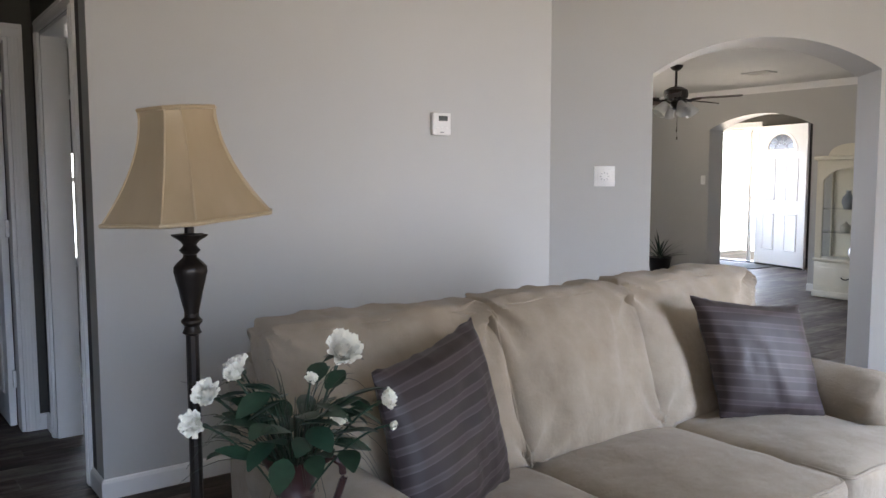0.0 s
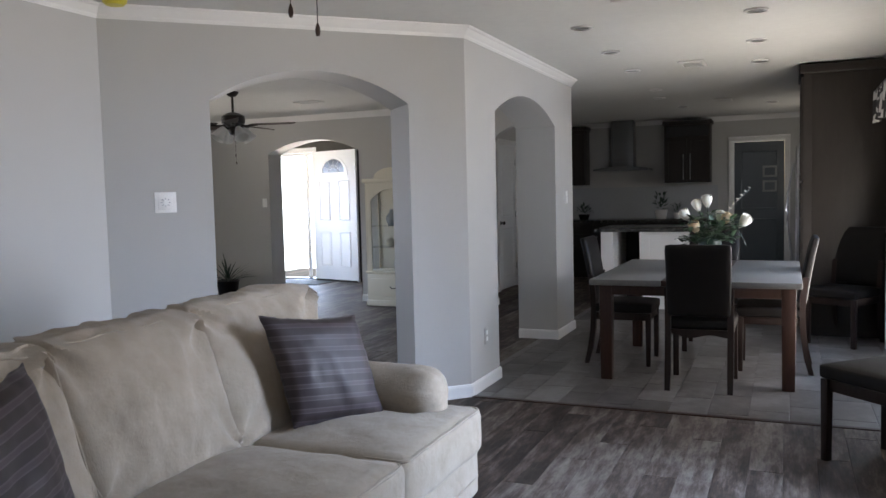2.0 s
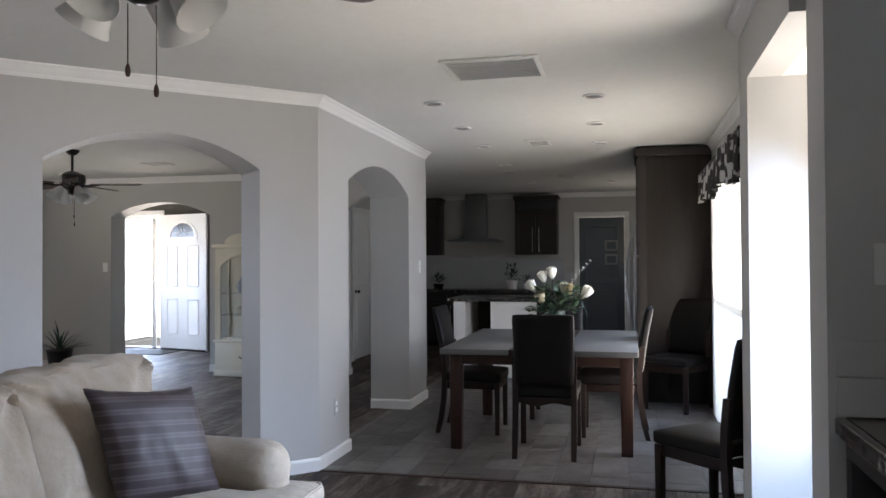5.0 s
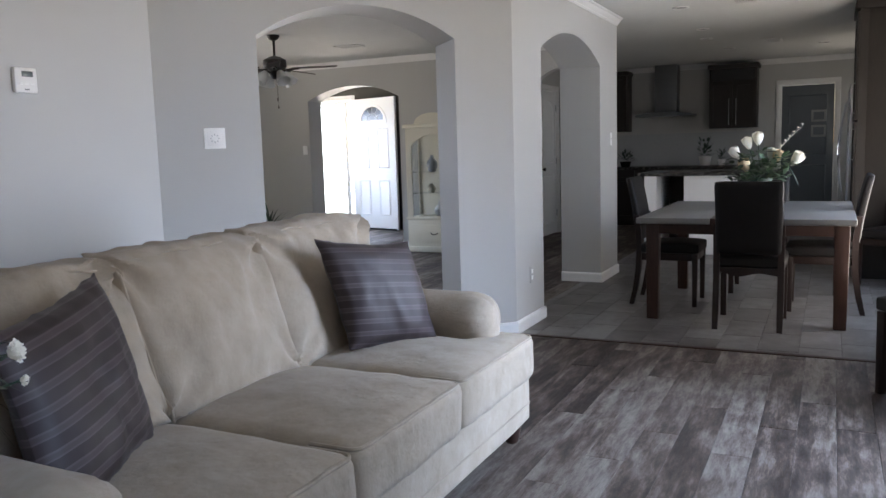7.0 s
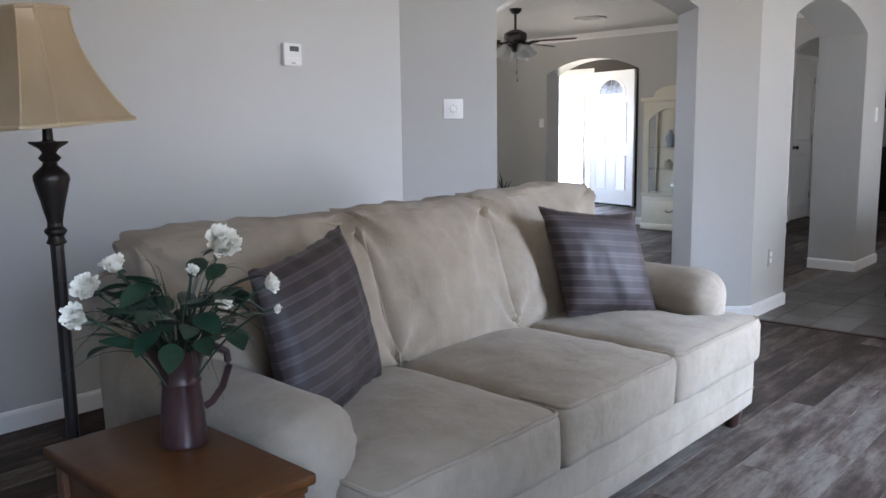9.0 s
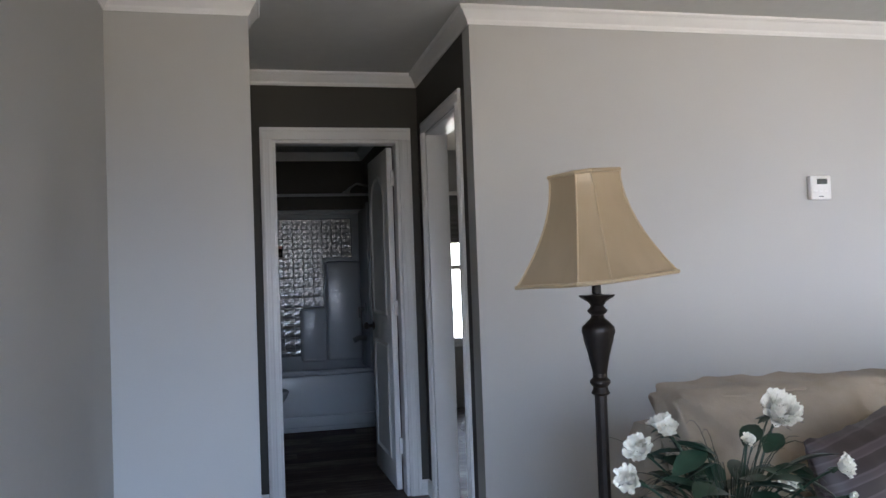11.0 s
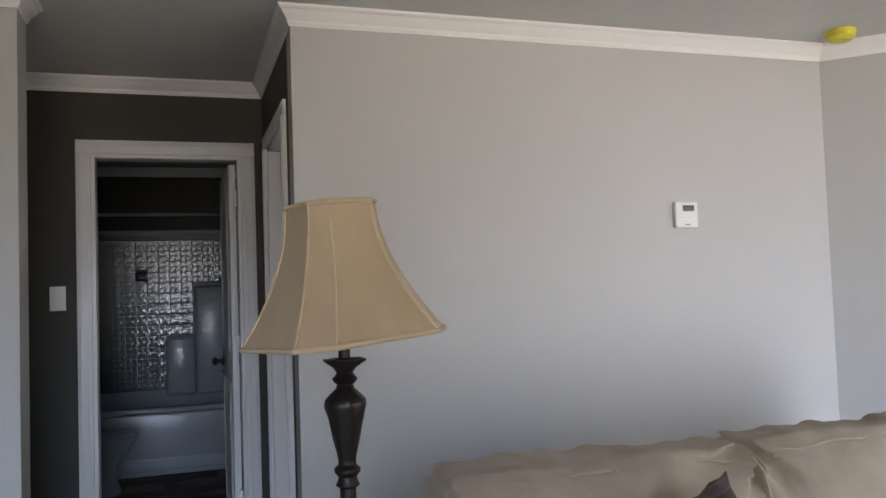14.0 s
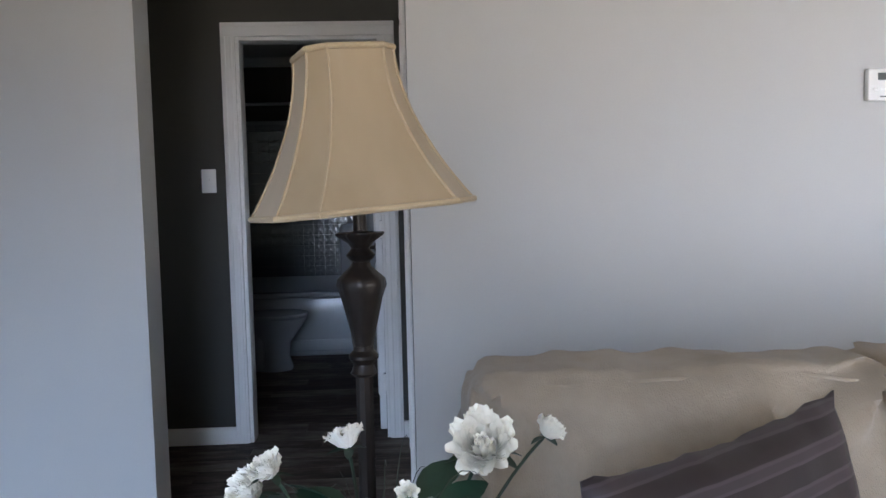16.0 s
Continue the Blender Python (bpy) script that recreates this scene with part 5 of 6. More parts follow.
# pantry door in the kitchen's end wall
pd = thing("pantry_door", pose(X_KITCHEN, 0.715, 0, 0, 0, -90), "grey closed pantry door with white casing and small picture notes", "door")
M_GREYDOOR = mat("grey_door_paint", (0.095, 0.108, 0.120), 0.4, var=0.05, fine=60, bump=0.04)
casing(pd, 0.74, 2.06, 0.0)
jambs(pd, 0.74, 2.06, 0.0, 0.14)
lf = door_leaf(pd, 0.70, 2.035, M_GREYDOOR, [(0.09, 0.61, 1.02, 1.90, 0), (0.09, 0.61, 0.14, 0.88, 0)])
lf.matrix_basis = pose(-0.35, 0.03, 0)
for z in (1.28, 1.50):
    nb = part("note_frame", box_bm((0.40, -0.014, z), (0.60, -0.006, z + 0.17), 0.002), M_VENT, lf, "small pale framed note")
    part("note_picture", box_bm((0.43, -0.0165, z + 0.03), (0.57, -0.0135, z + 0.14)), M_GREYDOOR, nb)


# ---- hall, bathroom, bedroom ----
bd = thing("bathroom_door", pose(0.59, 5.0, 0), "white moulded bathroom door standing open with steel hinges", "door")
casing(bd, 0.722, 2.055, 0.0, 0.068)
jambs(bd, 0.722, 2.055, 0.0, 0.12)
lf = door_leaf(bd, 0.68, 2.03, M_DOOR, [(0.11, 0.57, 1.02, 1.90, 0.12), (0.11, 0.57, 0.16, 0.86, 0)])
lf.matrix_basis = pose(0.339, 0.125, 0, 0, 0, 91.5)
lever(lf, 0.615, 0.94, 0.0, -1)
lever(lf, 0.615, 0.94, 0.035, 1)
for z in (0.22, 1.03, 1.80):
    hg = part("hinge", box_bm((0.326, 0.10, z), (0.3425, 0.121, z + 0.09), 0.001), M_PLATE, bd, "bright nickel hinge")
    part("hinge_pin", lathe_bm([(0.006, z - 0.003), (0.006, z + 0.093)], 10, (0.333, 0.124, 0)), M_STEEL, hg)
sd = thing("bedroom_door_frame", pose(1.065, 4.415, 0, 0, 0, -90), "white door frame of the open bedroom doorway", "door frame")
casing(sd, 0.74, 2.06, 0.0)
jambs(sd, 0.74, 2.06, 0.0, 0.12)
lf = door_leaf(sd, 0.70, 2.03, M_DOOR, [(0.11, 0.59, 1.02, 1.90, 0.12), (0.11, 0.59, 0.16, 0.86, 0)])
lf.matrix_basis = pose(0.35, 0.13, 0, 0, 0, 84)
lever(lf, 0.64, 0.94, 0.0, -1)


def tile_surround_material():
    m, nt, b = nodes_of("hammered_surround")
    v = coords(nt, (1, 1, 1), False)
    n = noise_of(nt, v, 26, 2, 0.4)
    b.inputs["Base Color"].default_value = (0.105, 0.115, 0.124, 1)
    b.inputs["Roughness"].default_value = 0.08
    b.inputs["Specular IOR Level"].default_value = 0.9
    bump_to(nt, b, n, 1.0, 0.007)
    return m


M_SURROUND = tile_surround_material()


def build_tub():
    x0, x1, y0, y1 = -0.50, 1.115, 7.16, 7.945
    t = thing("bathtub", pose((x0 + x1) / 2, y0, 0), "glossy white acrylic bathtub with a moulded tile surround", "bathtub")
    o = Vector(((x0 + x1) / 2, y0, 0))
    L = lambda x, y, z: (x - o.x, y - o.y, z)
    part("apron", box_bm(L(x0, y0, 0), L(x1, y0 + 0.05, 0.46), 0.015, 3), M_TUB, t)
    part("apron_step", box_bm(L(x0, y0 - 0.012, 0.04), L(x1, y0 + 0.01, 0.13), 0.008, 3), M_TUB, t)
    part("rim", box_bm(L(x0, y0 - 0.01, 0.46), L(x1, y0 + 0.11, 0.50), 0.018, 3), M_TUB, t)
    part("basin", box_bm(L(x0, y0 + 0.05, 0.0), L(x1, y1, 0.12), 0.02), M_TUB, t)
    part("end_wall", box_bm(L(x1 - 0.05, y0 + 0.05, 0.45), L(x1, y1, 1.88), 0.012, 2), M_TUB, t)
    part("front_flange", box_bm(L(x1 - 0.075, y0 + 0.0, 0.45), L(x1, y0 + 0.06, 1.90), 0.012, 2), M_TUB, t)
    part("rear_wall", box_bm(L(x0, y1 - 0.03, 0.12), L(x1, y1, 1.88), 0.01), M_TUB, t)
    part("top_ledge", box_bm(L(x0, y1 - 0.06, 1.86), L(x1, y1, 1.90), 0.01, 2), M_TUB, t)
    k = 0
    sh = None
    for i in range(16):
        for j in range(14):
            xx, zz = x0 + 0.10 + i * 0.09, 0.60 + j * 0.09
            if (xx > 0.72 and zz < 1.42) or (0.50 < xx < 0.76 and zz < 1.02) or xx > 0.98:
                continue
            if sh is None:
                sh = part("tile", box_bm((-0.0445, -0.006, -0.0445), (0.0445, 0.006, 0.0445), 0.002, 1), M_SURROUND, t)
                tl = sh
            else:
                tl = new("tile", sh.data)
                tl.parent = t
            tl.matrix_basis = Matrix.Translation(L(xx, y1 - 0.032, zz))
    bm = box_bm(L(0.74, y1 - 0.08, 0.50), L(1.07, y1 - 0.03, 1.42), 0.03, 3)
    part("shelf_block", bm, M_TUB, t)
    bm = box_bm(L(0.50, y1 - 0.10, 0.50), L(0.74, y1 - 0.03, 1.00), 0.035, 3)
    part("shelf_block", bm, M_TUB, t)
    part("shower_rod", tube_bm([L(x0 - 0.1, y0 + 0.03, 1.965), L(x1 + 0.0, y0 + 0.03, 1.965)], 0.0125, 10), M_STEEL, t, "steel curtain rod")
    part("shower_arm", tube_bm([L(x1, 7.55, 2.08), L(x1 - 0.10, 7.55, 2.10), L(x1 - 0.16, 7.55, 2.06)], 0.01, 8), M_STEEL, t)
    hd = part("shower_head", lathe_bm([(0.012, 0.0), (0.018, -0.03), (0.034, -0.06), (0.034, -0.068), (0.0, -0.068)], 16), M_STEEL, t)
    hd.matrix_basis = Matrix.Translation(L(x1 - 0.16, 7.55, 2.06)) @ pose(0, 0, 0, 0, 35, 0)
    part("spout", tube_bm([L(x1 - 0.05, 7.55, 0.72), L(x1 - 0.12, 7.55, 0.725), L(x1 - 0.17, 7.55, 0.70)], 0.024, 10), M_DARKSTEEL, t)
    vl = part("valve", lathe_bm([(0.0, 0.0), (0.05, 0.0), (0.05, 0.01), (0.02, 0.02), (0.02, 0.05), (0.0, 0.052)], 18), M_DARKSTEEL, t)
    vl.matrix_basis = Matrix.Translation(L(x1 - 0.05, 7.55, 0.98)) @ pose(0, 0, 0, 0, -90, 0)
    part("valve_lever", box_bm(L(x1 - 0.12, 7.535, 0.90), L(x1 - 0.10, 7.565, 1.0), 0.006), M_DARKSTEEL, vl).matrix_basis = vl.matrix_basis.inverted()


build_tub()
tag = thing("bath_tag", pose(0.315, 7.903, 1.516), "small black and red tag on the tiled bath surround", "tag")
part("card", box_bm((-0.045, -0.004, -0.045), (0.045, 0.0, 0.03), 0.002), M_BLACKPL, tag)
part("red_band", box_bm((-0.045, -0.005, 0.031), (0.045, 0.0, 0.055), 0.001), mat("red_card", (0.22, 0.03, 0.025), 0.5), tag, "red upper band")
part("hook", tube_bm([(-0.012, -0.006, -0.02), (0.0, -0.012, -0.005), (0.012, -0.006, -0.02)], 0.004, 6), M_STEEL, tag)


def build_toilet():
    t = thing("toilet", pose(-0.07, 6.72, 0), "white ceramic toilet beside the bathtub", "toilet")
    bm = lathe_bm([(0.10, 0.0), (0.105, 0.02), (0.085, 0.10), (0.09, 0.20), (0.15, 0.30), (0.185, 0.365), (0.19, 0.385), (0.17, 0.39), (0.0, 0.39)], 28)
    for v in bm.verts:
        v.co.x = v.co.x * 1.28 + 0.16
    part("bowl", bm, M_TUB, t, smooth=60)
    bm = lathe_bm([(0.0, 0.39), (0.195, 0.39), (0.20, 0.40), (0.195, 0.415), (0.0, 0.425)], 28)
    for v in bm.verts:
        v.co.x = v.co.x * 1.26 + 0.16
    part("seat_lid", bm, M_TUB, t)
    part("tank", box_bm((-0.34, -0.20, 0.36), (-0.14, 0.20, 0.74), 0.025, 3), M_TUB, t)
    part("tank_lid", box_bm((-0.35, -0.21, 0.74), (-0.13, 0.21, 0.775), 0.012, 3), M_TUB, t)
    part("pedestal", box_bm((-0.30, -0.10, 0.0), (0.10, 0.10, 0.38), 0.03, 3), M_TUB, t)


build_toilet()


def build_vanity():
    v = thing("vanity", pose(-0.34, 5.72, 0), "dark stained bathroom vanity with a pale top", "cabinet")
    part("body", box_bm((-0.27, -0.45, 0.08), (0.27, 0.45, 0.80), 0.003), M_CAB, v)
    part("plinth", box_bm((-0.27, -0.45, 0), (0.20, 0.45, 0.08)), M_CAB, v)
    part("top", box_bm((-0.275, -0.465, 0.80), (0.29, 0.465, 0.835), 0.008), M_GRANITE, v)
    for a in (-0.44, -0.14, 0.16):
        shaker_door("drawer_front", v, (0.27, a, 0.12), (0.27, a + 0.28, 0.78), M_CAB, (0.018, 0))


build_vanity()


def window(name, x, y, w, z0, z1, turn, label, bars=1):
    """A white sash window centred at x on a wall face, its outer side towards local +y."""
    o = thing(name, pose(x, y, z0, 0, 0, turn), label, "window")
    h = z1 - z0
    for lo, hi in (((-w / 2, 0.03, 0), (-w / 2 + 0.045, 0.10, h)), ((w / 2 - 0.045, 0.03, 0), (w / 2, 0.10, h)), ((-w / 2 + 0.045, 0.03, 0), (w / 2 - 0.045, 0.10, 0.05)), ((-w / 2 + 0.045, 0.03, h - 0.05), (w / 2 - 0.045, 0.10, h)), ((-w / 2 + 0.045, 0.04, h / 2 - 0.02), (w / 2 - 0.045, 0.09, h / 2 + 0.02))):
        part("frame", box_bm(lo, hi, 0.003), M_TRIM, o)
    part("sill", box_bm((-w / 2 - 0.04, -0.03, -0.025), (w / 2 + 0.04, 0.03, 0.0), 0.004), M_TRIM, o)
    g = part("pane", box_bm((-w / 2 + 0.045, 0.062, 0.05), (w / 2 - 0.045, 0.068, h - 0.05)), M_GLASS, o)
    g.visible_shadow = False
    return tagged(o, kind="structure")


window("window_1", 2.09, 7.8, 1.10, 0.60, 2.05, 0, "white sash window with bright daylight in the bedroom")
window("window_2", 0.34, Y_BACK, 1.40, 0.66, 2.12, 180, "wide white window of the living room")
window("window_3", 3.43, -1.05, 0.84, 0.12, 2.05, 180, "tall white alcove window")
window("window_5", 11.6, Y_DINE, 1.40, 1.08, 2.0, 180, "white sash window of the kitchen")
# unseen window, added as an opening for the foyer fill
window("window_6", 10.4, Y_NORTH, 1.0, 0.80, 2.05, 0, "unseen white sash window added to light the front door")
# unseen window, put in so the front room gets light
window("window_4", 6.55, Y_NORTH, 1.50, 0.80, 2.05, 0, "unseen white sash window added to light the front room")
bl = thing("roman_shade", pose(2.09, 7.775, 1.55), "grey striped gathered shade on the bedroom window", "blinds")
M_SHADECLOTH = mat("grey_striped_cloth", (0.20, 0.20, 0.20), 0.8, var=0.5, fine=4, coarse=2, bump=0.05, stretch=(0.2, 0.2, 12))
for k in range(4):
    part("fold", soft_bm((-0.56, -0.03, 0.11 * k), (0.56, 0.012, 0.11 * k + 0.125), 0.014, cuts=6, bulge=0.004, wrinkle=0.003, seed=k), M_SHADECLOTH, bl)

# bright daylight beyond the doors and windows
for k, (x, y, w, turn) in enumerate(((14.6, 8.6, 9.0, 90), (6.45, -3.2, 7.0, 0), (2.4, 11.5, 8.0, 0))):
    bk = mesh_ob("backdrop_%d" % (k + 1), box_bm((-w / 2, -0.02, -0.44), (w / 2, 0.02, 5.0)), M_DAYLIGHT)
    bk.matrix_world = pose(x, y, 0, 0, 0, turn)
    tagged(bk, "bright hazy daylight beyond the house", "backdrop", kind="structure")

# passage door
pdr = thing("passage_door", pose(11.03, 3.96, 0), "white two-panel arched-top door, closed, with a bronze knob", "door")
casing(pdr, 0.78, 2.04, 0.0)
jambs(pdr, 0.78, 2.04, 0.0, 0.12)
lf = door_leaf(pdr, 0.74, 2.02, M_DOOR, [(0.12, 0.62, 1.02, 1.90, 0.14), (0.12, 0.62, 0.16, 0.86, 0)])
lf.matrix_basis = pose(-0.37, 0.012, 0)
lever(lf, 0.07, 0.94, 0.0, -1)
for z in (0.25, 1.0, 1.75):
    part("hinge", box_bm((0.355, 0.0, z), (0.375, 0.016, z + 0.09), 0.001), M_STEEL, pdr, "bright steel hinge")


# ---- front room and foyer ----
def build_front_door():
    f = thing("front_door", pose(11.55, 7.45, 0, 0, 0, -90), "white panelled front door with a fan light, standing open", "door")
    leaf = door_leaf(f, 0.97, 2.10, M_DOOR, [(0.14, 0.39, 0.98, 1.62, 0), (0.58, 0.83, 0.98, 1.62, 0), (0.14, 0.39, 0.24, 0.80, 0), (0.58, 0.83, 0.24, 0.80, 0)], 0.045)
    leaf.matrix_basis = pose(0.0, -0.10, 0, 0, 0, -15)
    bm = bmesh.new()
    n, r0, r1 = 20, 0.255, 0.31
    cx, cz = 0.485, 1.735
    a = [(cx + r1 * math.cos(math.pi * k / n), cz + r1 * math.sin(math.pi * k / n) * 0.86) for k in range(n + 1)]
    b = [(cx + r0 * math.cos(math.pi * k / n), cz + 0.015 + r0 * math.sin(math.pi * k / n) * 0.84) for k in range(n + 1)]
    for k in range(n):
        add_prism(bm, [a[k], a[k + 1], b[k + 1], b[k]], lambda s, z, d: Vector((s, -0.012 + d, z)), 0.014)
    add_prism(bm, [(cx - r1, cz - 0.03), (cx + r1, cz - 0.03), (cx + r1, cz + 0.016), (cx - r1, cz + 0.016)], lambda s, z, d: Vector((s, -0.012 + d, z)), 0.014)
    part("fanlight_frame", bm, M_DOOR, leaf)
    bm = bmesh.new()
    add_prism(bm, b, lambda s, z, d: Vector((s, -0.004 + d, z)), 0.005)
    part("fanlight_glass", bm, mat("leaded_glass", (0.05, 0.055, 0.06), 0.15, var=0.3, fine=30, bump=0.3), leaf, "dark patterned glass")
    for k in range(1, 6):
        ang = math.pi * k / 6
        part("leading", tube_bm([(cx + 0.06 * math.cos(ang), -0.006, cz + 0.03 + 0.05 * math.sin(ang)), (cx + r0 * math.cos(ang), -0.006, cz + 0.015 + r0 * 0.84 * math.sin(ang))], 0.004, 6), M_STEEL, leaf)
    part("leading", tube_bm([(cx + 0.12 * math.cos(math.pi * k / 12), -0.006, cz + 0.02 + 0.11 * math.sin(math.pi * k / 12)) for k in range(13)], 0.004, 6), M_STEEL, leaf)
    lever(leaf, 0.90, 0.95, 0.045, 1)
    part("sweep", box_bm((0.01, -0.006, 0.0), (0.96, 0.051, 0.03), 0.003), M_BLACKPL, leaf, "black rubber door sweep")
    fr = thing("front_door_frame", pose(11.55, 7.89, 0, 0, 0, -90), "white front door frame with a glazed storm door", "door frame")
    casing(fr, 0.78, 2.12, 0.0)
    jambs(fr, 0.78, 2.12, 0.0, 0.14)
    sdoor = part("storm_stile", box_bm((0.17, 0.10, 0.02), (0.23, 0.13, 2.06), 0.003), M_TRIM, fr)
    part("storm_rail", box_bm((-0.37, 0.10, 2.06), (0.37, 0.13, 2.10), 0.003), M_TRIM, fr)
    part("closer", tube_bm([(-0.3, 0.09, 2.02), (0.1, 0.09, 2.02)], 0.014, 8), M_STEEL, fr)
    part("threshold", box_bm((-0.37, -0.02, 0.0), (0.37, 0.14, 0.02), 0.004), M_DARKSTEEL, fr)


build_front_door()


def build_hutch():
    h = thing("display_cabinet", pose(X_FRONT, 4.74, 0), "cream lacquered display cabinet with an arched glass door", "cabinet")
    w, d, top = 0.37, 0.36, 1.52
    part("base", box_bm((-d, -w, 0.03), (0, w, 0.40), 0.008), M_CREAM, h)
    part("plinth", box_bm((-d - 0.015, -w - 0.012, 0.0), (0, w + 0.012, 0.07), 0.01), M_CREAM, h)
    dr = part("drawer", box_bm((-d - 0.012, -w + 0.05, 0.12), (-d, w - 0.05, 0.34), 0.006), M_CREAM, h)
    part("pull", tube_bm(arc((-d - 0.014, -0.05, 0.24), (-d - 0.014, 0.05, 0.24), -0.02, 6, Vector((-0.015, 0, 0))), 0.006, 6), M_BRONZE, dr, "bronze bail pull")
    part("waist_moulding", box_bm((-d - 0.02, -w - 0.015, 0.40), (0, w + 0.015, 0.435), 0.012, 3), M_CREAM, h)
    for y in (-w, w - 0.02):
        for x in (-d, -0.045):
            part("corner_post", box_bm((x, y, 0.435), (x + 0.045, y + 0.02, top), 0.003), M_CREAM, h)
        part("side_rail", box_bm((-d + 0.045, y, top - 0.08), (-0.045, y + 0.02, top), 0.003), M_CREAM, h)
        sg = part("side_glass", box_bm((-d + 0.045, y + 0.008, 0.435), (-0.045, y + 0.012, top - 0.08)), M_GLASS, h, "clear side glass")
        sg.visible_shadow = False
    part("rear_panel", box_bm((-0.015, -w + 0.02, 0.435), (0, w - 0.02, top)), M_CREAM, h)
    bm = bmesh.new()
    face = lambda s, z, q: Vector((-d + q, s, z))
    add_prism(bm, [(-w + 0.02, 0.435), (-w + 0.075, 0.435), (-w + 0.075, 1.25), (-w + 0.075, top), (-w + 0.02, top)], face, 0.022)
    add_prism(bm, [(w - 0.075, 0.435), (w - 0.02, 0.435), (w - 0.02, top), (w - 0.075, top)], face, 0.022)
    add_prism(bm, arch_points(-w + 0.075, w - 0.075, 1.30, 0.14) + [(w - 0.075, top), (-w + 0.075, top)], face, 0.022)
    fd = part("face_frame", bm, M_CREAM, h)
    g = part("glass", box_bm((-d + 0.004, -w + 0.07, 0.44), (-d + 0.008, w - 0.07, 1.46)), M_GLASS, h, "clear arched glass")
    g.visible_shadow = False
    part("cornice", box_bm((-d - 0.03, -w - 0.03, top), (0, w + 0.03, top + 0.05), 0.014, 3), M_CREAM, h)
    bm = bmesh.new()
    add_prism(bm, [(-0.24, top + 0.05), (0.24, top + 0.05)] + [(0.24 * math.cos(math.pi * k / 14), top + 0.05 + 0.13 * math.sin(math.pi * k / 14)) for k in range(1, 14)], lambda s, z, q: Vector((-d - 0.01 + q, s, z)), 0.03)
    part("crest", bm, M_CREAM, h)
    rnd = random.Random(2)
    for z in (0.72, 0.98):
        part("shelf", box_bm((-d + 0.03, -w + 0.022, z), (-0.016, w - 0.022, z + 0.008)), M_GLASS, h)
    for y, z, r, hh, m in ((-0.12, 0.988, 0.055, 0.16, M_STEEL), (0.1, 0.988, 0.07, 0.2, M_TUB), (-0.1, 0.728, 0.05, 0.14, M_BRONZE), (0.12, 0.728, 0.06, 0.12, M_CREAM), (0.0, 0.437, 0.08, 0.18, M_STEEL)):
        ob = thing("ornament", pose(X_FRONT - 0.18, 4.74 + y, z + 0.0), "small glazed ornament on a cabinet shelf", "ornament", "ornaments in the display cabinet")
        part("body", lathe_bm([(0.0, 0.0), (r * 0.6, 0.0), (r, hh * 0.35), (r * 0.85, hh * 0.6), (r * 0.3, hh * 0.85), (r * 0.38, hh), (0, hh)], 18), m, ob, smooth=60)


build_hutch()


def spiky_plant(at, label):
    rnd = random.Random(9)
    p = thing("spiky_plant", Matrix.Translation(at), label, "plant")
    part("pot", lathe_bm([(0.0, 0.0), (0.11, 0.0), (0.15, 0.26), (0.16, 0.28), (0.14, 0.27), (0, 0.25)], 22, closed=False), M_BRONZE, p)
    for k in range(44):
        a, e = rnd.uniform(0, 6.283), rnd.uniform(0.35, 1.35)
        q = Vector((math.cos(a) * math.cos(e), math.sin(a) * math.cos(e), math.sin(e))) * rnd.uniform(0.32, 0.5)
        bm = bmesh.new()
        leaf_bm(bm, (0, 0, 0.25), Vector((0, 0, 0.25)) + q + Vector((0, 0, -0.08)), 0.022, 0.22)
        part("blade", bm, M_GREEN, p, smooth=80)


spiky_plant((8.85, 7.18, 0), "dark green spiky plant in a bronze pot")
tagged(mesh_ob("doormat", box_bm((10.75, 7.0, 0.001), (11.3, 7.9, 0.012), 0.003), mat("dark_mat", (0.05, 0.045, 0.04), 0.95, var=0.3, fine=150, bump=0.5)), "dark woven doormat inside the front door", "doormat")


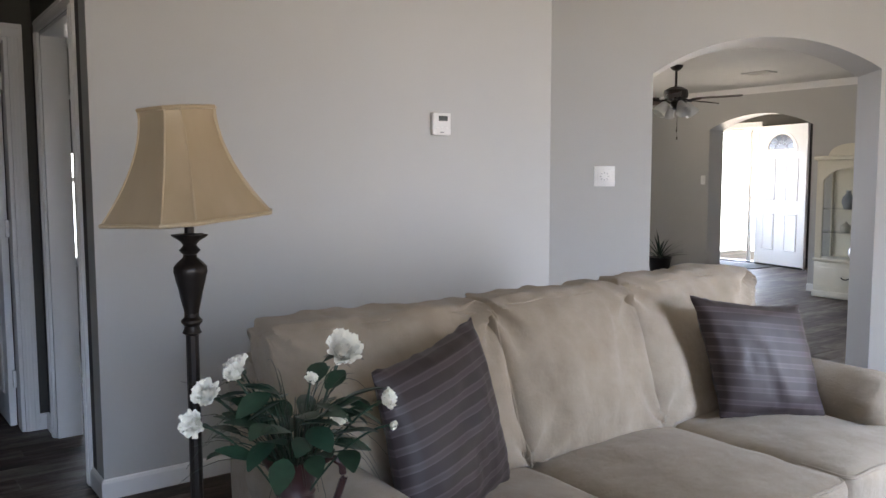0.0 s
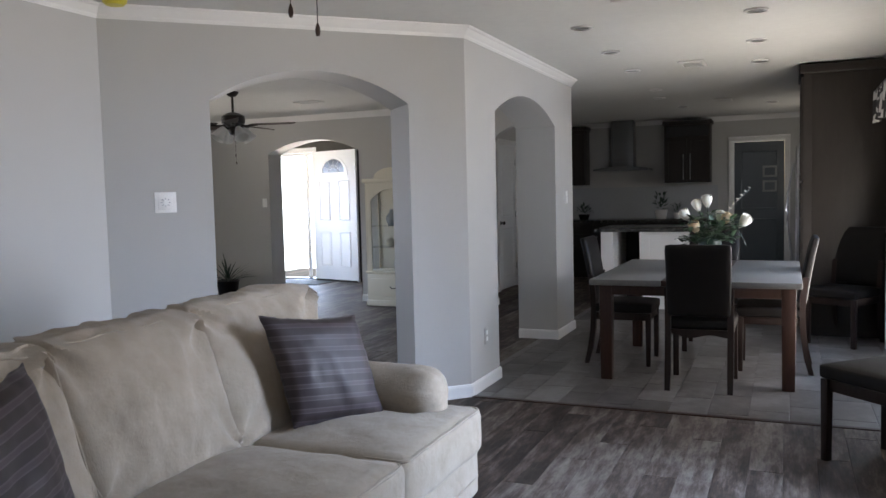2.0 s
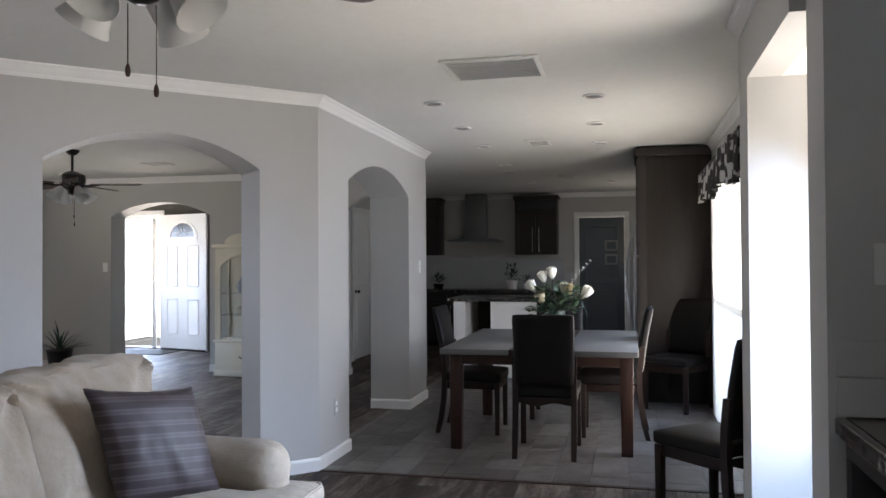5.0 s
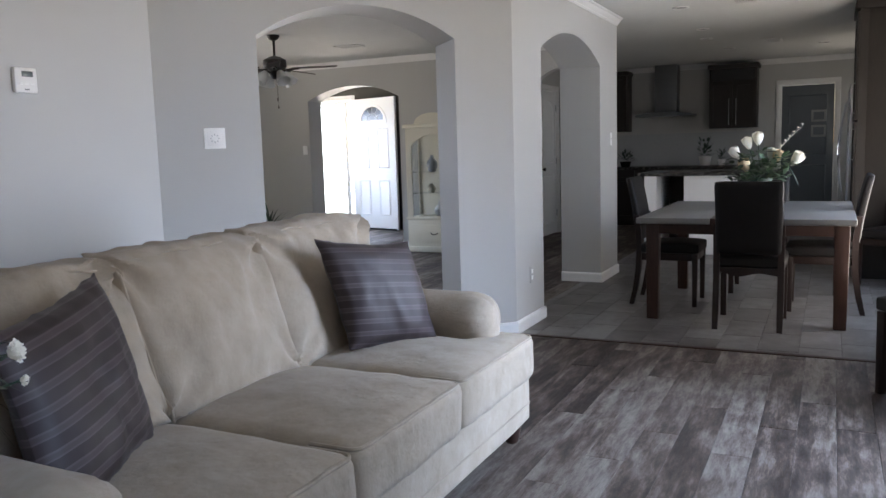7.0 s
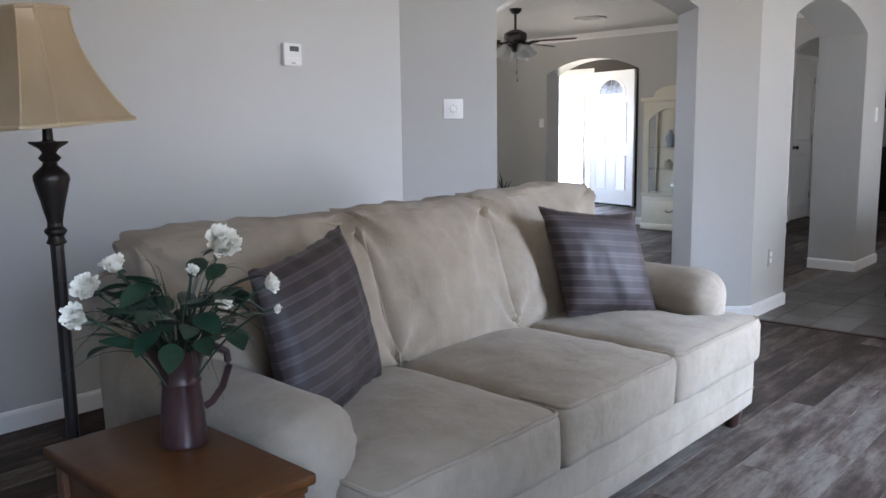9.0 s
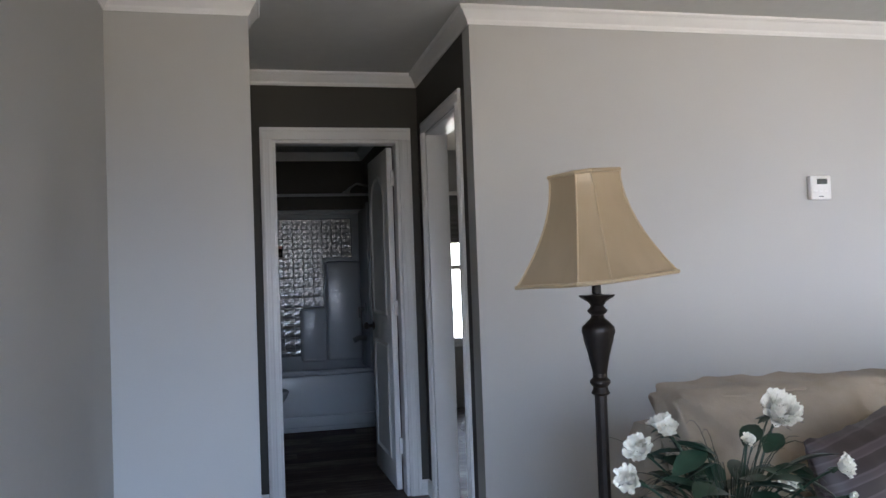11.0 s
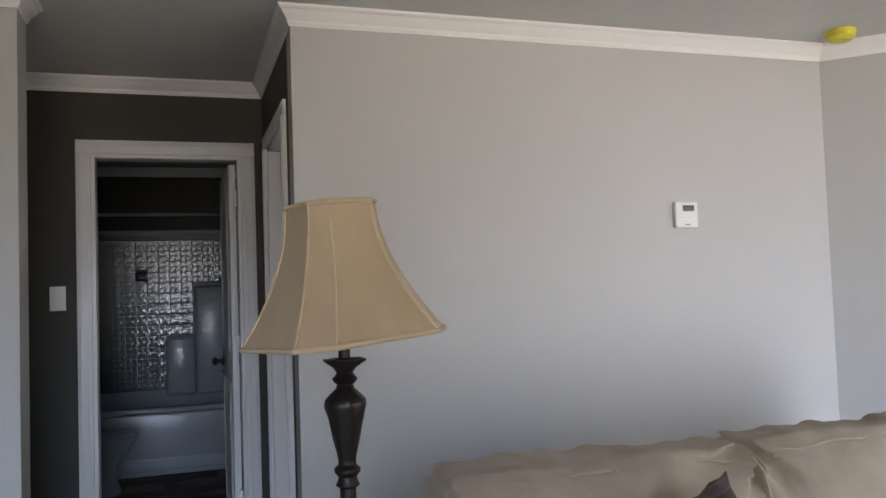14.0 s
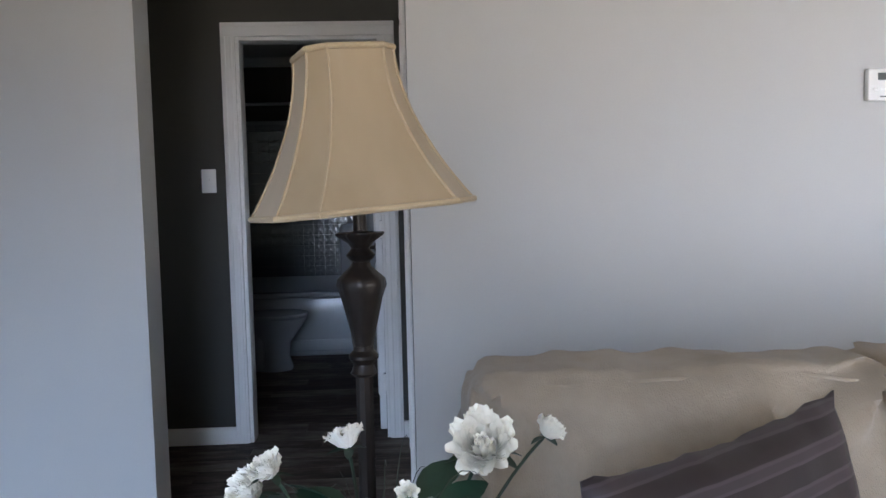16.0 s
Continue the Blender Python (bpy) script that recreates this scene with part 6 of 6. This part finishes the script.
# ---- ceiling fans ----
def build_fan(at, spin, down, label, blades, chains, scale=1.0):
    f = thing("ceiling_fan", Matrix.Translation(at) @ pose(0, 0, 0, 0, 0, spin), label, "ceiling fan", "ceiling fans")
    part("canopy", lathe_bm([(0.065, 0.0), (0.062, -0.02), (0.04, -0.045), (0.018, -0.055), (0.0, -0.055)], 22), M_BRONZE, f)
    part("downrod", lathe_bm([(0.012, -0.05), (0.012, -down)], 12), M_BRONZE, f)
    part("motor", lathe_bm([(0.02, -down + 0.03), (0.06, -down + 0.02), (0.115, -down - 0.01), (0.12, -down - 0.05), (0.115, -down - 0.085), (0.07, -down - 0.11), (0.05, -down - 0.12), (0.0, -down - 0.12)], 30), M_BRONZE, f)
    zb = -down - 0.10
    for k in range(blades):
        a = 2 * math.pi * k / blades
        bm = bmesh.new()
        out = [(0.17, -0.045), (0.40, -0.062), (0.60, -0.068), (0.635, -0.055), (0.645, 0.0), (0.635, 0.055), (0.60, 0.068), (0.40, 0.062), (0.17, 0.045)]
        add_prism(bm, out, lambda s, z, d: Vector((s, z * math.cos(0.2), d + z * math.sin(0.2))), 0.007)
        b = part("blade", bm, M_DARKWOOD, f, "dark wooden blade")
        b.matrix_basis = pose(0, 0, zb, 0, 0, math.degrees(a))
        bm = bmesh.new()
        add_tube(bm, [(0.08, 0, 0.0), (0.14, 0.015, -0.012), (0.20, 0.02, -0.006), (0.25, 0.0, -0.003)], 0.009, 8)
        add_tube(bm, [(0.08, 0, 0.0), (0.14, -0.015, -0.012), (0.20, -0.02, -0.006), (0.25, 0.0, -0.003)], 0.009, 8)
        part("blade_iron", bm, M_BRONZE, b)
    part("light_fitter", lathe_bm([(0.05, zb - 0.02), (0.055, zb - 0.05), (0.045, zb - 0.085), (0.02, zb - 0.10), (0.0, zb - 0.10)], 20), M_BRONZE, f)
    m = M_FROST
    for k in range(4):
        a = math.pi / 4 + math.pi / 2 * k
        d = Vector((math.cos(a), math.sin(a), 0))
        part("lamp_arm", tube_bm([d * 0.03 + Vector((0, 0, zb - 0.05)), d * 0.075 + Vector((0, 0, zb - 0.03)), d * 0.10 + Vector((0, 0, zb - 0.035))], 0.010, 8), M_BRONZE, f)
        sh = lathe_bm([(0.022, 0.0), (0.036, -0.02), (0.052, -0.065), (0.064, -0.115), (0.074, -0.136), (0.072, -0.138), (0.060, -0.115), (0.048, -0.065), (0.032, -0.022), (0.018, -0.004)], 22, closed=False)
        g = part("glass_shade", sh, m, f, "frosted white glass bell shade", 60)
        g.matrix_basis = Matrix.Translation(d * 0.10 + Vector((0, 0, zb - 0.03))) @ pose(0, 0, 0, 0, 0, math.degrees(a)) @ pose(0, 0, 0, 0, -38, 0)
    for cx, cy, cz in chains:
        c = part("pull_chain", tube_bm([(cx, cy, zb - 0.09), (cx, cy, cz + 0.02)], 0.0014, 5), M_BRONZE, f)
        part("pull_knob", lathe_bm([(0.002, cz + 0.022), (0.006, cz + 0.012), (0.0075, cz), (0.005, cz - 0.012), (0.0, cz - 0.014)], 12, (cx, cy, 0)), M_DARKWOOD, c)
    return f


m, nt, b = nodes_of("frosted_glass")
b.inputs["Base Color"].default_value = (0.72, 0.72, 0.69, 1)
b.inputs["Roughness"].default_value = 0.35
b.inputs["Transmission Weight"].default_value = 0.25
M_FROST = m
build_fan((2.10, 1.50, CEILING), -49, 0.22, "dark bronze ceiling fan with four frosted glass shades", 5, [(-0.027, 0.042, -0.59), (0.042, 0.027, -0.64)])
build_fan((6.90, 5.47, CEILING), -72, 0.235, "dark bronze ceiling fan with frosted glass shades in the front room", 5, [(0.0, 0.04, -0.64), (0.03, -0.03, -0.72)])


# ---- ceiling fittings ----
def downlight(x, y):
    d = thing("downlight", pose(x, y, CEILING), "white recessed ceiling downlight, switched off", "downlight", "recessed downlights")
    part("trim_ring", lathe_bm([(0.050, -0.001), (0.072, -0.001), (0.074, -0.008), (0.068, -0.013), (0.054, -0.010)], 28, closed=False), M_TRIM, d)
    part("lens", lathe_bm([(0.0, -0.004), (0.052, -0.004), (0.052, -0.001), (0.0, -0.001)], 24, closed=False), M_VENT, d)


for x, y in ((5.60, 1.58), (5.62, 0.50), (6.65, 1.60), (6.70, 0.53), (7.72, 1.62), (7.76, 0.54), (9.25, 1.64), (10.10, 1.72), (11.3, 1.60), (11.4, 0.5)):
    downlight(x, y)


def vent(x0, x1, y0, y1, n, label, along_x=False):
    cx, cy = (x0 + x1) / 2, (y0 + y1) / 2
    v = thing("ceiling_vent", pose(cx, cy, CEILING), label, "vent")
    a, b = (x1 - x0) / 2, (y1 - y0) / 2
    for lo, hi in (((-a, -b, -0.014), (-a + 0.03, b, -0.001)), ((a - 0.03, -b, -0.014), (a, b, -0.001)), ((-a + 0.03, -b, -0.014), (a - 0.03, -b + 0.03, -0.001)), ((-a + 0.03, b - 0.03, -0.014), (a - 0.03, b, -0.001))):
        part("frame", box_bm(lo, hi, 0.003), M_CEIL, v)
    part("backing", box_bm((-a + 0.03, -b + 0.03, -0.0035), (a - 0.03, b - 0.03, -0.001)), M_BLACKPL, v)
    for k in range(n):
        if along_x:
            y = -b + 0.035 + (2 * b - 0.07) * (k + 0.5) / n
            bm = box_bm((-a + 0.03, -0.0055, -0.003), (a - 0.03, 0.0055, 0.003))
        else:
            y = -a + 0.035 + (2 * a - 0.07) * (k + 0.5) / n
            bm = box_bm((-0.0055, -b + 0.03, -0.003), (0.0055, b - 0.03, 0.003))
        s = part("slat", bm, M_CEIL, v)
        s.matrix_basis = pose(0, y, -0.009, 28, 0, 0) if along_x else pose(y, 0, -0.009, 0, -38, 0)


vent(4.47, 4.95, 0.74, 1.28, 12, "large white louvred return-air vent in the ceiling")
vent(7.42, 7.78, 0.97, 1.19, 4, "small white ceiling air vent")
vent(10.6, 10.9, 0.95, 1.15, 5, "small white ceiling air vent")
vent(7.95, 8.15, 5.15, 5.45, 5, "small white ceiling air vent in the front room")
sm = thing("smoke_detector", pose(3.52, 3.58, CEILING), "round smoke detector under a yellow plastic dust cover", "smoke detector")
part("cover", lathe_bm([(0.0, -0.052), (0.045, -0.05), (0.062, -0.035), (0.066, -0.006), (0.064, 0.0), (0.0, -0.0005)], 26), mat("yellow_plastic", (0.62, 0.55, 0.06), 0.35, var=0.15, fine=40, bump=0.3), sm)


# ---- wall fittings ----
def plate(at, turn, w, h, label, toggles=1, knob=False, material=None, category="light switch"):
    p = thing("wall_plate", Matrix.Translation(at) @ pose(0, 0, 0, 0, 0, turn), label, category)
    part("plate", box_bm((-w / 2, -0.006, -h / 2), (w / 2, 0.0, h / 2), 0.003, 2), material or M_PLATE, p)
    for k in range(toggles):
        x = (k - (toggles - 1) / 2) * 0.046
        if knob:
            kn = part("dial", lathe_bm([(0.0, 0.0), (0.017, 0.0), (0.0155, 0.014), (0.0, 0.015)], 20), M_PLASTIC, p)
            kn.matrix_basis = pose(x, -0.006, 0, 90)
        else:
            part("toggle", box_bm((x - 0.005, -0.016, -0.004), (x + 0.005, -0.005, 0.012), 0.002), M_PLASTIC, p)
    return p


sw = Vector((3.60, 3.80, 0)) + Vector((math.sqrt(0.5), -math.sqrt(0.5), 0)) * 0.315
dm = plate((sw.x, sw.y, 1.345), -45, 0.118, 0.118, "pearl-white dimmer switch plate on the arch wall", 1, True)
part("raised_panel", box_bm((-0.040, -0.0095, -0.040), (0.040, -0.005, 0.040), 0.002, 2), M_PLATE, dm)
# steel rays imitate the star-shaped highlight on the glossy plate
for k in range(8):
    ray = part("dial_ray", box_bm((0.016, -0.0125, -0.0022), (0.027, -0.009, 0.0022), 0.001, 1), M_STEEL, dm, "steel ray shaped as the star highlight round the dial")
    ray.matrix_basis = pose(0, 0, 0, 0, 45 * k, 0)
plate((0.075, 5.0, 1.345), 0, 0.072, 0.118, "white light switch plate beside the bathroom door", 1, False, M_PLASTIC)
plate((7.70, 2.25, 1.30), 0, 0.072, 0.118, "white light switch plate on the pillar", 1, False, M_PLASTIC)
plate((2.75, -0.43, 1.335), -90, 0.072, 0.118, "greige painted light switch plate beside the television", 1, False, M_CEIL)
plate((X_FRONT, 6.86, 1.30), -90, 0.072, 0.118, "white light switch plate beside the foyer arch", 1, False, M_PLASTIC)
ol = thing("wall_outlet", pose(5.45, 2.25, 0.36), "white duplex wall outlet above the baseboard", "outlet")
part("plate", box_bm((-0.036, -0.006, -0.058), (0.036, 0, 0.058), 0.003), M_WALL, ol)
for z in (-0.022, 0.022):
    part("socket", box_bm((-0.016, -0.009, z - 0.014), (0.016, -0.005, z + 0.014), 0.003), M_PLASTIC, ol)
th = thing("thermostat", pose(2.795, Y_SOFA, 1.62), "white wall thermostat with a small grey display", "thermostat")
part("body", box_bm((-0.058, -0.026, -0.058), (0.058, 0, 0.058), 0.006, 3), M_TRIM, th)
part("display", box_bm((-0.022, -0.0275, 0.016), (0.036, -0.025, 0.042), 0.001), mat("lcd_grey", (0.08, 0.09, 0.085), 0.2, var=0.05, bump=0.0), th, "grey display")
for x in (-0.03, 0.0, 0.03):
    part("button", box_bm((x - 0.010, -0.028, -0.024), (x + 0.010, -0.0255, -0.012), 0.002), M_PLATE, th)
part("logo_bar", box_bm((-0.012, -0.0268, -0.046), (0.012, -0.0255, -0.041)), M_DARKSTEEL, th)


# ---- media counter ----
def build_media():
    x0, x1, y0, y1 = 0.98, 2.748, -0.89, -0.285
    c = thing("media_cabinet", pose((x0 + x1) / 2, y0, 0), "dark media cabinet with open bays under the granite counter", "cabinet")
    o = Vector(((x0 + x1) / 2, y0, 0))
    L = lambda x, y, z: (x - o.x, y - o.y, z)
    part("rear_panel", box_bm(L(x0, y0, 0), L(x1, y0 + 0.02, 0.86)), M_CAB, c)
    for k in range(5):
        x = x0 + (x1 - x0 - 0.05) * k / 4
        part("upright", box_bm(L(x, y0 + 0.02, 0), L(x + 0.05, y1 - 0.03, 0.79), 0.002), M_CAB, c)
    part("top_rail", box_bm(L(x0, y0 + 0.02, 0.79), L(x1, y1 - 0.03, 0.86), 0.002), M_CAB, c)
    part("plinth", box_bm(L(x0, y0 + 0.03, 0), L(x1, y1 - 0.06, 0.08)), M_CAB, c)
    ct = thing("media_counter", pose((x0 + x1) / 2, y0, 0.862), "dark speckled granite counter under the television", "counter")
    part("slab", box_bm((x0 - 0.02 - o.x, 0, 0.0), (x1 - o.x, y1 - 0.03 - y0, 0.04), 0.002), M_GRANITE, ct)
    bm = box_bm((x0 - 0.02 - o.x, y1 - 0.0299 - y0, -0.012), (x1 - o.x, y1 - y0, 0.0398), 0.008, 3)
    bmesh.ops.subdivide_edges(bm, edges=[e for e in bm.edges if e.calc_length() > 0.5], cuts=70)
    for v in bm.verts:
        v.co.y += 0.004 * noise.noise(Vector((v.co.x * 22, v.co.z * 60, 0)))
    part("chiselled_edge", bm, M_GRANITE, ct, "rough chiselled granite edge")
    for z0, z1 in ((0.903, 1.013), (1.016, 1.12)):
        tagged(mesh_ob("side_splash_tile", box_bm((2.738, -0.60, z0), (2.7495, -0.29, z1), 0.0015, 1), M_WALL), "greige splash tile on the end wall", "tile", "splash tiles", "structure")
    tv = thing("television", pose(2.14, -0.49, 0.902), "large black flat-screen television on the granite counter", "television")
    part("housing", box_bm((-0.56, -0.03, 0.05), (0.56, 0.02, 0.655), 0.006), M_BLACKPL, tv)
    part("screen", box_bm((-0.545, 0.0185, 0.075), (0.545, 0.0225, 0.64), 0.001), mat("dark_screen", (0.003, 0.003, 0.0035), 0.3, var=0.02, bump=0.0), tv)
    part("stand_neck", box_bm((-0.10, -0.025, 0.01), (0.10, 0.005, 0.06), 0.004), M_BLACKPL, tv)
    part("stand_foot", box_bm((-0.26, -0.12, 0.0), (0.26, 0.12, 0.014), 0.005), M_BLACKPL, tv)


build_media()


# ---- floor pieces ----
def lay(x0, x1, y0, y1, lx, ly, material, name, gap, limit_box, offset, seed, skip=lambda x, y: False):
    """Lays boards of lx by ly over a rectangle; those in limit_box are single parts, the rest one joined part."""
    rnd = random.Random(seed)
    shared, rest, count = {}, bmesh.new(), 0
    rows = int(math.ceil((y1 - y0) / ly - 1e-6))
    for r in range(rows):
        ya, yb = y0 + r * ly, min(y1, y0 + (r + 1) * ly)
        x = x0 - (offset(r) if callable(offset) else 0)
        while x < x1 - 1e-4:
            xa, xb = max(x, x0), min(x + lx, x1)
            x += lx
            if xb - xa < 0.03 or skip((xa + xb) / 2, (ya + yb) / 2):
                continue
            w, d = round(xb - xa - gap, 3), round(yb - ya - gap, 3)
            cx, cy = (xa + xb) / 2, (ya + yb) / 2
            single = limit_box[0] < cx < limit_box[1] and limit_box[2] < cy < limit_box[3] and count < 300
            if single:
                count += 1
                if (w, d) not in shared:
                    shared[w, d] = piece_mesh(name, w, d, material)
                o = new(name, shared[w, d])
                o.parent = floor
                o.location = (cx, cy, 0)
            else:
                board(rest, w, d, Matrix.Translation((cx, cy, 0)))
    if rest.verts:
        o = mesh_ob(name + "_field", rest, ISLAND[material.name], floor)
        tagged(o, kind="stuff")


def board(bm, w, d, m):
    e, a, b = 0.0022, w / 2, d / 2
    lo = [bm.verts.new(m @ Vector((x, y, -0.005))) for x, y in ((-a, -b), (a, -b), (a, b), (-a, b))]
    mid = [bm.verts.new(m @ Vector((x, y, -0.0015))) for x, y in ((-a, -b), (a, -b), (a, b), (-a, b))]
    hi = [bm.verts.new(m @ Vector((x, y, 0.0))) for x, y in ((-a + e, -b + e), (a - e, -b + e), (a - e, b - e), (-a + e, b - e))]
    for p, q in ((lo, mid), (mid, hi)):
        for k in range(4):
            bm.faces.new((p[k], p[(k + 1) % 4], q[(k + 1) % 4], q[k]))
    bm.faces.new(hi)


def piece_mesh(name, w, d, material):
    bm = bmesh.new()
    board(bm, w, d, Matrix())
    me = bpy.data.meshes.new(name)
    bm.to_mesh(me)
    bm.free()
    me.materials.append(material)
    return me


def island_copy(m):
    """The same surface for joined boards: varied by island in place of by object."""
    c = m.copy()
    nt = c.node_tree
    for n in [n for n in nt.nodes if n.bl_idname == "ShaderNodeObjectInfo"]:
        g = nt.nodes.new("ShaderNodeNewGeometry")
        for l in list(n.outputs["Random"].links):
            nt.links.new(g.outputs["Random Per Island"], l.to_socket)
        nt.nodes.remove(n)
    return c


ISLAND = {M_PLANK.name: island_copy(M_PLANK), M_TILE.name: island_copy(M_TILE)}
SEAM = 5.15
stag = [0.0, 0.42, 0.81, 0.23, 0.65, 1.02, 0.11, 0.53, 0.94, 0.34]
lay(-0.62, SEAM, -1.19, 5.0, 1.22, 0.152, M_PLANK, "floor_plank", 0.0012, (0.4, 5.2, -0.5, 4.9), lambda r: stag[r % 10], 1)
lay(SEAM, 13.2, -0.62, 2.43, 0.457, 0.229, M_TILE, "floor_tile", 0.0022, (5.1, 13.2, -0.5, 2.5), lambda r: stag[r % 10] * 0.37, 2)
lay(SEAM, 13.2, 2.43, 8.8, 1.22, 0.152, M_PLANK, "hall_plank", 0.0012, (50, 51, 0, 1), lambda r: stag[(r + 3) % 10], 3)
lay(-0.62, SEAM, 5.0, 8.8, 1.22, 0.152, M_PLANK, "room_plank", 0.0012, (50, 51, 0, 1), lambda r: stag[(r + 5) % 10], 4)
tagged(mesh_ob("floor_threshold", box_bm((SEAM - 0.02, Y_DINE, -0.003), (SEAM + 0.02, 2.24, 0.006), 0.004), M_DARKWOOD), "dark wooden threshold strip between plank and tile", "trim", kind="structure")
CROWN = [(0, 2.362), (0.0059, 2.362), (0.0081, 2.370), (0.0104, 2.371), (0.0133, 2.382), (0.0222, 2.394), (0.0340, 2.412), (0.0385, 2.420), (0.0429, 2.421), (0.0488, 2.429), (0.0503, 2.438), (0, 2.438)]
sweep("crown_moulding_living", [(X_LEFT, Y_BACK), (X_LEFT, Y_SOFA), (0.12, Y_SOFA), (0.12, 3.97), (-0.25, 3.97), (-0.25, 5.0), (1.065, 5.0), (1.065, Y_SOFA), CORNER_A, CORNER_B, (PILLAR_X, 2.25), (PILLAR_X, 2.62)], CROWN, M_TRIM, "white crown moulding along the ceiling")
sweep("crown_moulding_alcove", [(X_KITCHEN, Y_DINE), (4.15, Y_DINE), (4.15, -0.22), (2.97, -0.22)], CROWN, M_TRIM, "white crown moulding along the ceiling")
sweep("crown_moulding_front", [(X_FRONT, Y_NORTH), (X_FRONT, 2.62)][::1], CROWN, M_TRIM, "white crown moulding along the ceiling")
sweep("crown_moulding_bath", [(-0.62, 5.12), (-0.62, 7.95), (1.12, 7.95), (1.12, 5.12)], CROWN, M_TRIM, "white crown moulding along the ceiling")
sweep("crown_moulding_kitchen", [(X_KITCHEN, 4.6), (X_KITCHEN, Y_DINE)], CROWN, M_TRIM, "white crown moulding along the ceiling")
BASE = [(0, 0), (0.014, 0), (0.014, 0.07), (0.009, 0.082), (0, 0.086)]


def baseboard(name, path):
    sweep(name, path, BASE, M_TRIM, "white wooden baseboard", "baseboard")


R = math.sqrt(0.5)
baseboard("baseboard_west", [(X_LEFT, Y_BACK), (X_LEFT, Y_SOFA), (0.12, Y_SOFA), (0.12, 3.97), (-0.25, 3.97), (-0.25, 5.0), (0.16, 5.0)])
baseboard("baseboard_sofa", [(1.02, 5.0), (1.065, 5.0), (1.065, 4.848)])
baseboard("baseboard_living", [(1.065, 3.982), (1.065, Y_SOFA), CORNER_A, (3.60 + 0.58 * R, 3.80 - 0.58 * R), (3.60 + 0.58 * R + THICK * R, 3.80 - 0.58 * R + THICK * R)])
baseboard("baseboard_corner", [(3.60 + 1.80 * R + THICK * R, 3.80 - 1.80 * R + THICK * R), (3.60 + 1.80 * R, 3.80 - 1.80 * R), CORNER_B, (5.72, 2.25), (5.72, 2.62)])
baseboard("baseboard_pillar", [(7.33, 2.62), (7.33, 2.25), (PILLAR_X, 2.25), (PILLAR_X, 2.62)])
baseboard("baseboard_alcove", [(3.90, -1.05 + 0.0), (3.90, -0.22), (4.15, -0.22), (4.15, Y_DINE)][::-1])
baseboard("baseboard_front_a", [(X_FRONT, Y_NORTH), (X_FRONT, 6.78)])
baseboard("baseboard_front_b", [(X_FRONT, 5.38), (X_FRONT, 3.56), (X_FRONT + 0.12, 3.56)])
baseboard("baseboard_passage", [(9.6, 3.96), (10.58, 3.96)])
